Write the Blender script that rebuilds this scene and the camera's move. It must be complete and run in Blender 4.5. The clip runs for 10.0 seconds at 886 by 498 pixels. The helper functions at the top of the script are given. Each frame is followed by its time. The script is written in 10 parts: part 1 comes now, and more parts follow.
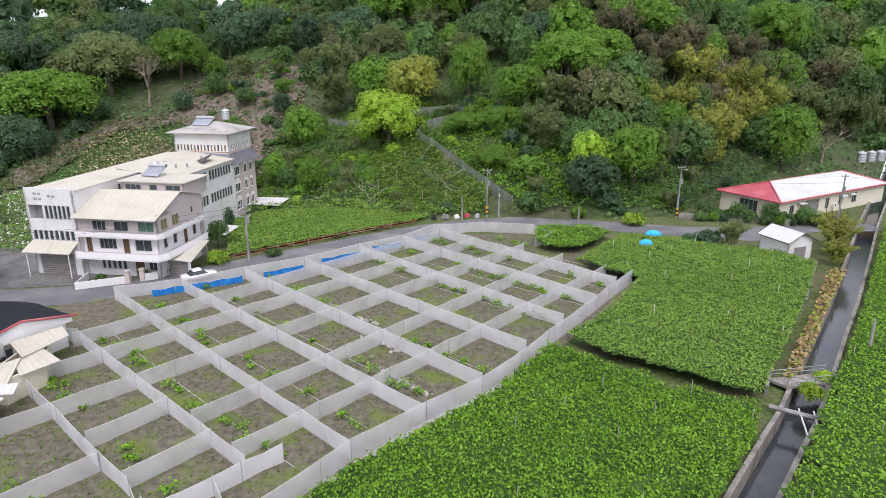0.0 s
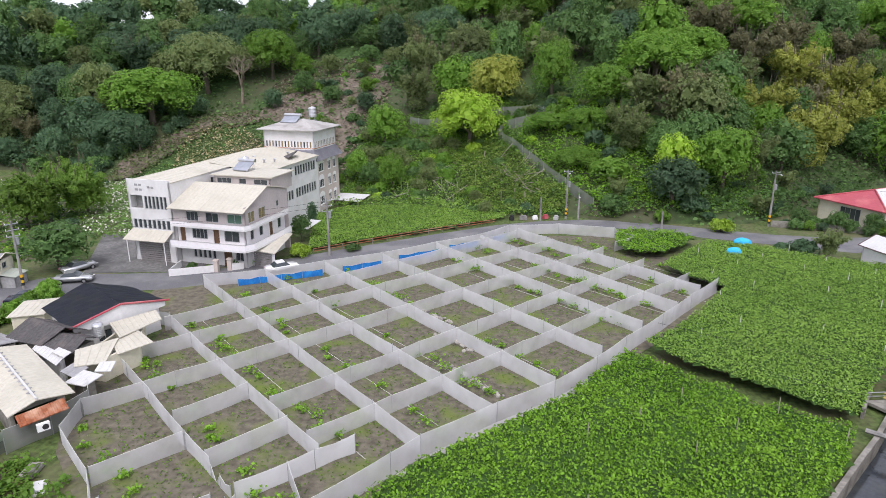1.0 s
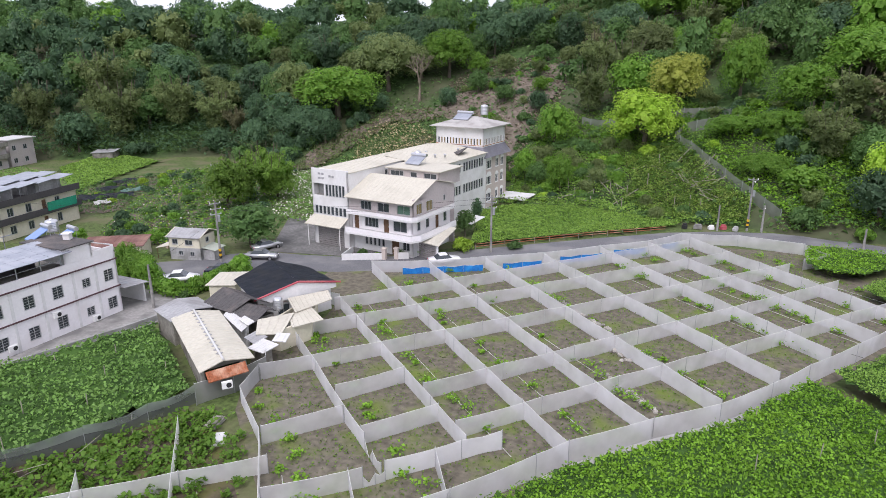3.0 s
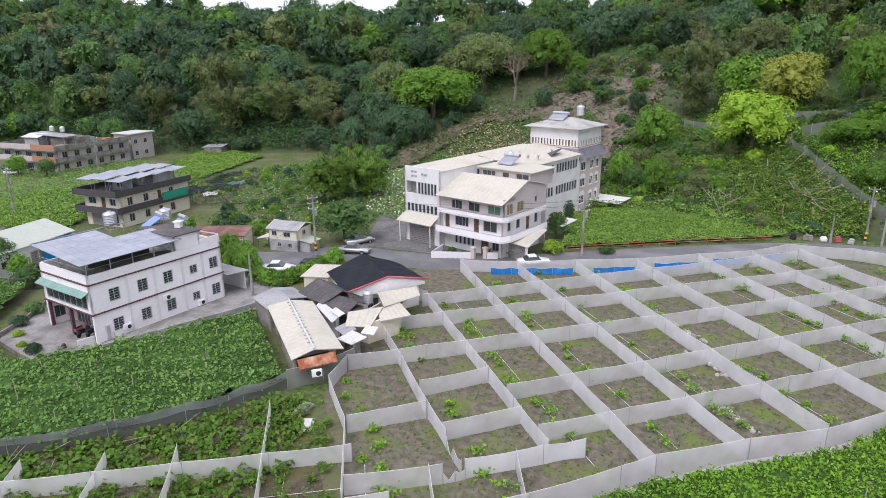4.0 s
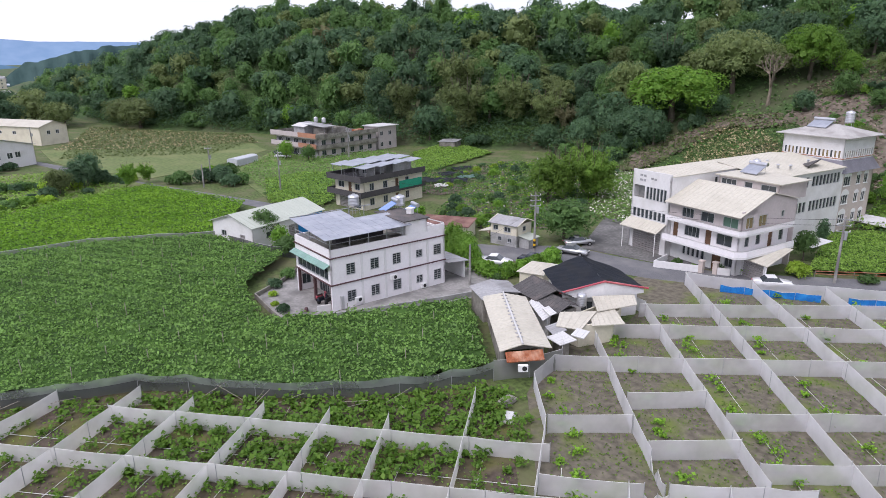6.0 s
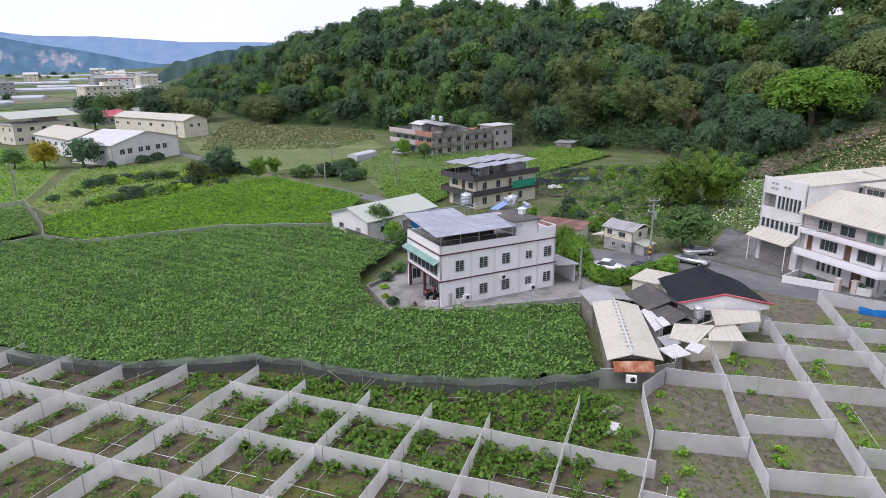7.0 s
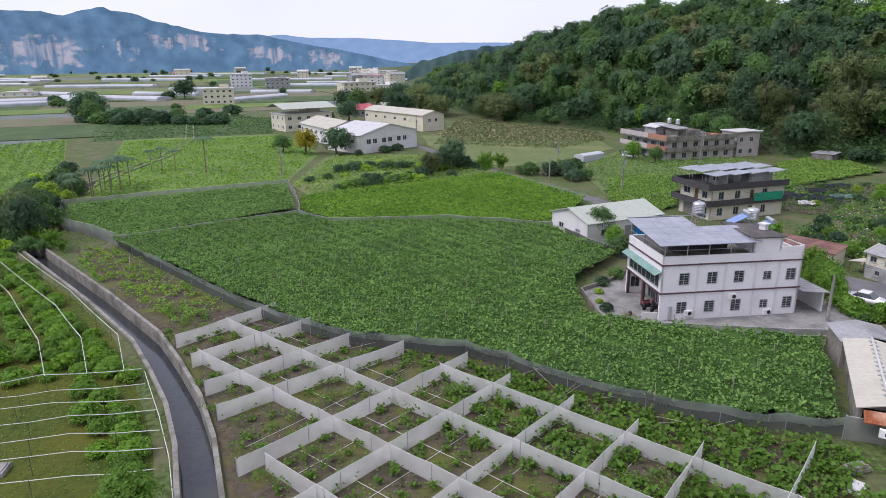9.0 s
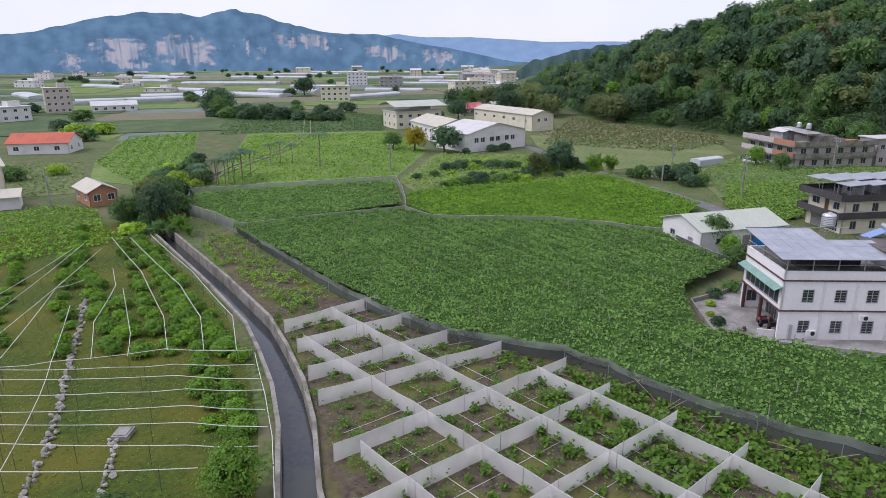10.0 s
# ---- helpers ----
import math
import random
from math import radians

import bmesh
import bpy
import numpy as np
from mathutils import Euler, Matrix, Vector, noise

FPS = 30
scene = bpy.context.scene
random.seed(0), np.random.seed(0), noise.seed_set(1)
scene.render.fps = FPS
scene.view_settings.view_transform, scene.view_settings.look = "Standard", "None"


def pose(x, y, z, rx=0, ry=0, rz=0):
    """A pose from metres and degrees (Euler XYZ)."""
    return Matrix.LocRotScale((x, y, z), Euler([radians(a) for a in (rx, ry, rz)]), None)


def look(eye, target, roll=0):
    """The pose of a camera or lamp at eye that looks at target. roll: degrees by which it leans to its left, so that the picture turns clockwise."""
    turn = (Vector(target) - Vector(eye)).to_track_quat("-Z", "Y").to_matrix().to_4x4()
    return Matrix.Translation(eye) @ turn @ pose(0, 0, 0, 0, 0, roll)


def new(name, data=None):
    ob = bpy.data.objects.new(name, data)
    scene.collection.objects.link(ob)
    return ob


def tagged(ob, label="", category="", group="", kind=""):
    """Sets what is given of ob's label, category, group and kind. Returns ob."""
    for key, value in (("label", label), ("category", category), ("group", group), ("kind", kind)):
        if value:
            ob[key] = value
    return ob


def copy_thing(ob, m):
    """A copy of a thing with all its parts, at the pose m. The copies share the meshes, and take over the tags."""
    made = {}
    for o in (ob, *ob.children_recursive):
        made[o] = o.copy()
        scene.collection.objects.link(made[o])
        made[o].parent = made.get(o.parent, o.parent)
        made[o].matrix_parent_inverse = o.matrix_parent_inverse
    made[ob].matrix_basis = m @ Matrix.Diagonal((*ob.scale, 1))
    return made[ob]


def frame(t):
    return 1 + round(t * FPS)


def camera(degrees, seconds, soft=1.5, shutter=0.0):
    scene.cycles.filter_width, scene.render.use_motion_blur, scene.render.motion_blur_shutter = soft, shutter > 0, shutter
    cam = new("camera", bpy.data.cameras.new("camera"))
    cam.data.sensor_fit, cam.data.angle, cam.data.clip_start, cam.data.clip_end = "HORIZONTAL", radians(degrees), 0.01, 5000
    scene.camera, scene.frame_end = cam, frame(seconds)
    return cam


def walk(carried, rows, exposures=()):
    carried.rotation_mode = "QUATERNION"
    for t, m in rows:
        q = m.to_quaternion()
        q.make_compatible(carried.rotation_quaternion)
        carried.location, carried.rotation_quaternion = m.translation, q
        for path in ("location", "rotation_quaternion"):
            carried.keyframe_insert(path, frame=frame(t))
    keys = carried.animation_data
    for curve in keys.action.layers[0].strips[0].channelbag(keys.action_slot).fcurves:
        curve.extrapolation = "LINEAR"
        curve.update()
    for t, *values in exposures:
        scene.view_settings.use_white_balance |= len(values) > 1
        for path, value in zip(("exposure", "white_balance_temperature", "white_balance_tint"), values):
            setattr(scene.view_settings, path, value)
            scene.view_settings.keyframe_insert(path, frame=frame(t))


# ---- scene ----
cam = camera(68.8, 10.0, soft=0.7)
PATH = [(0.0, pose(0.00, 0.00, 28.00, 73.00, -0.00, 0.00)),
        (0.5, pose(0.01, 0.06, 27.99, 73.00, 0.06, 3.52)),
        (1.0, pose(0.04, 0.11, 27.97, 72.96, 0.09, 7.08)),
        (1.5, pose(0.05, 0.16, 27.94, 72.96, 0.14, 10.64)),
        (2.0, pose(0.05, 0.22, 27.86, 72.98, 0.18, 14.26)),
        (2.5, pose(0.04, 0.30, 27.74, 73.01, 0.26, 18.08)),
        (4.0, pose(0.01, 0.43, 27.59, 73.10, 0.43, 30.11)),
        (4.5, pose(-0.04, 0.51, 27.48, 73.19, 0.52, 34.86)),
        (5.0, pose(-0.10, 0.57, 27.39, 73.23, 0.52, 39.93)),
        (5.5, pose(-0.16, 0.61, 27.32, 73.27, 0.52, 45.00)),
        (7.0, pose(-0.23, 0.67, 27.27, 73.36, 0.52, 60.17)),
        (7.5, pose(-0.31, 0.71, 27.20, 73.41, 0.49, 65.32)),
        (8.0, pose(-0.40, 0.71, 27.13, 73.47, 0.53, 70.40)),
        (8.5, pose(-0.52, 0.69, 27.05, 73.50, 0.48, 75.12)),
        (9.0, pose(-0.66, 0.68, 27.00, 73.52, 0.39, 79.99)),
        (9.5, pose(-0.79, 0.71, 26.97, 73.51, 0.32, 84.74)),
        (10.0, pose(-0.90, 0.75, 26.94, 73.51, 0.29, 89.48))]
walk(cam, PATH, [(0.0, 0.43, 6250, 19.5), (2.5, 0.42, 6200, 20.5), (5.0, 0.36, 6130, 22), (7.5, 0.19, 6060, 23), (10.0, 0.08, 6060, 23)])


# world: a bright overcast sky, one wide soft sun
SUN_EL, SUN_ROT = radians(54), radians(174)
world = bpy.data.worlds.new("overcast_sky")
scene.world = world
world.use_nodes = True
wn = world.node_tree.nodes
wl = world.node_tree.links
wn.clear()
sky = wn.new("ShaderNodeTexSky")
sky.sky_type = "NISHITA"
sky.sun_disc = False
sky.sun_elevation, sky.sun_rotation = SUN_EL, SUN_ROT
sky_gain = wn.new("ShaderNodeMix")
sky_gain.data_type = "RGBA"
sky_gain.blend_type = "MULTIPLY"
sky_gain.inputs["Factor"].default_value = 1.0
sky_gain.inputs["B"].default_value = (0.10, 0.10, 0.10, 1)
wtc = wn.new("ShaderNodeTexCoord")
wnoise = wn.new("ShaderNodeTexNoise")
wnoise.inputs["Scale"].default_value = 2.2
wnoise.inputs["Detail"].default_value = 6
wramp = wn.new("ShaderNodeValToRGB")
wramp.color_ramp.elements[0].position, wramp.color_ramp.elements[0].color = 0.35, (0.82, 0.88, 0.96, 1)
wramp.color_ramp.elements[1].position, wramp.color_ramp.elements[1].color = 0.65, (0.95, 0.98, 1.02, 1)
wmix = wn.new("ShaderNodeMix")
wmix.data_type = "RGBA"
wmix.inputs["Factor"].default_value = 0.86
wbg = wn.new("ShaderNodeBackground")
wbg.inputs["Strength"].default_value = 0.98
wout = wn.new("ShaderNodeOutputWorld")
wl.new(wtc.outputs["Generated"], wnoise.inputs["Vector"])
wl.new(wnoise.outputs["Fac"], wramp.inputs["Fac"])
wl.new(sky.outputs["Color"], sky_gain.inputs["A"])
wl.new(sky_gain.outputs["Result"], wmix.inputs["A"])
wl.new(wramp.outputs["Color"], wmix.inputs["B"])
wl.new(wmix.outputs["Result"], wbg.inputs["Color"])
wl.new(wbg.outputs["Background"], wout.inputs["Surface"])
sun_data = bpy.data.lights.new("sun", "SUN")
sun_data.energy, sun_data.angle, sun_data.color = 2.1, radians(36), (1.0, 0.97, 0.93)
sun = new("sun", sun_data)
sun.matrix_world = look((0, 0, 200), (0 - 200 * math.cos(SUN_EL) * math.sin(SUN_ROT), 0 - 200 * math.cos(SUN_EL) * math.cos(SUN_ROT), 200 - 200 * math.sin(SUN_EL)))
scene.view_settings.exposure = 0.0


# ---- materials ----
def rgb(c, k=1.0):
    return (c[0] * k, c[1] * k, c[2] * k, 1)


def surface(name, color, rough=0.8, metal=0.0, fine=6.0, coarse=0.5, vary=0.25, second=None, mix=(0.45, 0.65), bump=0.15, world_xy=False, per_object=0.0, gloss=0.3):
    """A rough surface: base colour, fine grain, coarse stains towards a second colour, slight relief."""
    m = bpy.data.materials.new(name)
    m.use_nodes = True
    n, l = m.node_tree.nodes, m.node_tree.links
    b = n["Principled BSDF"]
    b.inputs["Roughness"].default_value, b.inputs["Metallic"].default_value = rough, metal
    b.inputs["Specular IOR Level"].default_value = gloss
    if world_xy:
        src = n.new("ShaderNodeNewGeometry").outputs["Position"]
    else:
        src = n.new("ShaderNodeTexCoord").outputs["Object"]
    nf, nc = n.new("ShaderNodeTexNoise"), n.new("ShaderNodeTexNoise")
    nf.inputs["Scale"].default_value, nf.inputs["Detail"].default_value = fine, 4
    nc.inputs["Scale"].default_value, nc.inputs["Detail"].default_value = coarse, 5
    l.new(src, nf.inputs["Vector"]), l.new(src, nc.inputs["Vector"])
    rf = n.new("ShaderNodeValToRGB")
    rf.color_ramp.elements[0].position, rf.color_ramp.elements[0].color = 0.3, rgb(color, 1 - vary)
    rf.color_ramp.elements[1].position, rf.color_ramp.elements[1].color = 0.7, rgb(color, 1 + vary * 0.6)
    l.new(nf.outputs["Fac"], rf.inputs["Fac"])
    out = rf.outputs["Color"]
    mr = n.new("ShaderNodeMapRange")
    mr.inputs["From Min"].default_value, mr.inputs["From Max"].default_value = mix
    l.new(nc.outputs["Fac"], mr.inputs["Value"])
    mx = n.new("ShaderNodeMix")
    mx.data_type = "RGBA"
    mx.inputs["B"].default_value = rgb(second or tuple(c * (1 - vary) for c in color))
    l.new(mr.outputs["Result"], mx.inputs["Factor"]), l.new(out, mx.inputs["A"])
    out = mx.outputs["Result"]
    if per_object:
        oi, hs, ma = n.new("ShaderNodeObjectInfo"), n.new("ShaderNodeHueSaturation"), n.new("ShaderNodeMapRange")
        ma.inputs["To Min"].default_value, ma.inputs["To Max"].default_value = 1 - per_object, 1 + per_object
        l.new(oi.outputs["Random"], ma.inputs["Value"]), l.new(ma.outputs["Result"], hs.inputs["Value"]), l.new(out, hs.inputs["Color"])
        out = hs.outputs["Color"]
    l.new(out, b.inputs["Base Color"])
    if bump:
        bp = n.new("ShaderNodeBump")
        bp.inputs["Strength"].default_value, bp.inputs["Distance"].default_value = bump, 0.05
        l.new(nf.outputs["Fac"], bp.inputs["Height"]), l.new(bp.outputs["Normal"], b.inputs["Normal"])
    return m


def foliage(name, color, other, per_object=0.25, per_leaf=0.35, glow=0.35, coarse=0.0):
    """Leaves: each leaf differs a little, each plant too; light shines through them."""
    m = bpy.data.materials.new(name)
    m.use_nodes = True
    n, l = m.node_tree.nodes, m.node_tree.links
    b = n["Principled BSDF"]
    b.inputs["Roughness"].default_value, b.inputs["Specular IOR Level"].default_value = 0.55, 0.25
    geo, oi = n.new("ShaderNodeNewGeometry"), n.new("ShaderNodeObjectInfo")
    mx = n.new("ShaderNodeMix")
    mx.data_type = "RGBA"
    mx.inputs["A"].default_value, mx.inputs["B"].default_value = rgb(color), rgb(other)
    fac = geo.outputs["Random Per Island"]
    if coarse:
        nz, ad, mr = n.new("ShaderNodeTexNoise"), n.new("ShaderNodeMath"), n.new("ShaderNodeMapRange")
        nz.inputs["Scale"].default_value, nz.inputs["Detail"].default_value = coarse, 3
        mr.inputs["From Min"].default_value, mr.inputs["From Max"].default_value = 0.3, 0.7
        l.new(geo.outputs["Position"], nz.inputs["Vector"]), l.new(nz.outputs["Fac"], mr.inputs["Value"])
        ad.operation = "MULTIPLY_ADD"
        ad.inputs[1].default_value = 0.4
        sc = n.new("ShaderNodeMath")
        sc.operation = "MULTIPLY"
        sc.inputs[1].default_value = 0.6
        l.new(mr.outputs["Result"], sc.inputs[0])
        l.new(fac, ad.inputs[0]), l.new(sc.outputs["Value"], ad.inputs[2])
        fac = ad.outputs["Value"]
    l.new(fac, mx.inputs["Factor"])
    hs, mv, mh = n.new("ShaderNodeHueSaturation"), n.new("ShaderNodeMapRange"), n.new("ShaderNodeMapRange")
    mv.inputs["To Min"].default_value, mv.inputs["To Max"].default_value = 1 - per_leaf, 1 + per_leaf
    mh.inputs["To Min"].default_value, mh.inputs["To Max"].default_value = 1 - per_object, 1 + per_object
    wn_ = n.new("ShaderNodeTexWhiteNoise")
    wn_.noise_dimensions = "1D"
    l.new(geo.outputs["Random Per Island"], wn_.inputs["W"])
    l.new(wn_.outputs["Value"], mv.inputs["Value"]), l.new(oi.outputs["Random"], mh.inputs["Value"])
    mul = n.new("ShaderNodeMath")
    mul.operation = "MULTIPLY"
    l.new(mv.outputs["Result"], mul.inputs[0]), l.new(mh.outputs["Result"], mul.inputs[1])
    l.new(mul.outputs["Value"], hs.inputs["Value"]), l.new(mx.outputs["Result"], hs.inputs["Color"])
    l.new(hs.outputs["Color"], b.inputs["Base Color"])
    tr, ms = n.new("ShaderNodeBsdfTranslucent"), n.new("ShaderNodeMixShader")
    ms.inputs["Fac"].default_value = glow
    l.new(hs.outputs["Color"], tr.inputs["Color"])
    l.new(b.outputs["BSDF"], ms.inputs[1]), l.new(tr.outputs["BSDF"], ms.inputs[2])
    l.new(ms.outputs["Shader"], n["Material Output"].inputs["Surface"])
    return m


def netting(name, color, cover, vary=0.12, patch=0.4):
    """A fine woven net: partly see-through, lit from both sides, a little dusty."""
    m = bpy.data.materials.new(name)
    m.use_nodes = True
    n, l = m.node_tree.nodes, m.node_tree.links
    n.remove(n["Principled BSDF"])
    df, tl, tp = n.new("ShaderNodeBsdfDiffuse"), n.new("ShaderNodeBsdfTranslucent"), n.new("ShaderNodeBsdfTransparent")
    m1, m2 = n.new("ShaderNodeMixShader"), n.new("ShaderNodeMixShader")
    nz, mr = n.new("ShaderNodeTexNoise"), n.new("ShaderNodeMapRange")
    geo = n.new("ShaderNodeNewGeometry")
    nz.inputs["Scale"].default_value, nz.inputs["Detail"].default_value = patch, 5
    l.new(geo.outputs["Position"], nz.inputs["Vector"])
    mr.inputs["From Min"].default_value, mr.inputs["From Max"].default_value = 0.3, 0.7
    mr.inputs["To Min"].default_value, mr.inputs["To Max"].default_value = cover - vary, cover + vary
    l.new(nz.outputs["Fac"], mr.inputs["Value"])
    df.inputs["Color"].default_value = tl.inputs["Color"].default_value = rgb(color)
    m1.inputs["Fac"].default_value = 0.5
    l.new(df.outputs["BSDF"], m1.inputs[1]), l.new(tl.outputs["BSDF"], m1.inputs[2])
    l.new(mr.outputs["Result"], m2.inputs["Fac"])
    l.new(tp.outputs["BSDF"], m2.inputs[1]), l.new(m1.outputs["Shader"], m2.inputs[2])
    l.new(m2.outputs["Shader"], n["Material Output"].inputs["Surface"])
    return m


def glassy(name, tint=(0.05, 0.07, 0.08)):
    m = bpy.data.materials.new(name)
    m.use_nodes = True
    b = m.node_tree.nodes["Principled BSDF"]
    b.inputs["Base Color"].default_value = rgb(tint)
    b.inputs["Roughness"].default_value, b.inputs["Specular IOR Level"].default_value = 0.08, 0.6
    return m


MAT = {}


def mat(name):
    return MAT[name]


MAT["grass"] = surface("grass_ground", (0.085, 0.122, 0.034), 0.95, fine=1.9, coarse=0.22, vary=0.6, second=(0.125, 0.122, 0.062), world_xy=True, bump=0.6)
MAT["hill_floor"] = surface("hill_floor", (0.05, 0.095, 0.025), 0.95, fine=0.9, coarse=0.05, vary=0.5, second=(0.08, 0.085, 0.045), world_xy=True, bump=0.8)
MAT["soil"] = surface("orchard_soil", (0.135, 0.12, 0.088), 0.95, fine=1.6, coarse=0.3, vary=0.4, second=(0.12, 0.155, 0.032), mix=(0.5, 0.7), world_xy=True, bump=0.7)
MAT["bed_soil"] = surface("bed_soil", (0.092, 0.072, 0.053), 0.95, fine=1.8, coarse=0.35, vary=0.5, second=(0.105, 0.105, 0.03), mix=(0.45, 0.65), world_xy=True, bump=0.7)
MAT["yard_concrete"] = surface("yard_concrete", (0.165, 0.161, 0.152), 0.9, fine=2.5, coarse=0.3, vary=0.35, second=(0.092, 0.09, 0.086), world_xy=True)
MAT["asphalt"] = surface("asphalt", (0.135, 0.135, 0.14), 0.9, fine=7, coarse=0.25, vary=0.18, second=(0.185, 0.183, 0.18), world_xy=True)
MAT["concrete"] = surface("concrete", (0.29, 0.28, 0.262), 0.9, fine=3, coarse=0.45, vary=0.22, second=(0.165, 0.16, 0.15), world_xy=True)
MAT["old_concrete"] = surface("old_concrete", (0.27, 0.255, 0.22), 0.92, fine=3, coarse=0.6, vary=0.25, second=(0.14, 0.13, 0.11), world_xy=True, bump=0.4)
MAT["water"] = surface("canal_water", (0.035, 0.042, 0.05), 0.12, fine=3, coarse=0.3, vary=0.3, second=(0.05, 0.055, 0.05), world_xy=True, bump=0.08, gloss=0.5)
MAT["white_net"] = netting("white_net", (0.74, 0.725, 0.725), 0.70)
MAT["thin_net"] = netting("thin_white_net", (0.73, 0.715, 0.715), 0.60)
MAT["dense_net"] = netting("dense_white_net", (0.78, 0.765, 0.765), 0.80)
MAT["white_net2"] = netting("white_net_dusty", (0.80, 0.78, 0.755), 0.68)
MAT["dark_net"] = netting("dark_net", (0.15, 0.16, 0.15), 0.78, 0.14)
MAT["grey_net"] = netting("grey_net", (0.36, 0.37, 0.34), 0.68, 0.15)
MAT["pale_net"] = netting("pale_grey_net", (0.42, 0.46, 0.40), 0.50, 0.16)
MAT["bamboo"] = surface("weathered_bamboo", (0.34, 0.31, 0.25), 0.85, fine=8, coarse=1.5, vary=0.25)
MAT["steel"] = surface("galvanised_steel", (0.42, 0.43, 0.44), 0.45, 0.6, fine=5, coarse=1.0, vary=0.15)
MAT["hose"] = surface("pale_hose", (0.62, 0.62, 0.58), 0.6, fine=5, coarse=1.0, vary=0.1)
MAT["vine"] = foliage("vine_leaf", (0.122, 0.268, 0.019), (0.228, 0.42, 0.034), 0.0, 0.35, 0.35, 0.12)
MAT["vine_pale"] = foliage("vine_leaf_pale", (0.158, 0.29, 0.045), (0.268, 0.43, 0.074), 0.0, 0.3, 0.35, 0.12)
MAT["vine_dark"] = foliage("vine_leaf_dark", (0.122, 0.235, 0.055), (0.215, 0.375, 0.085), 0.0, 0.28, 0.38, 0.15)
# undergrowth green darkened to stand for shade in the gaps between leaves
MAT["vine_under"] = surface("shaded_vine_undergrowth", (0.034, 0.078, 0.012), 0.95, fine=3.0, coarse=0.3, vary=0.5, second=(0.048, 0.105, 0.018), world_xy=True, bump=0.8)
for key, a, b in (("tree_dark", (0.062, 0.122, 0.064), (0.105, 0.185, 0.084)), ("tree_mid", (0.082, 0.168, 0.05), (0.138, 0.245, 0.068)), ("tree_bright", (0.115, 0.25, 0.03), (0.19, 0.34, 0.045)), ("tree_lime", (0.11, 0.215, 0.03), (0.18, 0.30, 0.046)), ("tree_gold", (0.34, 0.29, 0.02), (0.46, 0.40, 0.03)),
                  ("tree_straw", (0.25, 0.29, 0.05), (0.36, 0.39, 0.08)), ("tree_yellow", (0.24, 0.39, 0.035), (0.37, 0.54, 0.06)), ("tree_olive", (0.125, 0.172, 0.06), (0.19, 0.24, 0.085)), ("tree_brown", (0.165, 0.165, 0.08), (0.225, 0.22, 0.11))):
    MAT[key] = foliage(key + "_leaf", a, b, 0.24, 0.15, 0.42)
MAT["trellis_leaf"] = foliage("trellis_leaf", (0.17, 0.25, 0.05), (0.27, 0.36, 0.08), 0.0, 0.2, 0.4)
MAT["bark"] = surface("bark", (0.12, 0.10, 0.075), 0.95, fine=6, coarse=1.5, vary=0.4, bump=0.6)
MAT["dry_stems"] = surface("dry_stems", (0.24, 0.20, 0.15), 0.95, fine=4, coarse=0.5, vary=0.4)


# ---- mesh tools ----
def bx(bm, x0, y0, z0, x1, y1, z1, m=0):
    v = [bm.verts.new(p) for p in ((x0, y0, z0), (x1, y0, z0), (x1, y1, z0), (x0, y1, z0), (x0, y0, z1), (x1, y0, z1), (x1, y1, z1), (x0, y1, z1))]
    for f in ((3, 2, 1, 0), (4, 5, 6, 7), (0, 1, 5, 4), (1, 2, 6, 5), (2, 3, 7, 6), (3, 0, 4, 7)):
        bm.faces.new([v[i] for i in f]).material_index = m


def prism(bm, pts, z0, z1):
    """An upright block over a plan; z0 and z1 may be lists, one height a corner."""
    k = len(pts)
    a = z0 if hasattr(z0, "__len__") else [z0] * k
    b = z1 if hasattr(z1, "__len__") else [z1] * k
    lo = [bm.verts.new((p[0], p[1], h)) for p, h in zip(pts, a)]
    hi = [bm.verts.new((p[0], p[1], h)) for p, h in zip(pts, b)]
    bm.faces.new(lo[::-1]), bm.faces.new(hi)
    for i in range(k):
        j = (i + 1) % k
        bm.faces.new((lo[i], lo[j], hi[j], hi[i]))


def slab(bm, pts, t):
    """A flat plate of thickness t below the given 3D outline."""
    hi = [bm.verts.new(p) for p in pts]
    lo = [bm.verts.new((p[0], p[1], p[2] - t)) for p in pts]
    bm.faces.new(hi), bm.faces.new(lo[::-1])
    for i in range(len(pts)):
        j = (i + 1) % len(pts)
        bm.faces.new((lo[i], lo[j], hi[j], hi[i]))


def rod(bm, a, b, r0, r1=None, n=6, caps=True):
    a, b = Vector(a), Vector(b)
    r1 = r0 if r1 is None else r1
    q = (b - a).to_track_quat("Z", "Y")
    ring = [Vector((math.cos(6.28319 * i / n), math.sin(6.28319 * i / n), 0)) for i in range(n)]
    lo = [bm.verts.new(a + q @ (v * r0)) for v in ring]
    hi = [bm.verts.new(b + q @ (v * r1)) for v in ring]
    for i in range(n):
        j = (i + 1) % n
        bm.faces.new((lo[i], lo[j], hi[j], hi[i]))
    if caps:
        bm.faces.new(lo[::-1]), bm.faces.new(hi)


def tube(bm, pts, r, n=5):
    """One round bar swept along a line of points."""
    rings = []
    for i, p in enumerate(pts):
        d = (Vector(pts[min(i + 1, len(pts) - 1)]) - Vector(pts[max(i - 1, 0)])).normalized()
        side = d.cross(Vector((0, 0, 1))).normalized()
        over = side.cross(d)
        rings.append([bm.verts.new(Vector(p) + (side * math.cos(6.28319 * q / n) + over * math.sin(6.28319 * q / n)) * r) for q in range(n)])
    for u, v in zip(rings, rings[1:]):
        for i in range(n):
            bm.faces.new((u[i], u[(i + 1) % n], v[(i + 1) % n], v[i]))


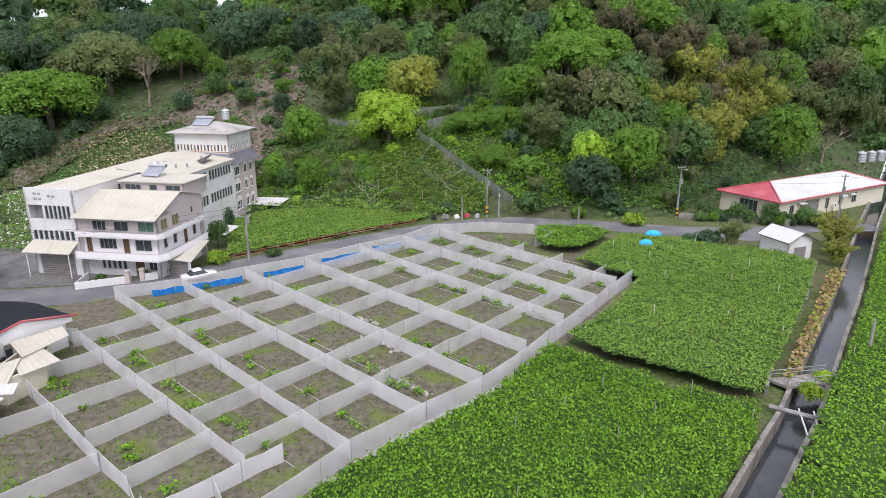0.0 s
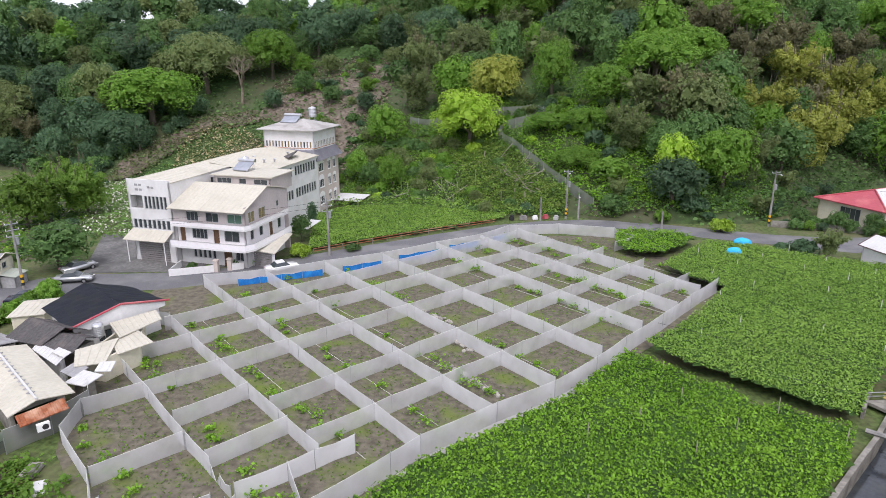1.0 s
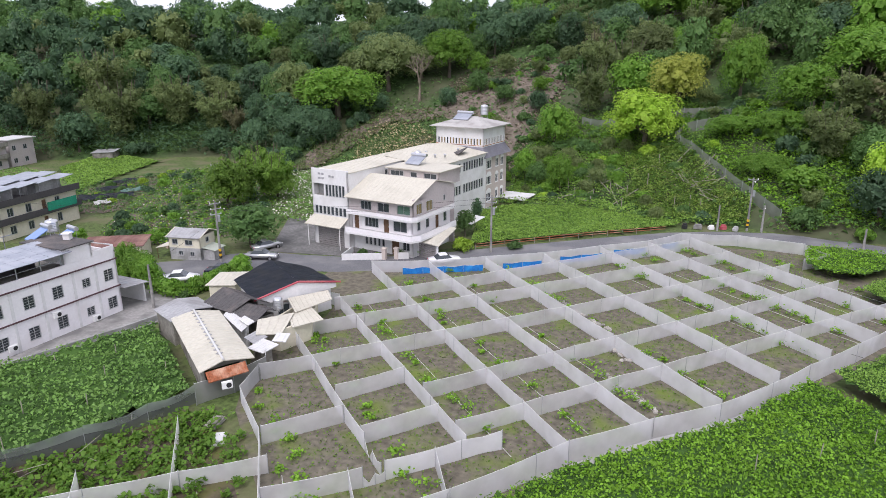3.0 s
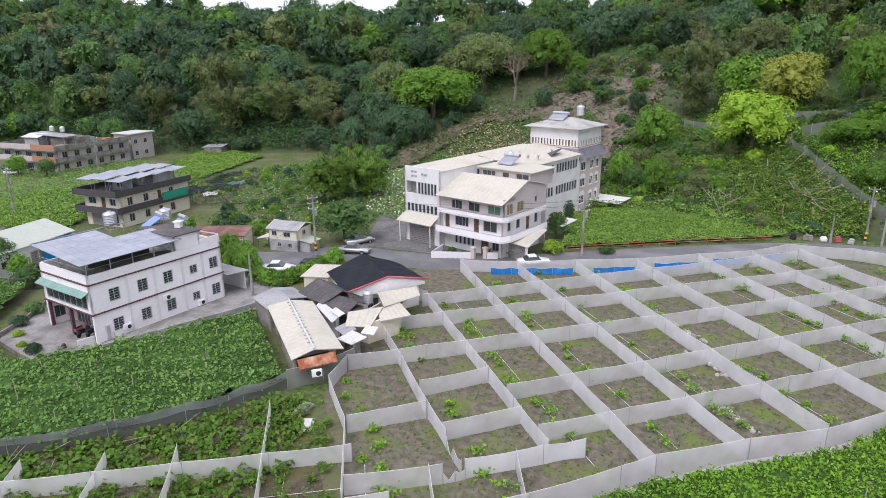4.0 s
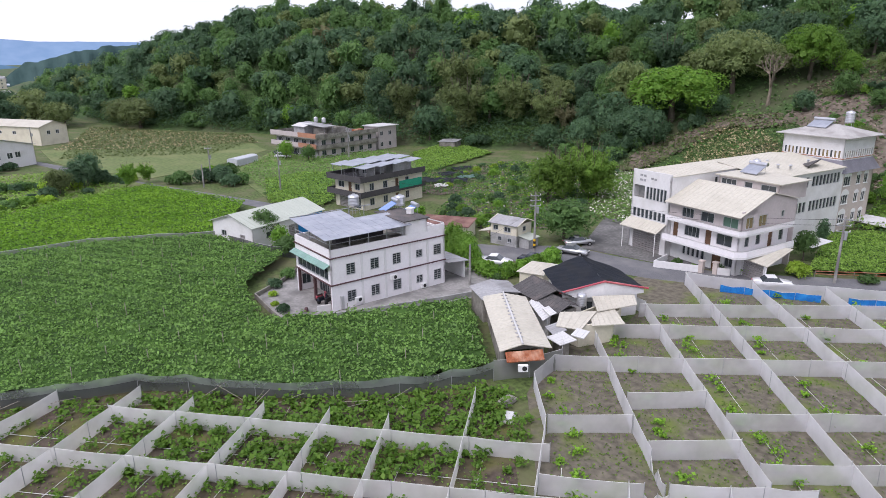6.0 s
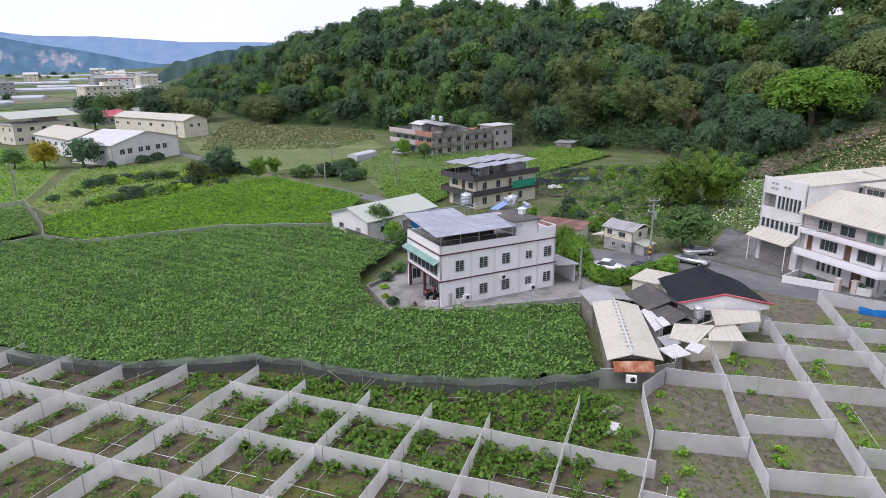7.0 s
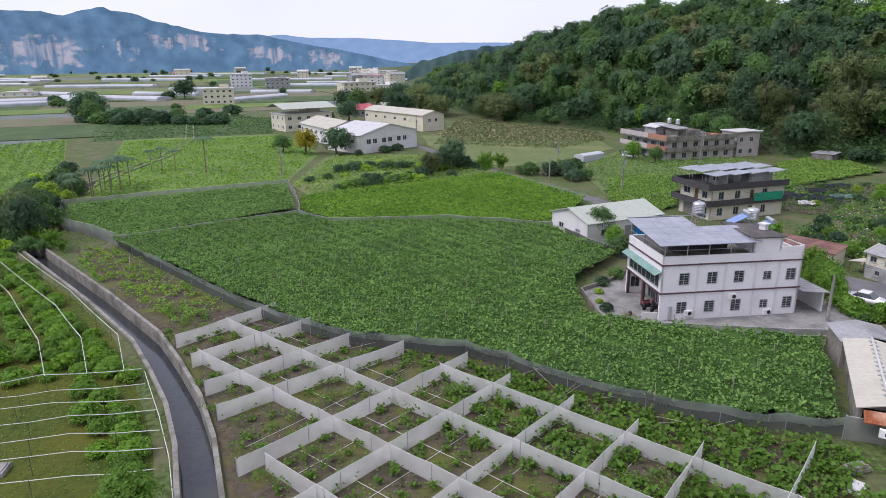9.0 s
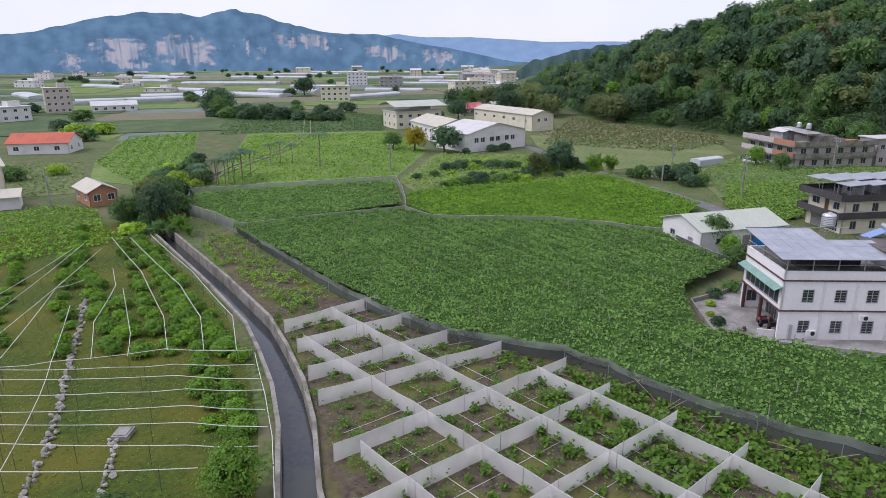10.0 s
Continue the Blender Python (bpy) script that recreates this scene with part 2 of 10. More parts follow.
def ball(bm, c, rx, ry, rz, sub=2):
    bmesh.ops.create_icosphere(bm, subdivisions=sub, radius=1.0, matrix=Matrix.Translation(c) @ Matrix.Diagonal((rx, ry, rz, 1)))


def part(name, bm, material, parent, label="", smooth=False):
    me = bpy.data.meshes.new(name)
    bmesh.ops.recalc_face_normals(bm, faces=bm.faces)
    bm.to_mesh(me)
    bm.free()
    if smooth:
        me.polygons.foreach_set("use_smooth", [True] * len(me.polygons))
    me.materials.append(material if not isinstance(material, str) else MAT[material])
    ob = new(name, me)
    ob.parent = parent
    if label:
        tagged(ob, label)
    return ob


def sheet(name, verts, faces, material, parent=None, label=""):
    me = bpy.data.meshes.new(name)
    me.from_pydata([tuple(v) for v in verts], [], [tuple(f) for f in faces])
    me.materials.append(MAT[material])
    ob = new(name, me)
    ob.parent = parent
    if label:
        tagged(ob, label)
    return ob


def quads_mesh(name, co, material, parent=None):
    """Loose quads from an (n, 4, 3) array."""
    k = len(co)
    me = bpy.data.meshes.new(name)
    me.vertices.add(k * 4), me.loops.add(k * 4), me.polygons.add(k)
    me.vertices.foreach_set("co", co.astype(np.float32).ravel())
    me.loops.foreach_set("vertex_index", np.arange(k * 4, dtype=np.int32))
    me.polygons.foreach_set("loop_start", np.arange(0, k * 4, 4, dtype=np.int32))
    me.update(calc_edges=True)
    me.validate()
    me.materials.append(MAT[material])
    ob = new(name, me)
    ob.parent = parent
    return ob


def thing(name, m, label, category, group="", kind=""):
    ob = new(name)
    ob.empty_display_size = 0.3
    ob.matrix_basis = m if isinstance(m, Matrix) else Matrix.Translation(m)
    return tagged(ob, label, category, group, kind)


def inside(poly, p):
    """Which of the points p (n, 2) lie in the plan polygon."""
    x, y = p[:, 0], p[:, 1]
    hit = np.zeros(len(p), bool)
    for (x0, y0), (x1, y1) in zip(poly, poly[1:] + poly[:1]):
        if y0 != y1:
            hit ^= ((y0 > y) != (y1 > y)) & (x < (x1 - x0) * (y - y0) / (y1 - y0) + x0)
    return hit


def scatter(rng, poly, density):
    lo, hi = np.min(poly, 0), np.max(poly, 0)
    k = int(density * np.prod(hi - lo))
    p = lo + rng.random((k, 2)) * (hi - lo)
    return p[inside(poly, p)]


def leaf_quads(rng, centre, normal, size, ratio=0.62):
    """Pointed four-cornered leaves, folded a little, round the given centres and normals."""
    k = len(centre)
    n = normal / np.linalg.norm(normal, axis=1)[:, None]
    r = rng.normal(size=(k, 3))
    u = np.cross(n, r)
    u /= np.linalg.norm(u, axis=1)[:, None] + 1e-9
    w = np.cross(n, u)
    s = (np.asarray(size) * np.ones(k))[:, None]
    a, b = u * s * 0.5, w * s * 0.5 * ratio
    lift = n * s * 0.12
    return np.stack([centre - a - lift, centre + b + lift * 0.6, centre + a - lift, centre - b + lift * 0.6], 1)


def lump(p, scale, seed=0.0):
    """Smooth pseudo-random relief in about -1..1 for an (n, 2) array."""
    x, y = p[:, 0] / scale, p[:, 1] / scale
    return (np.sin(x * 1.3 + seed) * np.cos(y * 1.7 - seed * 2) + np.sin(x * 2.9 + y * 1.1 + seed * 3) * 0.6 + np.cos(y * 3.7 - x * 2.3 + seed) * 0.5) / 2.1


# ---- the land: a flat valley floor with a canal cut into it, and a wooded hill along one side ----
FOOT = [(260, 200), (150, 172), (98, 150), (62, 131), (38, 111), (20, 109), (0, 115), (-20, 121), (-50, 131), (-75, 137), (-103, 137), (-127, 144), (-167, 122), (-229, 104), (-267, 82), (-311, 70), (-420, 66), (-700, 90), (-1500, 150)]
CREST = [(260, 75), (60, 72), (20, 66), (-20, 60), (-60, 53), (-100, 46), (-130, 44), (-150, 40), (-170, 39), (-230, 43), (-270, 46), (-311, 48), (-360, 36), (-420, 14), (-520, 6), (-700, 4), (-1500, 6)]
SLOPE = [(260, 0.62), (40, 0.62), (10, 0.5), (-20, 0.4), (-90, 0.42), (-125, 0.62), (-311, 0.7), (-1500, 0.5)]


def along(table, x):
    t = sorted(table)
    return np.interp(x, [a for a, _ in t], [b for _, b in t])


def into_hill(p):
    """Metres past the foot of the hill (negative: out on the valley floor)."""
    p = np.asarray(p, float).reshape(-1, 2)
    best, side = np.full(len(p), 1e9), np.zeros(len(p))
    for a, b in zip(FOOT, FOOT[1:]):
        a, b = np.array(a, float), np.array(b, float)
        d = b - a
        t = np.clip(((p - a) @ d) / (d @ d), 0, 1)
        q = p - (a + t[:, None] * d)
        r = np.hypot(q[:, 0], q[:, 1])
        c = np.where(d[0] * q[:, 1] - d[1] * q[:, 0] < 0, 1.0, -1.0)
        new_best = r < best
        best, side = np.where(new_best, r, best), np.where(new_best, c, side)
    return best * side


def height(p):
    p = np.asarray(p, float).reshape(-1, 2)
    s = np.maximum(into_hill(p), 0)
    hc, k = along(CREST, p[:, 0]), along(SLOPE, p[:, 0])
    r = s * k / hc
    h = hc * r / (1 + r ** 3) ** (1 / 3)
    bumpy = np.clip(s / 25, 0, 1)
    return h + bumpy * (lump(p, 16, 1.3) * 1.8 + lump(p, 5.5, 4.1) * 0.5)


def ground_z(x, y):
    return float(height([(x, y)])[0])


# the canal: centre line, half width; its banks are the two edges of the land
CANAL = [(150, 210), (98, 141), (71, 104.5), (59.4, 88), (54.4, 81), (46.9, 70.5), (39.8, 61), (33.8, 52.8), (28.0, 45.0), (25.3, 41.8), (20.0, 35.3), (9, 21), (-3, 8.5), (-17, -1.8), (-36.2, -8.3), (-44.6, -10.2), (-51.2, -12.3), (-58, -15.2), (-65.2, -18.6), (-78, -26.9), (-98.5, -41.1), (-110, -49), (-126, -54), (-146, -53), (-170, -51), (-200, -46), (-240, -47), (-320, -62)]


def offset_line(line, d):
    out = []
    for i, p in enumerate(line):
        a, b = line[max(i - 1, 0)], line[min(i + 1, len(line) - 1)]
        tx, ty = b[0] - a[0], b[1] - a[1]
        k = math.hypot(tx, ty)
        out.append((p[0] + ty / k * d, p[1] - tx / k * d))
    return out


HALF = 1.15
BANK_A, BANK_B = offset_line(CANAL, HALF + 0.35), offset_line(CANAL, -HALF - 0.35)


def build_land():
    from mathutils.geometry import delaunay_2d_cdt
    pts = []
    gx, gy = np.meshgrid(np.arange(-460, 270, 7.0), np.arange(50, 380, 7.0))
    g = np.c_[gx.ravel(), gy.ravel()] + np.random.default_rng(2).uniform(-1.5, 1.5, (gx.size, 2))
    s = into_hill(g)
    g = g[(s > -8) & (s < 190)]
    gx, gy = np.meshgrid(np.arange(-1500, -440, 40.0), np.arange(40, 500, 40.0))
    g2 = np.c_[gx.ravel(), gy.ravel()]
    g2 = g2[(into_hill(g2) > -20)]
    gx, gy = np.meshgrid(np.arange(-300, 300, 30.0), np.arange(-300, 130, 30.0))
    g3 = np.c_[gx.ravel(), gy.ravel()]
    ring = [(4600 * math.cos(a), 4600 * math.sin(a)) for a in np.linspace(0, 6.2832, 40)[:-1]]
    cut = BANK_A + BANK_B[::-1]
    near = np.concatenate([g, g2, g3])
    c = np.array(CANAL)
    keep = np.ones(len(near), bool)
    for a, b in zip(c, c[1:]):
        d = b - a
        t = np.clip(((near - a) @ d) / (d @ d), 0, 1)
        q = near - (a + t[:, None] * d)
        keep &= np.hypot(q[:, 0], q[:, 1]) > 3.0
    near = near[keep]
    near = near[np.abs(into_hill(near)) > 2.0]
    rim = []
    for a, b in zip(FOOT[2:], FOOT[3:]):
        m = max(1, int(math.hypot(b[0] - a[0], b[1] - a[1]) / 6))
        rim += [(a[0] + (b[0] - a[0]) * q / m, a[1] + (b[1] - a[1]) * q / m) for q in range(m)]
    k = len(cut)
    edges = [(i, (i + 1) % k) for i in range(k)] + [(k + i, k + i + 1) for i in range(len(rim) - 1)]
    verts = [Vector(v) for v in cut] + [Vector(v) for v in rim] + [Vector(v) for v in ring] + [Vector(v) for v in near]
    vo, _, fo, *_ = delaunay_2d_cdt(verts, edges, [], 0, 1e-4)
    vo = np.array([(v.x, v.y) for v in vo])
    tri = np.array([tuple(f) for f in fo])
    mid = vo[tri].mean(1)
    tri = tri[~inside(cut, mid)]
    a, b, c3 = vo[tri[:, 0]], vo[tri[:, 1]], vo[tri[:, 2]]
    flip = np.cross(b - a, c3 - a) < 0
    tri[flip] = tri[flip][:, ::-1]
    z = height(vo)
    me = bpy.data.meshes.new("ground")
    me.from_pydata(np.c_[vo, z].tolist(), [], tri.tolist())
    me.materials.append(MAT["grass"]), me.materials.append(MAT["hill_floor"])
    me.polygons.foreach_set("material_index", (into_hill(vo[tri].mean(1)) > 0).astype(np.int32))
    me.polygons.foreach_set("use_smooth", [True] * len(me.polygons))
    return tagged(new("ground", me), "valley floor of grass and soil rising to a wooded hill", "ground", kind="structure")


land = build_land()


def ribbon(name, left, right, z, material, label, category, thick=0.0):
    bm = bmesh.new()
    lo = [bm.verts.new((p[0], p[1], z)) for p in left]
    hi = [bm.verts.new((p[0], p[1], z)) for p in right]
    for i in range(len(left) - 1):
        bm.faces.new((lo[i], lo[i + 1], hi[i + 1], hi[i]))
    if thick:
        bmesh.ops.solidify(bm, geom=list(bm.faces), thickness=thick)
    return tagged(part(name, bm, material, None), label, category, kind="structure")


def canal_wall(line, d0, d1, z0, z1, name, label):
    a, b = offset_line(line, d0), offset_line(line, d1)
    bm = bmesh.new()
    rows = [[bm.verts.new((*p, z)) for p in ln] for ln, z in ((a, z0), (a, z1), (b, z1), (b, z0))]
    for r, q in zip(rows, rows[1:]):
        for i in range(len(line) - 1):
            bm.faces.new((r[i], r[i + 1], q[i + 1], q[i]))
    return tagged(part(name, bm, "old_concrete", None, label), label, "canal wall", kind="structure")


ribbon("canal_bed", offset_line(CANAL, HALF + 0.3), offset_line(CANAL, -HALF - 0.3), -1.5, "old_concrete", "concrete bed of the irrigation canal", "canal bed")
tagged(ribbon("water", offset_line(CANAL, HALF + 0.02), offset_line(CANAL, -HALF - 0.02), -1.15, "water", "dark shallow water running in the canal", "water"), kind="structure")
canal_wall(CANAL, HALF, HALF + 0.36, -1.5, 0.35, "canal_wall", "weathered concrete canal wall")
canal_wall(CANAL, -HALF - 0.36, -HALF, -1.5, 0.35, "canal_wall", "weathered concrete canal wall")


def patch(name, poly, z, material, label, category, thick=0.12):
    bm = bmesh.new()
    prism(bm, poly, z - thick, z)
    return tagged(part(name, bm, material, None), label, category, kind="structure")


# road along the net orchard, round the white house and on behind the farmhouse
ROAD_A = [(72, 106), (60, 105.5), (47.7, 103.5), (39, 104.5), (30, 107), (20, 110), (11.6, 110.7), (3, 108.5), (-4, 105.2), (-14, 98), (-27.7, 87.2), (-34, 82.0), (-39, 78.6), (-45, 76), (-52, 74.5), (-57, 74), (-61, 71.5), (-66, 66), (-72, 62.5), (-80, 61), (-90, 60.5), (-100, 58.5), (-117, 53.5), (-134, 48.5), (-151, 43), (-175, 37), (-202, 31), (-240, 20), (-330, 0)]
ROAD_W = [4.5, 4.5, 8, 6, 6, 5, 5, 5, 5, 5, 5, 5.5, 6, 6.5, 7, 8, 8.5, 7, 6, 5, 4.5, 4, 3.6, 3.4, 3.2, 3, 3, 3, 3]
ROAD_B = [(a[0] + (b[0] - a[0]) * w, a[1] + (b[1] - a[1]) * w) for a, b, w in zip(ROAD_A, offset_line(ROAD_A, -1.0), ROAD_W)]
ribbon("road", ROAD_A, ROAD_B, 0.035, "asphalt", "grey asphalt village road along the fields", "road")
patch("courtyard", [(-66, 92), (-62, 84), (-57, 74.2), (-45, 76.3), (-39.5, 79), (-45, 90), (-50, 97)], 0.06, "yard_concrete", "stained concrete forecourt before the white house", "courtyard")
patch("orchard_floor", [(-41, 51), (-36.4, 56), (-37.6, 61.5), (-43.6, 65.6), (-44.6, 71.8), (-38, 73.4), (-26, 79.5), (-12, 89), (-4, 98.5), (14, 100.5), (26, 81), (25, 75), (10.5, 57), (-6, 38.5), (-16, 27), (-20, 24.5), (-33, 37)], 0.03, "soil", "weedy grey-brown soil floor of the netted orchard", "soil")
patch("orchard_floor", [(-101, -37.5), (-101, -33), (-80, -17.5), (-66, -6), (-53.5, 14.5), (-42, 26.5), (-35, 36.5), (-21, 24), (-7, 14), (-18, 0.4), (-36.6, -6.7), (-45, -8.6), (-51.8, -10.7), (-59, -13.7), (-66, -17.0), (-79, -25.4)], 0.026, "bed_soil", "weedy brown soil floor of the netted orchard", "soil")
patch("farm_yard", [(-60.5, 28.6), (-69, 29.3), (-75, 37), (-78, 46), (-58, 58), (-52.5, 52), (-52.6, 47.3), (-57.5, 35)], 0.08, "concrete", "grey concrete yard round the farmhouse", "yard")


# ---- leaves, vines, trees ----
def vine_field(name, poly, z, leaf, density, material, label, seed, wave=0.12, cell=1.0, rows=None, tilt=0.75, ratio=0.66):
    """A crop of climbing plants spread over a trellis: a bumpy mat of leaves at height z over a sheet of undergrowth
    coloured dark for the shade between leaves.
    """
    rng = np.random.default_rng(seed)
    top = lambda q: z + wave * lump(q, 1.4, seed) + 0.6 * wave * lump(q, 5.0, seed + 2) + (0 if rows is None else 0.12 * np.sin((q[:, 0] * rows[0] + q[:, 1] * rows[1]) * 6.283 / rows[2]))
    root = thing(name, (0, 0, 0), label, "crop field", kind="stuff")
    p = scatter(rng, poly, density)
    thick = 0.5 + 0.5 * lump(p, 0.8, seed + 5) + 0.35 * lump(p, 2.7, seed + 7)
    p = p[rng.random(len(p)) < 0.72 + 0.5 * thick]
    c = np.c_[p, top(p) + rng.normal(0, 0.4 * wave + 0.05, len(p)) + 0.06 * lump(p, 0.7, seed + 3)]
    nrm = np.c_[rng.normal(0, tilt, (len(p), 2)), np.ones(len(p))]
    tagged(quads_mesh("leaves", leaf_quads(rng, c, nrm, leaf * rng.uniform(0.65, 1.3, len(p)), ratio), material, root), kind="stuff")
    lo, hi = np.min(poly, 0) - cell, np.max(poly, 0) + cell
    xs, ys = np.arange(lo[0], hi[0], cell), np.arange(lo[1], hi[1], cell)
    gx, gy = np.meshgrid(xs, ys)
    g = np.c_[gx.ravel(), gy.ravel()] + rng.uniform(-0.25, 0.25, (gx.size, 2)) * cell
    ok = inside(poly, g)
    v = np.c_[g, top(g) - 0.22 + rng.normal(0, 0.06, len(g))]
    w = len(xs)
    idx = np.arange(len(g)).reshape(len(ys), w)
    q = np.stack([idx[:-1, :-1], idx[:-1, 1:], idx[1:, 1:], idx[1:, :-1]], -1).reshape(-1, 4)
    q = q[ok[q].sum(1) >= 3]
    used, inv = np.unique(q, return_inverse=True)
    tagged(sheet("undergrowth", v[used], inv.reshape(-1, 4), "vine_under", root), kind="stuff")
    return root


def trellis_posts(root, poly, step, z, seed, turn=0.7, material="bamboo", keep=0.8):
    rng = np.random.default_rng(seed)
    bm = bmesh.new()
    rod(bm, (0, 0, 0), (0, 0, z), 0.045, 0.035, 5)
    first = None
    lo, hi = np.min(poly, 0), np.max(poly, 0)
    mid, r = (lo + hi) / 2, np.hypot(*(hi - lo)) / 2
    c, s = math.cos(turn), math.sin(turn)
    for i in range(int(-r / step), int(r / step) + 1):
        for j in range(int(-r / step), int(r / step) + 1):
            q = mid + np.array([c * i - s * j, s * i + c * j]) * step + rng.uniform(-0.3, 0.3, 2)
            if not inside(poly, q[None])[0] or rng.random() > keep:
                continue
            if first is None:
                first = part("post", bm, material, root)
                ob = first
            else:
                ob = first.copy()
                scene.collection.objects.link(ob)
            ob.matrix_basis = Matrix.Translation((*q, 0)) @ Euler((rng.normal(0, 0.03), rng.normal(0, 0.03), 0)).to_matrix().to_4x4() @ Matrix.Diagonal((1, 1, rng.uniform(0.85, 1.15), 1))
    if first is None:
        bm.free()


def blob_points(rng, k, blobs):
    """Points on the outer skins of a cluster of balls, and the outward ways."""
    b = np.array(blobs)
    pick = rng.choice(len(b), k * 4, p=b[:, 3] ** 2 / (b[:, 3] ** 2).sum())
    d = rng.normal(size=(k * 4, 3))
    d[:, 2] = np.where((d[:, 2] < -0.4) & (rng.random(k * 4) < 0.6), -d[:, 2], d[:, 2])
    d /= np.linalg.norm(d, axis=1)[:, None]
    c = b[pick, :3] + d * b[pick, 3:4] * rng.uniform(0.84, 1.08, (k * 4, 1)) * np.array([1, 1, 0.86])
    deep = np.zeros(len(c), bool)
    for q in b:
        deep |= np.linalg.norm((c - q[:3]) / np.array([1, 1, 0.86]), axis=1) < q[3] * 0.8
    c, d = c[~deep], d[~deep]
    return c[:k], d[:k]


def crown_blobs(rng, kind):
    """Leaf clusters of a crown of about unit radius whose tree is about 1.7 high."""
    shape = {"dome": (26, 1.75, 0.70, 0.60, 0.90, 0.22, 0.38), "tall": (32, 1.9, 0.52, 0.80, 1.02, 0.17, 0.31), "layered": (32, 1.55, 0.76, 0.50, 0.80, 0.18, 0.33), "mound": (17, 1.25, 0.68, 0.40, 0.36, 0.20, 0.36)}
    out = []
    if kind == "bamboo":
        for i in range(15):
            a, lean, top = i * 2.4, rng.uniform(0.25, 0.85), rng.uniform(1.15, 1.75)
            for f in (0.3, 0.5, 0.68, 0.84, 0.97):
                r = 0.12 + lean * f ** 2.2
                out.append((r * math.cos(a), r * math.sin(a), top * (f - 0.22 * lean * f ** 4), rng.uniform(0.12, 0.2) * (1.25 - 0.45 * f)))
        return out
    n, reach, wide, high, mid, r0, r1 = shape[kind]
    for i in range(n):
        z = 1 - reach * (i + 0.5) / n
        a, w = i * 2.4 + rng.uniform(-0.3, 0.3), math.sqrt(max(0.0, 1 - z * z)) * rng.uniform(0.82, 1.1)
        out.append((wide * w * math.cos(a), wide * w * math.sin(a), mid + high * z * rng.uniform(0.85, 1.08), rng.uniform(r0, r1)))
    return out


def crown_quads(rng, kind, k, leaf):
    blobs = crown_blobs(rng, kind)
    c, d = blob_points(rng, k, blobs)
    nrm = d + np.array([0, 0, 0.4]) + rng.normal(0, 0.33, d.shape)
    q = leaf_quads(rng, c, nrm, leaf * rng.uniform(0.6, 1.4, len(c)), 0.78)
    c, d = blob_points(rng, k // 10, blobs)
    mid = np.array([0, 0, c[:, 2].mean() * 0.95])
    c = mid + (c - mid) * rng.uniform(0.5, 0.82, (len(c), 1))
    q = np.concatenate([q, leaf_quads(rng, c, d + rng.normal(0, 0.25, d.shape), leaf * 4.3, 0.9)])
    return q[rng.permutation(len(q))]


TREE_KINDS = {}


def make_tree(key, name, kind, leaves, leaf, material, seed, label, category="tree"):
    """A master tree of about unit crown radius: tapered trunk with limbs, crown of small leaf clumps."""
    rng = np.random.default_rng(seed)
    root = thing(name, (0, -4000, -50), label, category)
    bm = bmesh.new()
    if kind == "bamboo":
        for i in range(9):
            a = i * 0.7
            rod(bm, (0.01 * math.cos(a), 0.01 * math.sin(a), -0.2), (0.5 * math.cos(a), 0.5 * math.sin(a), 1.7), 0.018, 0.008, 5)
        bmesh.ops.remove_doubles(bm, verts=[v for v in bm.verts if v.co.z < -0.1], dist=0.06)
    else:
        top = {"dome": 0.85, "tall": 1.5, "layered": 0.9, "mound": 0.35}[kind]
        bend = rng.uniform(-0.08, 0.08, 2)
        rod(bm, (0, 0, -0.25), (bend[0], bend[1], top * 0.55), 0.075, 0.055, 7)
        rod(bm, (bend[0], bend[1], top * 0.55), (bend[0] * 2, bend[1] * 2, top), 0.055, 0.025, 7)
        for i in range(5):
            a = i * 1.257 + rng.uniform(0, 0.5)
            rod(bm, (bend[0], bend[1], top * rng.uniform(0.45, 0.7)), (0.5 * math.cos(a), 0.5 * math.sin(a), top * rng.uniform(0.95, 1.15)), 0.035, 0.012, 5)
    part("trunk", bm, "bark", root)
    quads_mesh("crown", crown_quads(rng, kind, leaves, leaf), material, root)
    TREE_KINDS[key] = root
    return root


def retint(key, source, material, label):
    """The same crown in another green."""
    root = copy_thing(TREE_KINDS[source], TREE_KINDS[source].matrix_basis.copy())
    for o in root.children:
        if o.name.startswith("crown"):
            o.data = o.data.copy()
            o.data.materials[0] = MAT[material]
    tagged(root, label)
    TREE_KINDS[key] = root


make_tree("dome", "tree", "dome", 2200, 0.074, "tree_mid", 11, "broad green tree with a rounded leafy crown")
make_tree("dome_b", "tree", "dome", 2200, 0.074, "tree_dark", 12, "dark green tree with a rounded leafy crown")
make_tree("tall", "tree", "tall", 2200, 0.074, "tree_dark", 13, "tall dark green forest tree")
make_tree("layered", "tree", "layered", 2200, 0.074, "tree_mid", 14, "spreading green tree with a flat layered crown")
make_tree("bamboo", "bamboo_clump", "bamboo", 2200, 0.074, "tree_olive", 15, "feathery olive-green clump of bamboo", "bamboo")
make_tree("mound", "shrub", "mound", 680, 0.125, "tree_mid", 16, "dense green leafy shrub", "shrub")
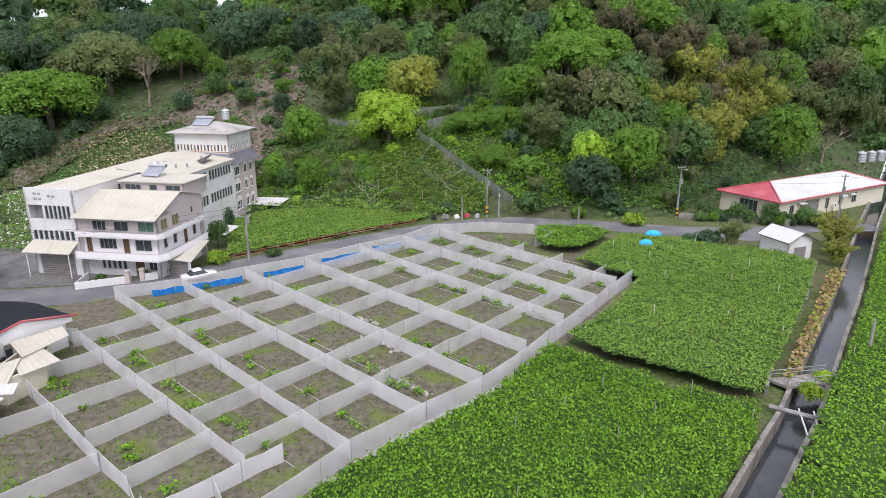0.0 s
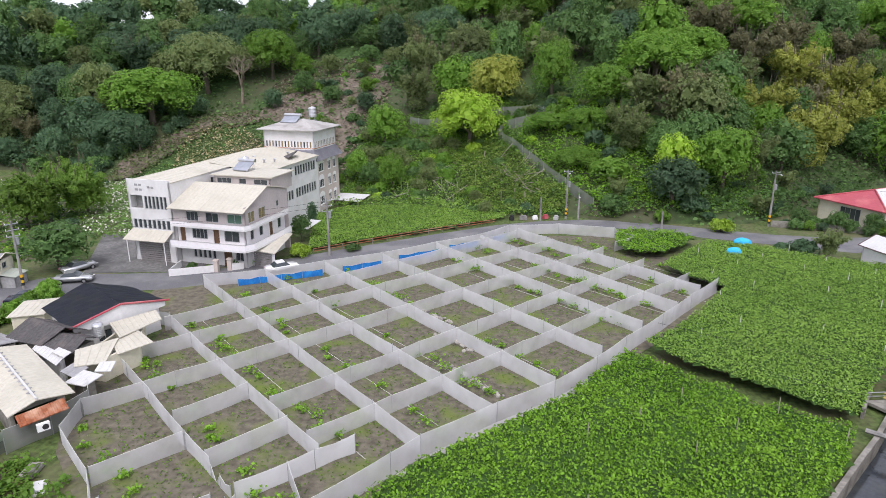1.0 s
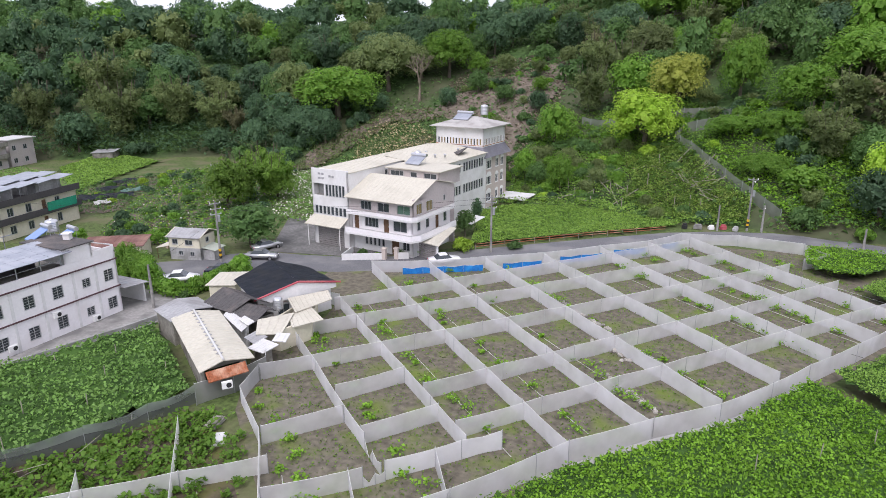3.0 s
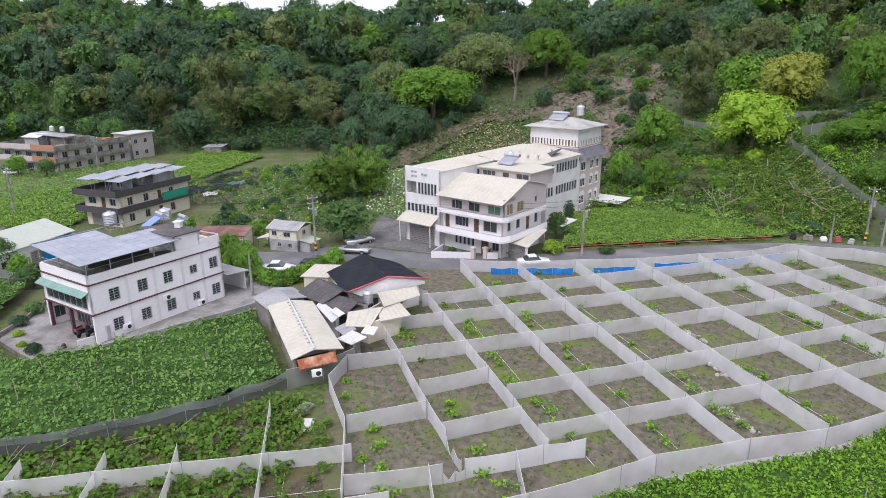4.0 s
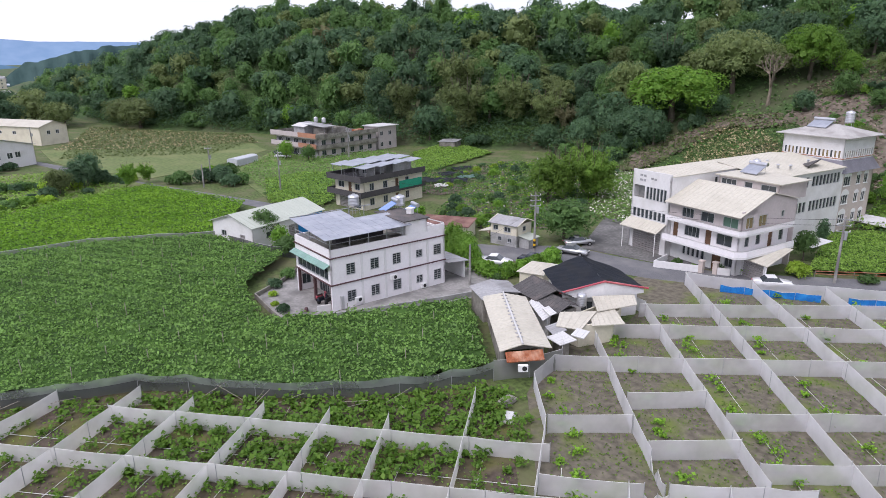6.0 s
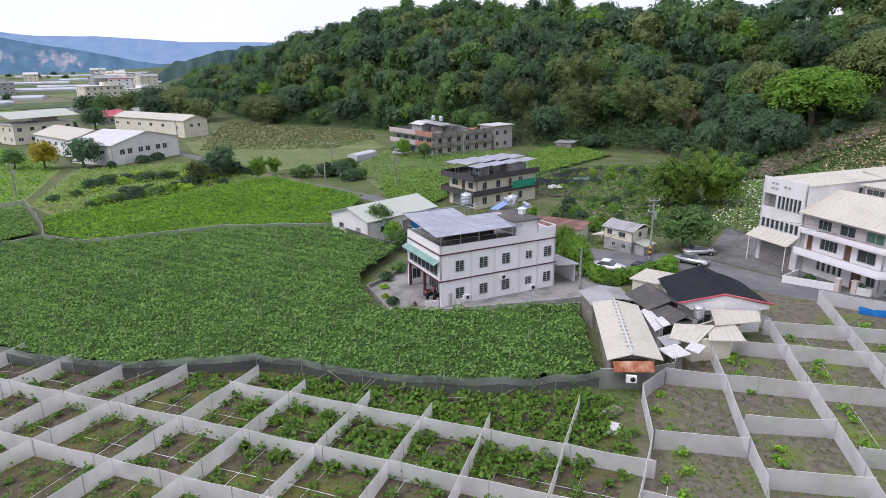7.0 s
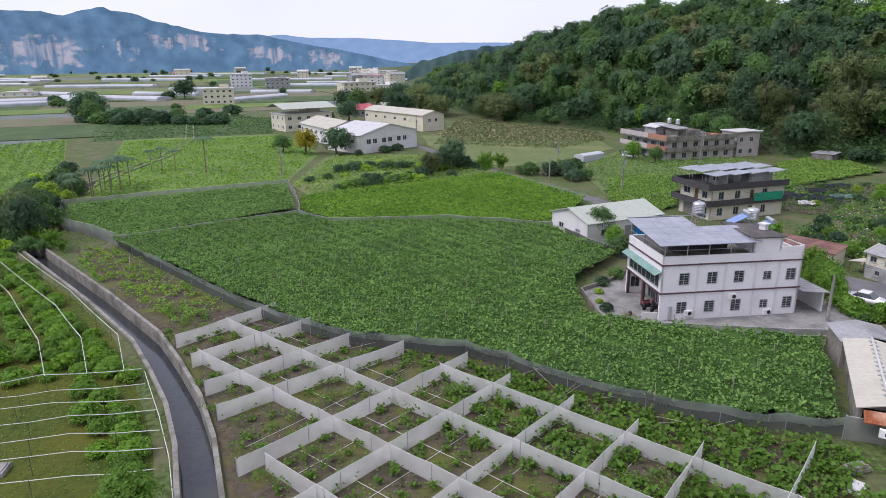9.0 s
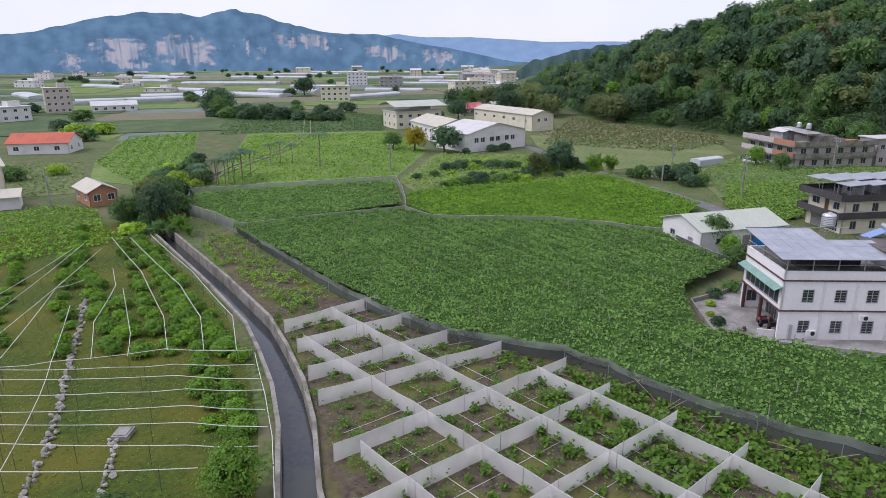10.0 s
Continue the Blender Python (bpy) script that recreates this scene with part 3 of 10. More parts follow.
for key, src, m, text in (("dome_bright", "dome", "tree_bright", "bright green tree with a rounded crown"), ("dome_olive", "dome_b", "tree_olive", "olive-green tree with a rounded crown"), ("dome_yellow", "dome", "tree_yellow", "yellow-green tree in fresh leaf"),
                          ("tall_mid", "tall", "tree_mid", "tall green forest tree"), ("layered_dark", "layered", "tree_dark", "spreading dark green tree"), ("layered_olive", "layered", "tree_olive", "spreading olive-green leafy tree"),
                          ("bamboo_brown", "bamboo", "tree_brown", "dry brownish bamboo clump"), ("bamboo_dark", "bamboo", "tree_dark", "dark green bamboo clump"), ("bamboo_bright", "bamboo", "tree_bright", "bright green bamboo clump"),
                          ("mound_bright", "mound", "tree_bright", "bright green leafy shrub"), ("mound_dark", "mound", "tree_dark", "dark green leafy shrub"), ("mound_yellow", "mound", "tree_yellow", "yellow-green leafy garden shrub")):
    retint(key, src, m, text)


def plant(key, x, y, r, tall=1.0, label="", group="", z=None):
    """One tree of crown radius r (metres) on the ground."""
    z = ground_z(x, y) if z is None else z
    m = Matrix.Translation((x, y, z)) @ Matrix.Rotation(((x * 12.9898 + y * 78.233) * 43.7) % 6.283, 4, "Z") @ Matrix.Diagonal((r, r, r * tall, 1))
    ob = copy_thing(TREE_KINDS[key], m)
    ob["group"] = group or "trees"
    if label:
        tagged(ob, label)
    return ob


ROWS_E_1 = [("bamboo", -26, 158, 7, 1.0), ("bamboo", -19, 167, 7.5, 1.0), ("bamboo", -27, 172, 7, 1.1), ("layered_olive", -15, 176, 7.5, 1.0), ("bamboo_yellow", 48, 143, 7.5, 1.0), ("bamboo_yellow", 63, 144, 8, 1.0), ("bamboo_yellow", 73, 152, 7.5, 1.1), ("bamboo_yellow", 60, 160, 8, 1.0), ("bamboo_brown", 50, 161, 8, 1.0), ("bamboo_brown", 43, 168, 8, 1.1), ("dome_yellow", -11.8, 140, 8.6, 0.86), ("dome_tan", -6.5, 151.5, 6.6, 1.05), ("dome_bright", -30.9, 143.4, 5.0, 1.1), ("dome_bright", -33.9, 130, 2.9, 1.3), ("dome_bright", -25.6, 125.4, 2.9, 1.5), ("dome_bright", 34.9, 117.5, 6.0, 1.15), ("dome_yellow", 26.5, 117.5, 4.3, 1.3)]
ROWS_E_1 += [("bamboo_yellow", 55.8, 135, 8.4, 1.0), ("bamboo_yellow", 67.6, 154, 9.0, 1.05), ("dome_bright", 75.3, 143, 6.6, 1.3), ("layered_bright", 27, 148.5, 10.0, 0.8), ("layered_bright", 36, 157, 9.0, 0.8), ("bamboo", 33.5, 141.5, 6.5, 1.0), ("layered_bright", 51.3, 178, 12, 0.75), ("dome_bright", 16.6, 142.5, 6.0, 0.9), ("dome_bright", 5.9, 150, 5.4, 1.5), ("layered_bright", -14.3, 205, 12, 0.85), ("layered_bright", -1, 196, 9, 0.9), ("layered_olive", -88.6, 178, 11, 1.0), ("layered_bright", -73.2, 187, 8, 1.2), ("layered_bright", -95.7, 160, 13, 0.72), ("mound_dark", -99.4, 149, 9.0, 0.95), ("dome_bright", 94.8, 192, 10, 1.0), ("bamboo_brown", 62, 172, 8, 1.0), ("bamboo_brown", 78, 178, 8, 1.0), ("bamboo", 44, 150, 7.5, 1.0)]
ROWS_E_1 += [("bamboo", 20, 127, 5.5, 0.9), ("mound_bright", 10, 126, 5.5, 0.7), ("mound_bright", 16, 121, 4.5, 0.9), ("mound_bright", 5, 137, 6, 0.6), ("mound_bright", 13, 136, 6, 0.7), ("bamboo", -152, 137, 10, 1.0), ("bamboo", -163, 142, 10, 1.1), ("bamboo", -141, 147, 9, 1.0), ("bamboo", -174, 129, 8, 1.1), ("bamboo", -131, 151, 8, 0.9), ("bamboo_lime", -78.6, 96.0, 6.4, 0.95), ("bamboo_lime", -76.6, 101.5, 5.8, 0.95), ("dome_mid2", -61.0, 75.6, 4.7, 0.80), ("dome_lime", -80.4, 93.6, 4.6, 1.1), ("dome_lime", -76.0, 103.2, 4.2, 1.0), ("bamboo_lime", -83, 109, 5.4, 1.1), ("dome_olive", -282, 77, 9.5, 0.75)]
ROWS_E_1 += [("dome_olive", -296, 75, 9, 0.75), ("dome_b", -272, 86, 8, 1.0)]
KNOWN = ROWS_E_1
retint("bush", "mound", "vine", "low green fruit bush in the orchard")
TREE_KINDS["bush"].name = "fruit_bush"
retint("bush_bright", "mound_bright", "tree_bright", "low green fruit bush in the orchard")
TREE_KINDS["bush_bright"].name = "fruit_bush"
retint("dome_tan", "dome_b", "tree_straw", "olive-yellow tree with a rounded crown")
retint("dome_mid2", "dome_b", "tree_mid", "round green broadleaf tree")
retint("bamboo_lime", "bamboo", "tree_lime", "tall feathery lime-green bamboo clump")
retint("dome_lime", "dome", "tree_lime", "bushy lime-green tree beside the plots")
retint("tall_lime", "tall", "tree_lime", "tall feathery lime-green tree")
retint("bamboo_yellow", "bamboo", "tree_straw", "yellow-green feathery bamboo clump")
retint("layered_bright", "layered", "tree_bright", "spreading bright green tree")
FINE = {}


def fine(key):
    """A broader tree of the same kind and colour, with more and smaller leaves."""
    if key + "_fine" not in TREE_KINDS:
        kind = key.split("_")[0]
        root = copy_thing(TREE_KINDS[key], TREE_KINDS[key].matrix_basis.copy())
        crown = [o for o in root.children if o.name.startswith("crown")][0]
        if kind not in FINE:
            FINE[kind] = crown_quads(np.random.default_rng(90 + len(FINE)), kind, 5200, 0.048)
        tmp = quads_mesh("crown", FINE[kind], "tree_mid")
        tmp.data.materials[0] = crown.data.materials[0]
        crown.data = tmp.data
        bpy.data.objects.remove(tmp)
        TREE_KINDS[key + "_fine"] = root
    return key + "_fine"


for key, x, y, r, tall in KNOWN:
    plant(fine(key) if r > 5.2 else key, x, y, r, tall, group="hillside trees")


def forest():
    rng = np.random.default_rng(77)
    step = 7.9
    gx, gy = np.meshgrid(np.arange(-560, 230, step), np.arange(50, 380, step))
    g = np.c_[gx.ravel(), gy.ravel()] + rng.uniform(-0.42, 0.42, (gx.size, 2)) * step
    s = into_hill(g)
    lo = along([(260, 6), (62, 6), (40, 2), (22, 3), (12, 12), (5, 48), (-12, 34), (-31, 38), (-36, 68), (-60, 66), (-70, 46), (-76, 20), (-90, 9), (-105, 3), (-125, 1), (-560, 1)], g[:, 0])
    keep = (s > lo) & (s < along([(260, 112), (0, 118), (-60, 120), (-130, 84), (-290, 90), (-330, 140), (-560, 120)], g[:, 0]))
    for _, x, y, r, _t in KNOWN:
        keep &= np.hypot(g[:, 0] - x, g[:, 1] - y) > r * 0.75
    for x, y, r in ((-77, 170, 11), (-80, 161, 8)):
        keep &= np.hypot(g[:, 0] - x, g[:, 1] - y) > r
    g, s = g[keep], s[keep]
    kinds_r = ["dome", "dome_b", "tall", "tall_mid", "layered", "layered_olive", "bamboo", "bamboo_brown", "dome_olive", "mound", "dome_bright", "layered_dark", "bamboo_dark"]
    w_right = np.array([4, 1.2, 1, 3, 4, 3, 6, 1.2, 2.5, 1, 5, 0.5, 0.8])
    w_left = np.array([5, 7, 5, 5, 3, 1, 1.5, 0.1, 1.2, 0.5, 1.5, 4, 3])
    order = np.argsort(np.hypot(g[:, 0], g[:, 1]))
    rest = {}
    for rank, i in enumerate(order):
        x, y = g[i]
        f = float(np.clip((x + 120) / 110, 0, 1))
        zone = lump(np.array([[x, y]]), 30, 0.7)[0]
        w = w_left * (1 - f) + w_right * f
        w = w * np.where(np.arange(13) % 2 == (zone > 0), 1.8, 0.7)
        key = kinds_r[rng.choice(13, p=w / w.sum())]
        r = rng.uniform(4.2, 7.2) * (0.8 if s[i] < 8 else 1.0)
        tall = rng.uniform(0.85, 1.3)
        if rank < 215:
            plant(key, x, y, r, tall, group="forest trees")
        else:
            rest.setdefault(key, []).append((x, y, r, tall))
    for key, rows in rest.items():
        crown = [o for o in TREE_KINDS[key].children if o.name.startswith("crown")][0].data
        co = np.empty(len(crown.vertices) * 3, np.float32)
        crown.vertices.foreach_get("co", co)
        co = co.reshape(-1, 4, 3)[::4]
        rows = np.array(rows)
        zs = height(rows[:, :2])
        parts = []
        for (x, y, r, tall), z in zip(rows, zs):
            a = rng.uniform(0, 6.28)
            c, sn = math.cos(a), math.sin(a)
            q = co.copy()
            mid = q.mean(1, keepdims=True)
            q = mid + (q - mid) * 1.62
            px, py = q[..., 0] * c - q[..., 1] * sn, q[..., 0] * sn + q[..., 1] * c
            parts.append(np.stack([px * r + x, py * r + y, q[..., 2] * r * tall + z], -1))
        ob = quads_mesh("forest_" + "canopy", np.concatenate(parts), crown.materials[0].name.replace("_leaf", ""), None)
        tagged(ob, "dense forest canopy high on the hill", "forest", kind="stuff")
    # low growth between the trees
    k = 120000
    p = np.c_[rng.uniform(-430, 200, k), rng.uniform(55, 330, k)]
    s = into_hill(p)
    p = p[(s > along([(260, -4), (12, -1), (-10, 10), (-36, 20), (-60, 12), (-105, 3), (-560, 1)], p[:, 0])) & (s < 105)]
    c = np.c_[p, height(p) + rng.uniform(0.1, 1.6, len(p))]
    nrm = np.c_[rng.normal(0, 0.6, (len(p), 2)), np.ones(len(p))]
    ob = quads_mesh("undergrowth", leaf_quads(rng, c, nrm, rng.uniform(0.45, 1.2, len(p)), 0.8), "tree_mid")
    tagged(ob, "low green undergrowth on the hillside", "undergrowth", kind="stuff")


forest()


# ---- netted orchard: rows of white net partitions ----
def net_wall(points, h, label, seed, material="white_net", z0=0.04, group="net partitions", sag=0.08, posts=True, name="net_partition", category="net partition", upper=None):
    """A line of net hung between posts: one panel a bay, drooping between the posts."""
    rng = np.random.default_rng(seed)
    root = thing(name, (*points[0], 0), label, category, group)
    ox, oy = points[0]
    for i, (a, b) in enumerate(zip(points, points[1:])):
        d = math.hypot(b[0] - a[0], b[1] - a[1])
        k = max(2, int(d / 1.2))
        bm = bmesh.new()
        nx, ny = (b[1] - a[1]) / d, -(b[0] - a[0]) / d
        cols, tops = [], []
        droop, belly = sag * rng.uniform(0.3, 1.6), rng.uniform(-0.12, 0.12)
        for j in range(k + 1):
            f = j / k
            s4 = 4 * f * (1 - f)
            x, y = a[0] + (b[0] - a[0]) * f - ox, a[1] + (b[1] - a[1]) * f - oy
            top = h - droop * s4 + rng.normal(0, 0.012)
            low = z0 + abs(rng.normal(0, 0.03)) * s4
            o = belly * s4
            tops.append((x, y, top))
            cols.append([bm.verts.new((x, y, top)), bm.verts.new((x + nx * o, y + ny * o, (top + low) / 2)), bm.verts.new((x + nx * o * 0.4, y + ny * o * 0.4, low))])
        for u, v in zip(cols, cols[1:]):
            bm.faces.new((u[0], v[0], v[1], u[1])), bm.faces.new((u[1], v[1], v[2], u[2]))
        part("net_panel", bm, material, root, smooth=True)
        if upper:
            bm = bmesh.new()
            hi = [[bm.verts.new((c[0] + nx * q * lean, c[1] + ny * q * lean, c[2] + q * (upper[0] - h - 0.1 * abs(math.sin(m_ * 2.1))))) for m_, c in enumerate(tops)] for q, lean in ((0.0, 0.0), (0.5, 0.1), (1.0, 0.25))]
            for r_, q_ in zip(hi, hi[1:]):
                for m_ in range(len(tops) - 1):
                    bm.faces.new((r_[m_], r_[m_ + 1], q_[m_ + 1], q_[m_]))
            part("upper_net", bm, upper[1], root, "thin pale net above the dark one", True)
        bm = bmesh.new()
        tube(bm, [(a[0] + (b[0] - a[0]) * u / k - ox, a[1] + (b[1] - a[1]) * u / k - oy, h + 0.01 - droop * 4 * (u / k) * (1 - u / k)) for u in range(k + 1)], 0.018, 4)
        part("top_cord", bm, "hose" if not upper else "black_paint", root)
    if posts:
        first = None
        for p in points:
            if first is None:
                bm = bmesh.new()
                rod(bm, (0, 0, 0), (0, 0, h + 0.12), 0.032, 0.026, 5)
                first = part("post", bm, "steel", root)
                ob = first
            else:
                ob = first.copy()
                scene.collection.objects.link(ob)
            ob.location = (p[0] - ox, p[1] - oy, 0)
    return root


def node1(i, j):
    return (-21.6 + (i - 4) * 5.05 + (j - 2) * 4.95, 54.3 + (i - 4) * 5.4 - (j - 2) * 4.7)


def line_between(a, b, step):
    k = max(1, round(math.hypot(b[0] - a[0], b[1] - a[1]) / step))
    return [(a[0] + (b[0] - a[0]) * t / k, a[1] + (b[1] - a[1]) * t / k) for t in range(k + 1)]


NET_H = 1.62
TXT = "white fine-mesh net partition on thin posts between fruit plots"
for n_, pts_ in enumerate([[(-33.2, 38.0), (-27.9, 33.5), (-22.6, 26.4)], [(-38.6, 51.9), (-30.0, 44.3), (-23.7, 38.5), (-20.4, 35.7)]]):
    net_wall([q_ for a_, b_ in zip(pts_, pts_[1:]) for q_ in line_between(a_, b_, 6.0)[:-1]] + [pts_[-1]], NET_H, TXT, 100 + n_, "dense_net")
for n_, (a_, b_) in enumerate([((-36.3, 59.0), (-13.5, 38.1)), ((-38.6, 71.1), (-6.5, 39.8)), ((-31.8, 74.0), (-1.4, 44.7)), ((-25.4, 78.2), (3.4, 49.9)), ((-18.6, 82.6), (8.0, 56.6)), ((-12.0, 88.6), (12.7, 63.0)), ((-6.0, 93.4), (17.4, 68.7)), ((-0.5, 98.0), (21.2, 74.6))]):
    net_wall(line_between(a_, b_, 6.85), NET_H, TXT, 102 + n_, "dense_net")
# cross partitions; those of the two nearest strips stand staggered against the rest
for n_, (a_, b_) in enumerate([(node1(3.0, 0.03), node1(10.1, 0.03)), ((-36.3, 50.2), node1(10.2, 1)), ((-34.2, 41.8), node1(10.55, 2.05)), ((-19.4, 43.9), node1(10.5, 3.05)), ((-14.9, 39.6), node1(10.45, 4.05)), ((-26.0, 41.0), (-22.1, 46.0)), ((-21.1, 36.4), (-17.0, 41.4)), ((-27.9, 33.7), (-23.8, 38.5)), ((-23.6, 27.9), (-18.6, 32.1))]):
    net_wall(line_between(a_, b_, 7.39), NET_H, TXT, 120 + n_, "thin_net")
net_wall([(-17.6, 33.3), (-13.6, 37.4), (-11.3, 39.6)], NET_H, "white net partition ending in the open plot", 131, "dense_net", sag=0.12)
net_wall([(-20.4, 35.7), (-19.2, 34.6), (-18.0, 33.6)], 1.1, "torn white net sagging at the end of its row", 137, sag=0.75)
net_wall([(-18.6, 32.1), (-18.0, 32.7), (-17.5, 33.2)], 0.9, "torn white net sagging at the end of its row", 138, sag=0.6)
net_wall([(-19.4, 31.6), (-17.0, 28.4)], NET_H, TXT, 139)
net_wall([(-15.0, 35.9), (-12.4, 31.6)], NET_H, TXT, 130)
net_wall([(-16.8, 27.0), (-12.3, 31.8), (-8.2, 37.2), (-6.5, 39.6), (-1.3, 44.7), (3.3, 48.7), (7.2, 53.6), (10.4, 58.3), (15, 64.5), (19.3, 70.7), (23.7, 76.6)], 1.95, "long white net fence along the vine field", 132)
SKIRT_TOP = [(-7.9, 36.9), (-6.2, 39.2), (-1.3, 44.3), (3.3, 48.3), (7.2, 53.2), (10.4, 57.9)]
SKIRT_LOW = [(-7.3, 36.4), (-5.6, 38.6), (-1.0, 43.4), (3.6, 47.9), (7.7, 52.8), (10.9, 57.5)]
bm = bmesh.new()
rows_ = [[bm.verts.new((a[0] + (b[0] - a[0]) * f, a[1] + (b[1] - a[1]) * f, h)) for a, b in zip(SKIRT_TOP, SKIRT_LOW)] for f, h in ((0.15, 0.55), (0.5, 0.3), (1, 0.06))]
for r_, q_ in zip(rows_, rows_[1:]):
    for i_ in range(len(SKIRT_TOP) - 1):
        bm.faces.new((r_[i_], r_[i_ + 1], q_[i_ + 1], q_[i_]))
tagged(part("net_skirt", bm, "white_net", None, smooth=True), "white net skirt draped outward along the fence foot", "net skirt")
net_wall([(-38.6, 71.1), (-31.8, 74.0), (-25.4, 78.2), (-18.6, 82.6), (-12.0, 88.6), (-6.0, 93.4), (-1.8, 99.3), (6, 101), (14.5, 99.5)], 1.7, "white net fence along the road", 133)
net_wall([(14.5, 99.5), (17, 95.5), (13.6, 92.2)], 1.6, "white net fence at the orchard corner", 134)
net_wall([(-41.5, 60.5), (-36.3, 59.2)], 1.62, TXT, 135)
net_wall([(-33.2, 38.0), (-34.2, 41.8)], 1.62, TXT, 136)


def node2(i, j):
    return (-47.6 + (i - 4) * 4.38 - j * 3.65, 4.5 + (i - 4) * 3.72 + j * 4.65)


for n_, (a_, b_) in enumerate([(node2(4, 1), node2(9.9, 1)), (node2(-0.1, 0), node2(10.3, 0.05)), (node2(0.75, -1), node2(11.5, -0.9)), (node2(4, -2), node2(11.5, -2)), (node2(7, -3), node2(11.5, -3))]):
    net_wall(line_between(a_, b_, 5.75), 1.5, TXT, 140 + n_, "white_net2")
for n_, (a_, b_) in enumerate([((-69.0, -6.0), (-61.9, -15.0)), ((-64.0, -2.2), (-57.2, -12.7)), ((-59.2, 1.7), (-51.6, -10.6)), ((-56.5, 6.6), (-47.4, -9.0)), ((-52.9, 12.0), (-39.8, -6.6)), ((-48.3, 14.7), (-33.6, -4.6)), ((-43.8, 18.6), (-27.5, -2.2)),
                               ((-39.6, 22.0), (-22, 0.6)), ((-36.0, 25.0), (-17.5, 4.3)), ((-34.6, 32.6), (-14, 8.0))]):
    net_wall(line_between(a_, b_, 5.9), 1.5, TXT, 150 + n_, "white_net2")


# ---- crops on trellises ----
F1 = [(-13.5, 29.2), (-11.4, 31.4), (-7.0, 36.6), (-5.2, 38.8), (-0.6, 43.4), (3.9, 47.6), (10.2, 56.8), (13.4, 54.4), (15.6, 51.8), (17.9, 50.6), (19.0, 48.6), (21.3, 48.0), (23.3, 46.6), (25.2, 45.4), (23.0, 41.4), (17.6, 34.6), (8.0, 23), (-4, 11.5), (-16, 24)]
F2 = [(12.2, 58.6), (14.8, 55.0), (18.0, 53.0), (21.6, 50.4), (24.0, 48.2), (26.2, 47.2), (29.0, 51.2), (35.2, 59.7), (44.1, 73), (49.4, 81.3), (46.5, 86.4), (41, 88.6), (34, 93.0), (27.2, 95.2), (18.6, 83.4), (21.0, 78.6), (24.2, 75.2), (19.9, 68.3), (16.1, 62.6)]
F3 = [(21.8, 34.8), (27.0, 41.2), (30.0, 45.2), (36.0, 52.6), (42.0, 60.5), (49.2, 70.2), (56.6, 80.6), (62.0, 88), (73.2, 103.5), (98, 100), (90, 60), (60, 30), (30, 18), (12, 19.5)]
F8 = [(14.2, 97.4), (16, 99.8), (23.2, 99.8), (26.0, 96.8), (23.2, 92.4), (18.8, 88.2), (16.1, 88.5), (13.8, 91.4)]
F7 = [(-30.4, 86.3), (-35.8, 107), (-32, 113), (-21, 116), (-2.0, 110.5), (-4.0, 106.6), (-14.4, 99.6), (-26, 90.2)]
F4 = [(-101.5, -32.5), (-114, -6.5), (-106, 0.2), (-104.6, 19.5), (-96.3, 35), (-90, 36), (-80, 38.5), (-72, 29.3), (-60.5, 26.5), (-56, 33.5), (-50.5, 46), (-46, 43), (-36.9, 36.4), (-39.9, 29.4), (-43.0, 24.9), (-47.0, 19.8), (-52, 15.7), (-55, 12.2), (-57.4, 6.6), (-60, 1.2), (-63, -1.8), (-68, -6.6), (-81, -16.4)]
F5 = [(-129, -5.2), (-138, 17), (-147, 40), (-117, 49), (-101, 39), (-98.4, 36.6), (-106, 20), (-107.4, 1.2), (-117, -5)]
F6 = [(-115, -43), (-131, -49), (-144, -9), (-119.5, -6), (-103.6, -32)]
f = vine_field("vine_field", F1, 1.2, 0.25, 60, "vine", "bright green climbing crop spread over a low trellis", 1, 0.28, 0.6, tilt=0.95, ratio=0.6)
trellis_posts(f, F1, 5.2, 2.2, 31, keep=0.5)
f = vine_field("vine_field", F2, 1.5, 0.23, 56, "vine_pale", "green climbing crop on a flat trellis of wires", 2, 0.12, 0.7)
trellis_posts(f, F2, 5.6, 2.3, 32, keep=0.5, material="hose")
f = vine_field("vine_field", F3, 1.55, 0.26, 32, "vine", "green climbing crop on a trellis beside the canal", 3, 0.12, 1.2)
trellis_posts(f, F3, 6, 2.3, 33, keep=0.5)
f = vine_field("leafy_plot", F8, 1.5, 0.28, 34, "vine", "leafy green plot beside the road", 4, 0.3, 0.9)
f = vine_field("vine_field", F7, 0.75, 0.27, 42, "vine_pale", "green climbing crop below the hillside", 5, 0.1, 1.5)
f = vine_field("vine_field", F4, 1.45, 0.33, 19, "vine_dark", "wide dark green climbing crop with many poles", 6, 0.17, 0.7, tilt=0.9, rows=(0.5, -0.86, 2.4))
trellis_posts(f, F4, 4.6, 2.3, 34, keep=0.75, turn=0.65)
f = vine_field("vine_field", F5, 1.2, 0.36, 20, "vine", "bright green climbing crop beyond the net fence", 7, 0.14, 1.6)
f = vine_field("vine_field", F6, 1.0, 0.42, 11, "vine_dark", "dark green crop under a grey net fence", 8, 0.1, 1.6)


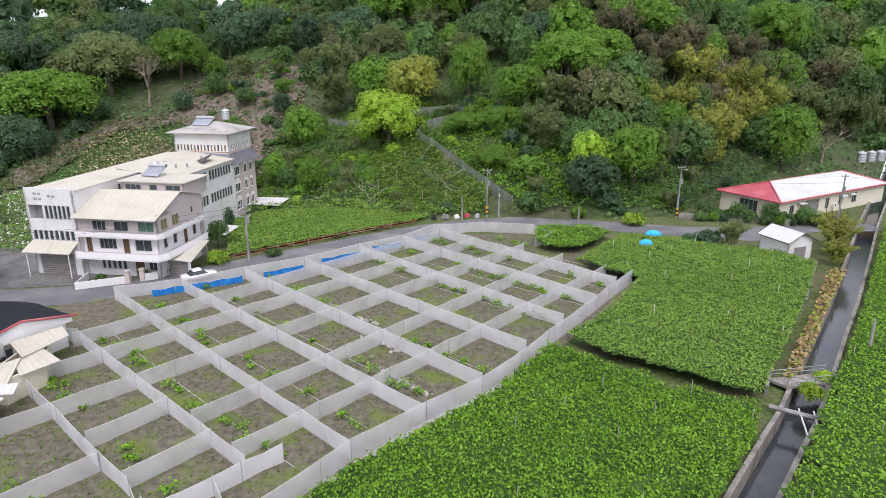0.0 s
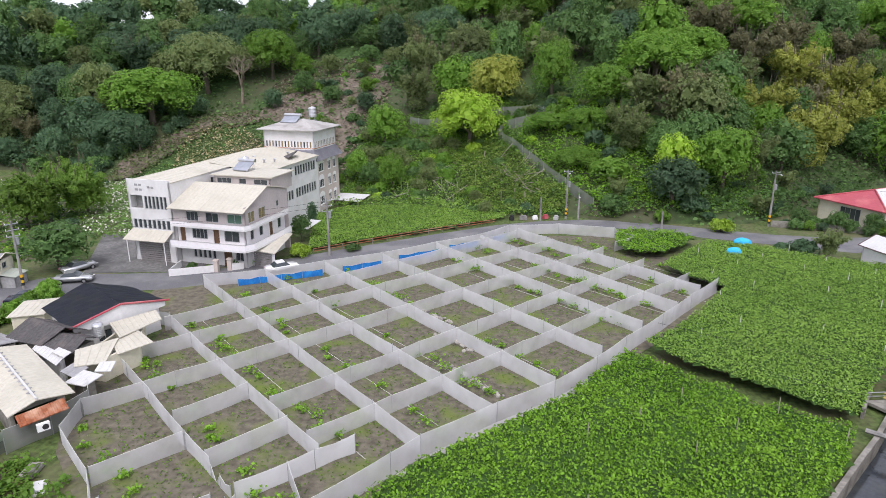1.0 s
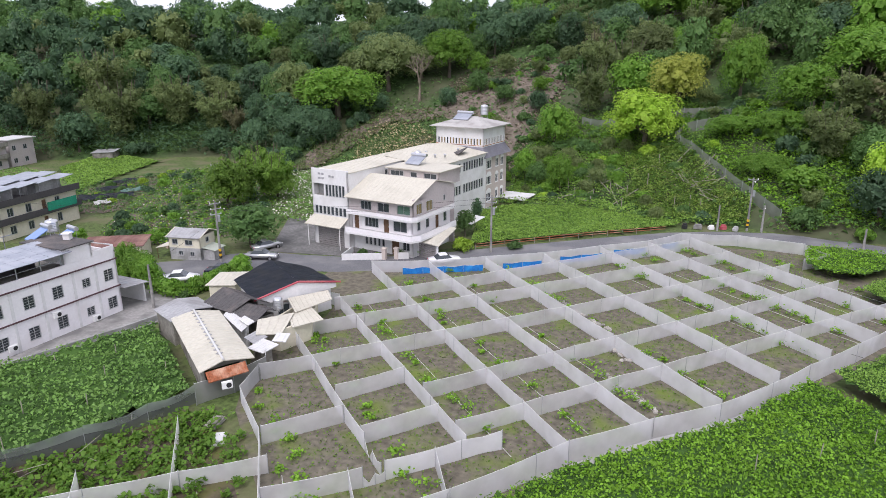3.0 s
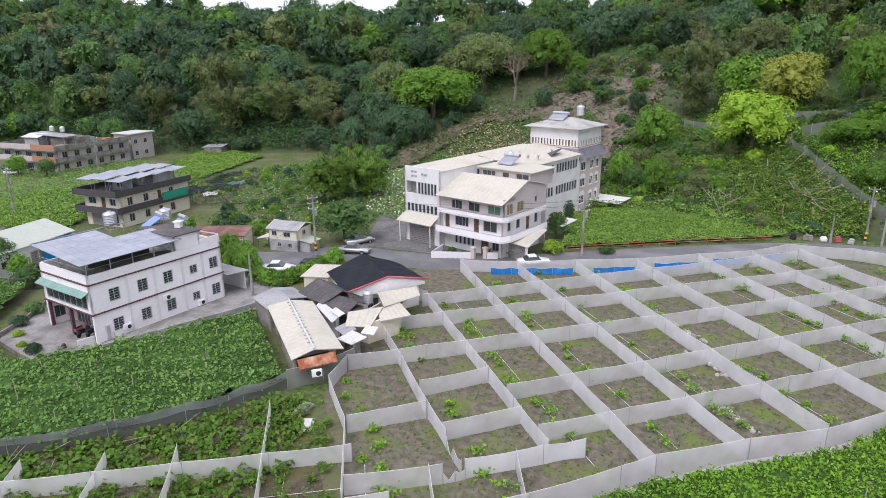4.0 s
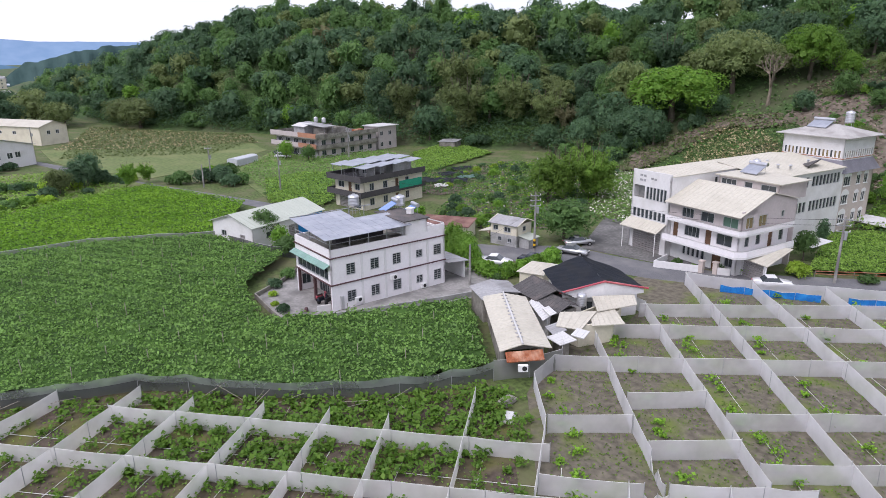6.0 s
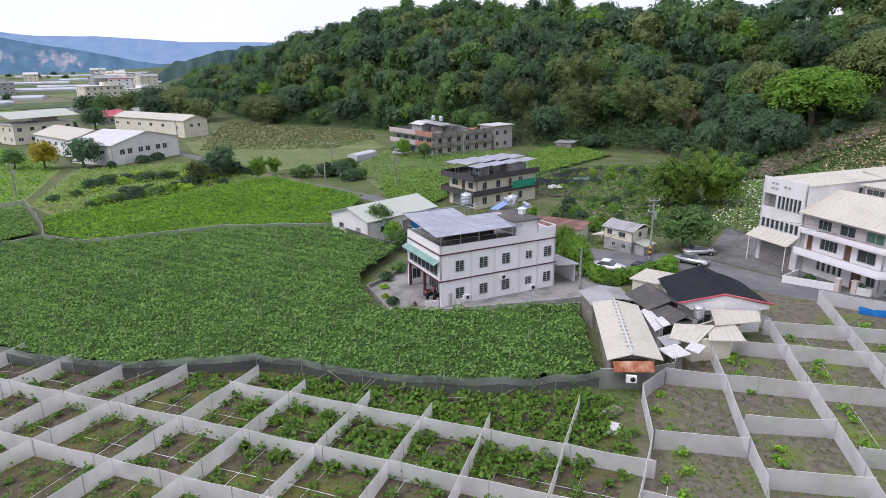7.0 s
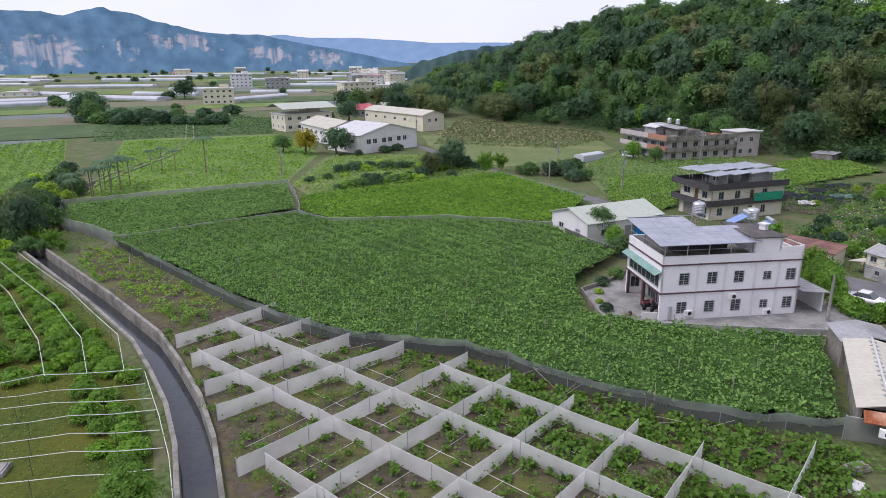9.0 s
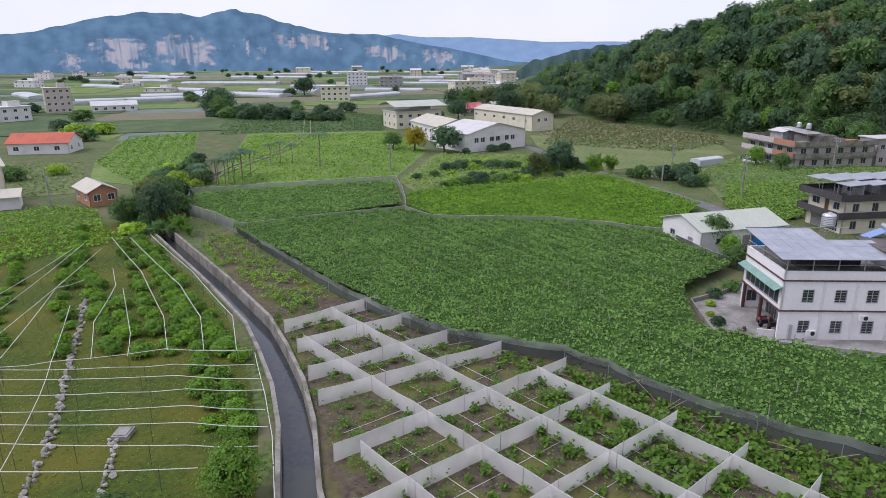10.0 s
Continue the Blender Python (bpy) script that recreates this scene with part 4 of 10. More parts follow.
# ---- building tools ----
MAT["white_wall"] = surface("white_wall", (0.68, 0.67, 0.655), 0.8, fine=3, coarse=0.35, vary=0.06, second=(0.54, 0.525, 0.495), mix=(0.48, 0.78))
MAT["tile_wall"] = surface("pale_tile_wall", (0.78, 0.755, 0.755), 0.6, fine=4, coarse=0.3, vary=0.05, second=(0.66, 0.625, 0.61), mix=(0.5, 0.8))
MAT["pinkish_wall"] = surface("greyish_pink_wall", (0.47, 0.42, 0.405), 0.8, fine=3, coarse=0.4, vary=0.08, second=(0.38, 0.34, 0.32), mix=(0.5, 0.8))
MAT["beige_wall"] = surface("beige_render", (0.52, 0.45, 0.40), 0.85, fine=3, coarse=0.4, vary=0.08, second=(0.43, 0.37, 0.33), mix=(0.5, 0.8))
MAT["cream_wall"] = surface("cream_render", (0.64, 0.60, 0.47), 0.8, fine=3, coarse=0.4, vary=0.08, second=(0.52, 0.48, 0.37), mix=(0.5, 0.8))
MAT["grey_wall"] = surface("grey_render", (0.36, 0.36, 0.35), 0.9, fine=3, coarse=0.5, vary=0.15, second=(0.24, 0.24, 0.23))
MAT["charcoal_wall"] = surface("charcoal_tile", (0.075, 0.07, 0.072), 0.6, fine=4, coarse=0.5, vary=0.2)
MAT["cream_roof"] = surface("cream_sheet_roof", (0.50, 0.472, 0.39), 0.6, 0.0, fine=3, coarse=0.3, vary=0.1, second=(0.40, 0.375, 0.305), mix=(0.5, 0.8))
MAT["white_roof"] = surface("white_sheet_roof", (0.55, 0.545, 0.53), 0.6, fine=3, coarse=0.4, vary=0.06, second=(0.44, 0.43, 0.41), mix=(0.5, 0.8))
MAT["tower_roof"] = surface("weathered_tower_roof", (0.40, 0.385, 0.36), 0.7, fine=3, coarse=0.4, vary=0.12, second=(0.28, 0.265, 0.245))
MAT["green_roof"] = surface("grey_green_sheet_roof", (0.42, 0.45, 0.38), 0.5, fine=3, coarse=0.3, vary=0.08)
MAT["grey_roof"] = surface("grey_sheet_roof", (0.33, 0.33, 0.33), 0.6, fine=3, coarse=0.4, vary=0.15, second=(0.24, 0.235, 0.23))
MAT["red_roof"] = surface("red_sheet_roof", (0.40, 0.075, 0.095), 0.5, fine=3, coarse=0.3, vary=0.1, second=(0.52, 0.16, 0.16))
MAT["orange_roof"] = surface("orange_sheet_roof", (0.48, 0.115, 0.06), 0.6, fine=3, coarse=0.3, vary=0.1, second=(0.38, 0.10, 0.06))
MAT["slate"] = surface("grey_slate", (0.20, 0.195, 0.22), 0.7, fine=5, coarse=0.6, vary=0.2)
MAT["tile_dark"] = surface("dark_roof_tile", (0.085, 0.08, 0.078), 0.8, fine=5, coarse=0.5, vary=0.3, second=(0.14, 0.12, 0.11))
MAT["tarp_black"] = surface("black_shade_cloth", (0.036, 0.043, 0.056), 0.75, fine=8, coarse=0.6, vary=0.3, second=(0.045, 0.048, 0.052), bump=0.3)
MAT["blue_sheet"] = surface("blue_plastic", (0.015, 0.16, 0.48), 0.45, fine=4, coarse=0.8, vary=0.2, second=(0.03, 0.25, 0.6))
MAT["blue_panel"] = surface("blue_sheet_metal", (0.012, 0.20, 0.50), 0.5, fine=3, coarse=0.5, vary=0.1)
MAT["sky_tarp"] = surface("light_blue_tarp", (0.03, 0.42, 0.80), 0.5, fine=4, coarse=0.8, vary=0.15)
MAT["rust"] = surface("rusty_sheet", (0.30, 0.10, 0.045), 0.85, fine=5, coarse=0.8, vary=0.3, second=(0.50, 0.30, 0.20))
MAT["maroon"] = surface("maroon_tile", (0.11, 0.06, 0.062), 0.6, fine=5, coarse=0.6, vary=0.2)
MAT["brick_red"] = surface("terracotta_tile", (0.42, 0.21, 0.13), 0.8, fine=5, coarse=0.6, vary=0.2)
MAT["aluminium"] = surface("aluminium_frame", (0.55, 0.55, 0.55), 0.4, 0.5, fine=5, coarse=1, vary=0.08)
MAT["white_frame"] = surface("white_frame", (0.75, 0.74, 0.72), 0.5, fine=5, coarse=1, vary=0.05)
MAT["stainless"] = surface("stainless_steel", (0.62, 0.62, 0.63), 0.28, 0.85, fine=4, coarse=1, vary=0.1)
MAT["solar"] = surface("solar_panel", (0.25, 0.27, 0.31), 0.3, fine=2, coarse=0.6, vary=0.12, second=(0.32, 0.335, 0.37), gloss=0.6)
MAT["solar_blue"] = surface("solar_heater_glass", (0.16, 0.26, 0.50), 0.2, fine=2, coarse=0.6, vary=0.1, gloss=0.7)
MAT["shutter"] = surface("roller_shutter", (0.33, 0.31, 0.30), 0.5, 0.3, fine=5, coarse=0.6, vary=0.1)
MAT["dark"] = surface("dark_interior", (0.03, 0.028, 0.026), 0.9, fine=5, coarse=1, vary=0.3)
MAT["wood"] = surface("brown_wood", (0.16, 0.09, 0.05), 0.7, fine=8, coarse=1, vary=0.25)
MAT["yellow_paint"] = surface("yellow_paint", (0.72, 0.42, 0.02), 0.6, fine=5, coarse=1, vary=0.1)
MAT["black_paint"] = surface("black_paint", (0.03, 0.03, 0.03), 0.6, fine=5, coarse=1, vary=0.2)
MAT["car_silver"] = surface("silver_car_paint", (0.50, 0.51, 0.51), 0.25, 0.6, fine=2, coarse=0.6, vary=0.03, bump=0, gloss=0.6)
MAT["car_white"] = surface("white_car_paint", (0.75, 0.75, 0.75), 0.25, 0.0, fine=2, coarse=0.6, vary=0.03, bump=0, gloss=0.6)
MAT["car_dark"] = surface("dark_car_paint", (0.03, 0.035, 0.05), 0.25, 0.2, fine=2, coarse=0.6, vary=0.1, bump=0, gloss=0.6)
MAT["rubber"] = surface("black_rubber", (0.02, 0.02, 0.02), 0.9, fine=8, coarse=2, vary=0.2)
MAT["teal"] = surface("teal_awning", (0.22, 0.36, 0.31), 0.6, fine=4, coarse=0.8, vary=0.15)
MAT["green_plastic"] = surface("green_shade_net", (0.02, 0.28, 0.17), 0.7, fine=4, coarse=0.8, vary=0.2)
MAT["glass"] = glassy("window_glass", (0.05, 0.06, 0.065))
MAT["glass_green"] = glassy("green_glass", (0.10, 0.17, 0.13))
MAT["glass_tan"] = glassy("curtained_glass", (0.22, 0.17, 0.09))


def heading(x, y, deg, z=0.0):
    return pose(x, y, z, 0, 0, deg)


def framed(parent, p, d, n, w, h, kind, frame_mat, cols=2):
    """A window or door set into an opening whose lower corner is p; d runs along the wall, n points out."""
    P = lambda u, z, o: (p[0] + d[0] * u + n[0] * o, p[1] + d[1] * u + n[1] * o, p[2] + z)

    def bar(bm, u0, z0, u1, z1, o0, o1):
        v = [bm.verts.new(P(u, z, o)) for o in (o0, o1) for u, z in ((u0, z0), (u1, z0), (u1, z1), (u0, z1))]
        for f in ((0, 1, 2, 3), (7, 6, 5, 4), (0, 4, 5, 1), (1, 5, 6, 2), (2, 6, 7, 3), (3, 7, 4, 0)):
            bm.faces.new([v[i] for i in f])

    bm = bmesh.new()
    if kind == "shutter":
        k = max(4, int(h / 0.28))
        for i in range(k):
            bar(bm, 0, h * i / k, w, h * (i + 0.82) / k, -0.14, -0.09)
        return part("roller_door", bm, "shutter", parent)
    if kind == "door":
        bar(bm, 0, 0, w, h, -0.15, -0.09)
        door = part("door", bm, "wood", parent)
        bm = bmesh.new()
        bar(bm, w * 0.82, h * 0.45, w * 0.88, h * 0.52, -0.09, -0.04)
        part("handle", bm, "steel", door)
        return door
    e = 0.06
    for q in ((0, 0, w, e), (0, h - e, w, h), (0, e, e, h - e), (w - e, e, w, h - e)):
        bar(bm, *q, -0.12, 0.025)
    for c in range(1, cols):
        u = w * c / cols
        bar(bm, u - 0.025, e, u + 0.025, h - e, -0.11, -0.04)
    if kind == "grille":
        for c in range(1, 5):
            bar(bm, e, h * c / 5 - 0.012, w - e, h * c / 5 + 0.012, 0.0, 0.022)
    if kind == "sill":
        bar(bm, -0.08, -0.08, w + 0.08, -0.005, -0.05, 0.1)
    win = part("window", bm, frame_mat, parent)
    bm = bmesh.new()
    bar(bm, e, e, w - e, h - e, -0.1, -0.085)
    part("pane", bm, {"green": "glass_green", "tan": "glass_tan"}.get(kind, "glass"), win)
    return win


def wall(parent, a, b, z0, z1, holes=(), material="white_wall", t=0.2, frame_mat="aluminium", name="wall"):
    """An upright wall from a to b (outside on the right hand), with real openings (u, z, w, h, kind[, cols])."""
    L = math.hypot(b[0] - a[0], b[1] - a[1])
    d = ((b[0] - a[0]) / L, (b[1] - a[1]) / L)
    n = (d[1], -d[0])
    us = sorted({0.0, L, *(h[0] for h in holes), *(h[0] + h[2] for h in holes)})
    zs = sorted({z0, z1, *(h[1] for h in holes), *(h[1] + h[3] for h in holes)})
    bm = bmesh.new()
    nu, nz = len(us) - 1, len(zs) - 1
    solid = {(i, j) for i in range(nu) for j in range(nz) if not any(h[0] < (us[i] + us[i + 1]) / 2 < h[0] + h[2] and h[1] < (zs[j] + zs[j + 1]) / 2 < h[1] + h[3] for h in holes)}
    made = {}

    def at(i, j, o):
        if (i, j, o) not in made:
            made[(i, j, o)] = bm.verts.new((a[0] + d[0] * us[i] - n[0] * t * o, a[1] + d[1] * us[i] - n[1] * t * o, zs[j]))
        return made[(i, j, o)]

    for i, j in solid:
        bm.faces.new((at(i, j, 0), at(i + 1, j, 0), at(i + 1, j + 1, 0), at(i, j + 1, 0)))
        bm.faces.new((at(i, j, 1), at(i, j + 1, 1), at(i + 1, j + 1, 1), at(i + 1, j, 1)))
        for di, dj, e0, e1 in ((-1, 0, (i, j), (i, j + 1)), (1, 0, (i + 1, j), (i + 1, j + 1)), (0, -1, (i, j), (i + 1, j)), (0, 1, (i, j + 1), (i + 1, j + 1))):
            if (i + di, j + dj) not in solid:
                bm.faces.new((at(*e0, 0), at(*e1, 0), at(*e1, 1), at(*e0, 1)))
    ob = part(name, bm, material, parent)
    for h in holes:
        if h[4] != "void":
            framed(parent, (a[0] + d[0] * h[0], a[1] + d[1] * h[0], h[1]), d, n, h[2], h[3], h[4], frame_mat, h[5] if len(h) > 5 else 2)
    return ob


def walls(parent, plan, z0, z1, holes=None, material="white_wall", frame_mat="aluminium", t=0.2):
    """Walls round a plan given anticlockwise; holes: side number -> openings."""
    for i in range(len(plan)):
        a, b = plan[i], plan[(i + 1) % len(plan)]
        wall(parent, a, b, z0, z1, (holes or {}).get(i, ()), material, t, frame_mat)


def box_part(parent, name, x0, y0, z0, x1, y1, z1, material, label=""):
    bm = bmesh.new()
    bx(bm, x0, y0, z0, x1, y1, z1)
    return part(name, bm, material, parent, label)


def roof_plane(parent, pts, material, name="roof", rib=0.75, t=0.08, label=""):
    """A sheet roof: eave corners a, b, then ridge corners c, d (3D), with raised ribs up the slope."""
    a, b, c, d = [Vector(p) for p in pts]
    bm = bmesh.new()
    up = (b - a).cross(d - a).normalized()
    up = up if up.z > 0 else -up
    length = (b - a).length
    k = max(2, int(length / rib))
    w = 0.035 / length
    fs = [(0.0, 0.0)]
    for i in range(k):
        m = (i + 0.5) / k
        fs += [(m - 1.6 * w, 0.0), (m - 0.6 * w, 0.035), (m + 0.6 * w, 0.035), (m + 1.6 * w, 0.0)]
    fs.append((1.0, 0.0))
    lo = [bm.verts.new(a.lerp(b, f) + up * h) for f, h in fs]
    hi = [bm.verts.new(d.lerp(c, f) + up * h) for f, h in fs]
    for i in range(len(fs) - 1):
        bm.faces.new((lo[i], lo[i + 1], hi[i + 1], hi[i]))
    under = [bm.verts.new(v.co - Vector((0, 0, t))) for v in (lo[0], lo[-1], hi[-1], hi[0])]
    bm.faces.new(under[::-1])
    bm.faces.new(lo[::-1] + [under[0], under[1]]), bm.faces.new(hi + [under[2], under[3]])
    bm.faces.new((lo[0], hi[0], under[3], under[0])), bm.faces.new((lo[-1], under[1], under[2], hi[-1]))
    return part(name, bm, material, parent, label)


def flat_roof(parent, plan, z, t, material, name="roof", over=0.0):
    if over:
        c = np.mean(plan, 0)
        plan = [tuple(c + (np.array(p) - c) * (1 + over)) for p in plan]
    bm = bmesh.new()
    prism(bm, plan, z, z + t)
    return part(name, bm, material, parent)


def water_tank(x, y, z, r=0.55, h=1.3, stand=0.9, label="stainless steel water tank on a steel stand"):
    root = thing("water_tank", (x, y, z), label, "water tank", "water tanks")
    bm = bmesh.new()
    rings = [(0.15, 0), (r * 0.96, 0.03)] + [(r * (1.0 if i % 2 else 0.965), 0.08 + (h - 0.16) * i / 12) for i in range(13)] + [(r * 0.8, h + 0.06), (r * 0.3, h + 0.16), (r * 0.28, h + 0.24), (0.02, h + 0.25)]
    prev = None
    for rr, zz in rings:
        ring = [bm.verts.new((rr * math.cos(a), rr * math.sin(a), stand + zz)) for a in np.linspace(0, 6.2832, 17)[:-1]]
        if prev:
            for i in range(16):
                bm.faces.new((prev[i], prev[(i + 1) % 16], ring[(i + 1) % 16], ring[i]))
        prev = ring
    part("tank", bm, "stainless", root, smooth=False)
    for sx, sy in ((1, 1), (1, -1), (-1, 1), (-1, -1)):
        bm = bmesh.new()
        rod(bm, (sx * r * 0.75, sy * r * 0.75, 0), (sx * r * 0.6, sy * r * 0.6, stand), 0.03, n=4)
        part("leg", bm, "steel", root)
    bm = bmesh.new()
    for s in (-1, 1):
        for q in ((s, -1, s, 1), (-1, s, 1, s)):
            rod(bm, (q[0] * r * 0.68, q[1] * r * 0.68, stand * 0.55), (q[2] * r * 0.68, q[3] * r * 0.68, stand * 0.55), 0.02, n=4)
    part("brace", bm, "steel", root)
    return root


def solar_heater(x, y, z, deg, w=2.0, label="solar water heater with glass collector and steel drum", glass="solar_blue"):
    root = thing("solar_water_heater", heading(x, y, deg, z), label, "water heater", "solar heaters")
    bm = bmesh.new()
    slab(bm, [(-w / 2, -1.0, 0.25), (w / 2, -1.0, 0.25), (w / 2, 0.8, 1.15), (-w / 2, 0.8, 1.15)], 0.09)
    part("collector", bm, glass, root)
    bm = bmesh.new()
    rod(bm, (-w / 2 - 0.1, 1.0, 1.35), (w / 2 + 0.1, 1.0, 1.35), 0.26, n=12)
    part("drum", bm, "stainless", root)
    for s in (-1, 1):
        bm = bmesh.new()
        rod(bm, (s * w * 0.42, 1.0, 0), (s * w * 0.42, 1.0, 1.15), 0.03, n=4)
        rod(bm, (s * w * 0.42, -0.95, 0), (s * w * 0.42, -0.95, 0.22), 0.03, n=4)
        part("stand", bm, "steel", root)
    return root


def air_conditioner(parent, x, y, z, deg):
    m = heading(x, y, deg, z)
    bm = bmesh.new()
    bx(bm, -0.42, -0.3, 0, 0.42, 0, 0.58)
    bmesh.ops.transform(bm, matrix=m, verts=bm.verts)
    u = part("air_conditioner", bm, "white_frame", parent, "white outdoor air-conditioning unit")
    bm = bmesh.new()
    rod(bm, m @ Vector((0.12, -0.32, 0.29)), m @ Vector((0.12, -0.295, 0.29)), 0.22, n=12)
    part("fan_grille", bm, "black_paint", u)
    return u


def utility_pole(x, y, h, label, arms=2, deg=0.0, striped=True, lamp=False, z=0.0):
    root = thing("utility_pole", heading(x, y, deg, z), label, "utility pole", "utility poles")
    bm = bmesh.new()
    rod(bm, (0, 0, 0), (0, 0, h), 0.19, 0.11, 10)
    part("shaft", bm, "concrete", root)
    for i in range(arms):
        zz = h - 0.35 - 0.75 * i
        bm = bmesh.new()
        bx(bm, -0.75, -0.05, zz - 0.05, 0.75, 0.05, zz + 0.05)
        arm = part("crossarm", bm, "steel", root)
        for xx in (-0.68, 0.0, 0.68):
            bm = bmesh.new()
            rod(bm, (xx, 0, zz + 0.05), (xx, 0, zz + 0.26), 0.05, 0.035, 6)
            part("insulator", bm, "white_frame", arm)
    if arms:
        bm = bmesh.new()
        rod(bm, (0.32, 0, h * 0.66), (0.32, 0, h * 0.66 + 0.9), 0.2, n=10)
        part("transformer", bm, "steel", root)
    if striped:
        for i in range(4):
            bm = bmesh.new()
            rod(bm, (0, 0, 0.5 + i * 0.35), (0, 0, 0.85 + i * 0.35), 0.197, 0.194, 10)
            part("band", bm, "yellow_paint" if i % 2 else "black_paint", root)
    if lamp:
        bm = bmesh.new()
        rod(bm, (0, 0, h * 0.93), (0, -1.1, h * 0.96), 0.035, n=5)
        a = part("lamp_arm", bm, "steel", root)
        bm = bmesh.new()
        ball(bm, (0, -1.25, h * 0.95), 0.12, 0.32, 0.09, 1)
        part("lamp_head", bm, "white_frame", a)
    return root


def wire(a, b, droop, r=0.016, material="black_paint", n=10):
    bm = bmesh.new()
    a, b = Vector(a), Vector(b)
    pts = [a.lerp(b, i / n) - Vector((0, 0, droop * 4 * (i / n) * (1 - i / n))) for i in range(n + 1)]
    tube(bm, pts, r, 4)
    return tagged(part("cable", bm, material, None), "thin sagging overhead cable between poles", "cable", "overhead cables")


def car(x, y, deg, paint, label, kind="sedan"):
    root = thing("car", heading(x, y, deg), label, "car", "parked cars")
    L, W = (4.5, 1.72) if kind == "sedan" else (4.3, 1.75)
    side = [(-L / 2, 0.32), (-L / 2, 0.72), (-L / 2 + 0.1, 0.88), (-L * 0.30, 0.93)] if kind == "sedan" else [(-L / 2, 0.32), (-L / 2, 0.8), (-L / 2 + 0.06, 1.0), (-L * 0.42, 1.02)]
    side += [(L * 0.22, 0.93), (L * 0.42, 0.82), (L / 2 - 0.05, 0.68), (L / 2, 0.5), (L / 2, 0.32)]
    bm = bmesh.new()
    for s in (-1, 1):
        for u, z in side:
            taper = 1 - 0.06 * (abs(u) / (L / 2)) ** 4
            bm.verts.new((u, s * W / 2 * taper, z))
    v = list(bm.verts)
    k = len(side)
    bm.faces.new(v[:k]), bm.faces.new(v[k:][::-1])
    for i in range(k):
        j = (i + 1) % k
        bm.faces.new((v[i], v[j], v[k + j], v[k + i]))
    bmesh.ops.bevel(bm, geom=list(bm.edges), offset=0.05, segments=2, affect="EDGES")
    part("body", bm, paint, root, smooth=True)
    roof = [(-L * 0.30, 0.92), (-L * 0.18, 1.38), (L * 0.05, 1.42), (L * 0.20, 0.94)] if kind == "sedan" else [(-L * 0.45, 1.0), (-L * 0.38, 1.6), (L * 0.06, 1.66), (L * 0.24, 0.95)]
    bm = bmesh.new()
    lo = [[bm.verts.new((u, s * (W / 2 - 0.06 - (0.16 if z > 1.1 else 0)), z)) for u, z in roof] for s in (-1, 1)]
    bm.faces.new(lo[0]), bm.faces.new(lo[1][::-1])
    for i in range(3):
        bm.faces.new((lo[0][i], lo[0][i + 1], lo[1][i + 1], lo[1][i]))
    part("cabin_glass", bm, "glass", root)
    bm = bmesh.new()
    slab(bm, [(roof[1][0] - 0.03, -W / 2 + 0.2, roof[1][1] + 0.035), (roof[2][0] + 0.05, -W / 2 + 0.2, roof[2][1] + 0.035), (roof[2][0] + 0.05, W / 2 - 0.2, roof[2][1] + 0.035), (roof[1][0] - 0.03, W / 2 - 0.2, roof[1][1] + 0.035)], 0.05)
    part("roof_panel", bm, paint, root)
    for u in (-L * 0.3, L * 0.31):
        for s in (-1, 1):
            bm = bmesh.new()
            rod(bm, (u, s * (W / 2 - 0.2), 0.32), (u, s * (W / 2 + 0.01), 0.32), 0.32, n=14)
            wheel = part("wheel", bm, "rubber", root)
            bm = bmesh.new()
            rod(bm, (u, s * (W / 2), 0.32), (u, s * (W / 2 + 0.02), 0.32), 0.19, n=10)
            part("rim", bm, "stainless", wheel)
    for s in (-1, 1):
        bm = bmesh.new()
        ball(bm, (L / 2 - 0.06, s * W * 0.34, 0.64), 0.09, 0.2, 0.08, 1)
        part("headlight", bm, "white_frame", root)
        bm = bmesh.new()
        bx(bm, -L / 2 - 0.012, s * W * 0.36 - 0.14, 0.66, -L / 2 + 0.05, s * W * 0.36 + 0.14, 0.8)
        part("tail_light", bm, "red_roof", root)
    return root


def low_wall(points, h, material, label, t=0.18, name="low_wall", category="wall", kind=""):
    bm = bmesh.new()
    a, b = offset_line(points, t / 2), offset_line(points, -t / 2)
    rows = [[bm.verts.new((*p, z)) for p in ln] for ln, z in ((a, 0), (a, h), (b, h), (b, 0))]
    for r, q in zip(rows, rows[1:]):
        for i in range(len(points) - 1):
            bm.faces.new((r[i], r[i + 1], q[i + 1], q[i]))
    for i in (0, -1):
        bm.faces.new([r[i] for r in rows])
    return tagged(part(name, bm, material, None), label, category, kind=kind)


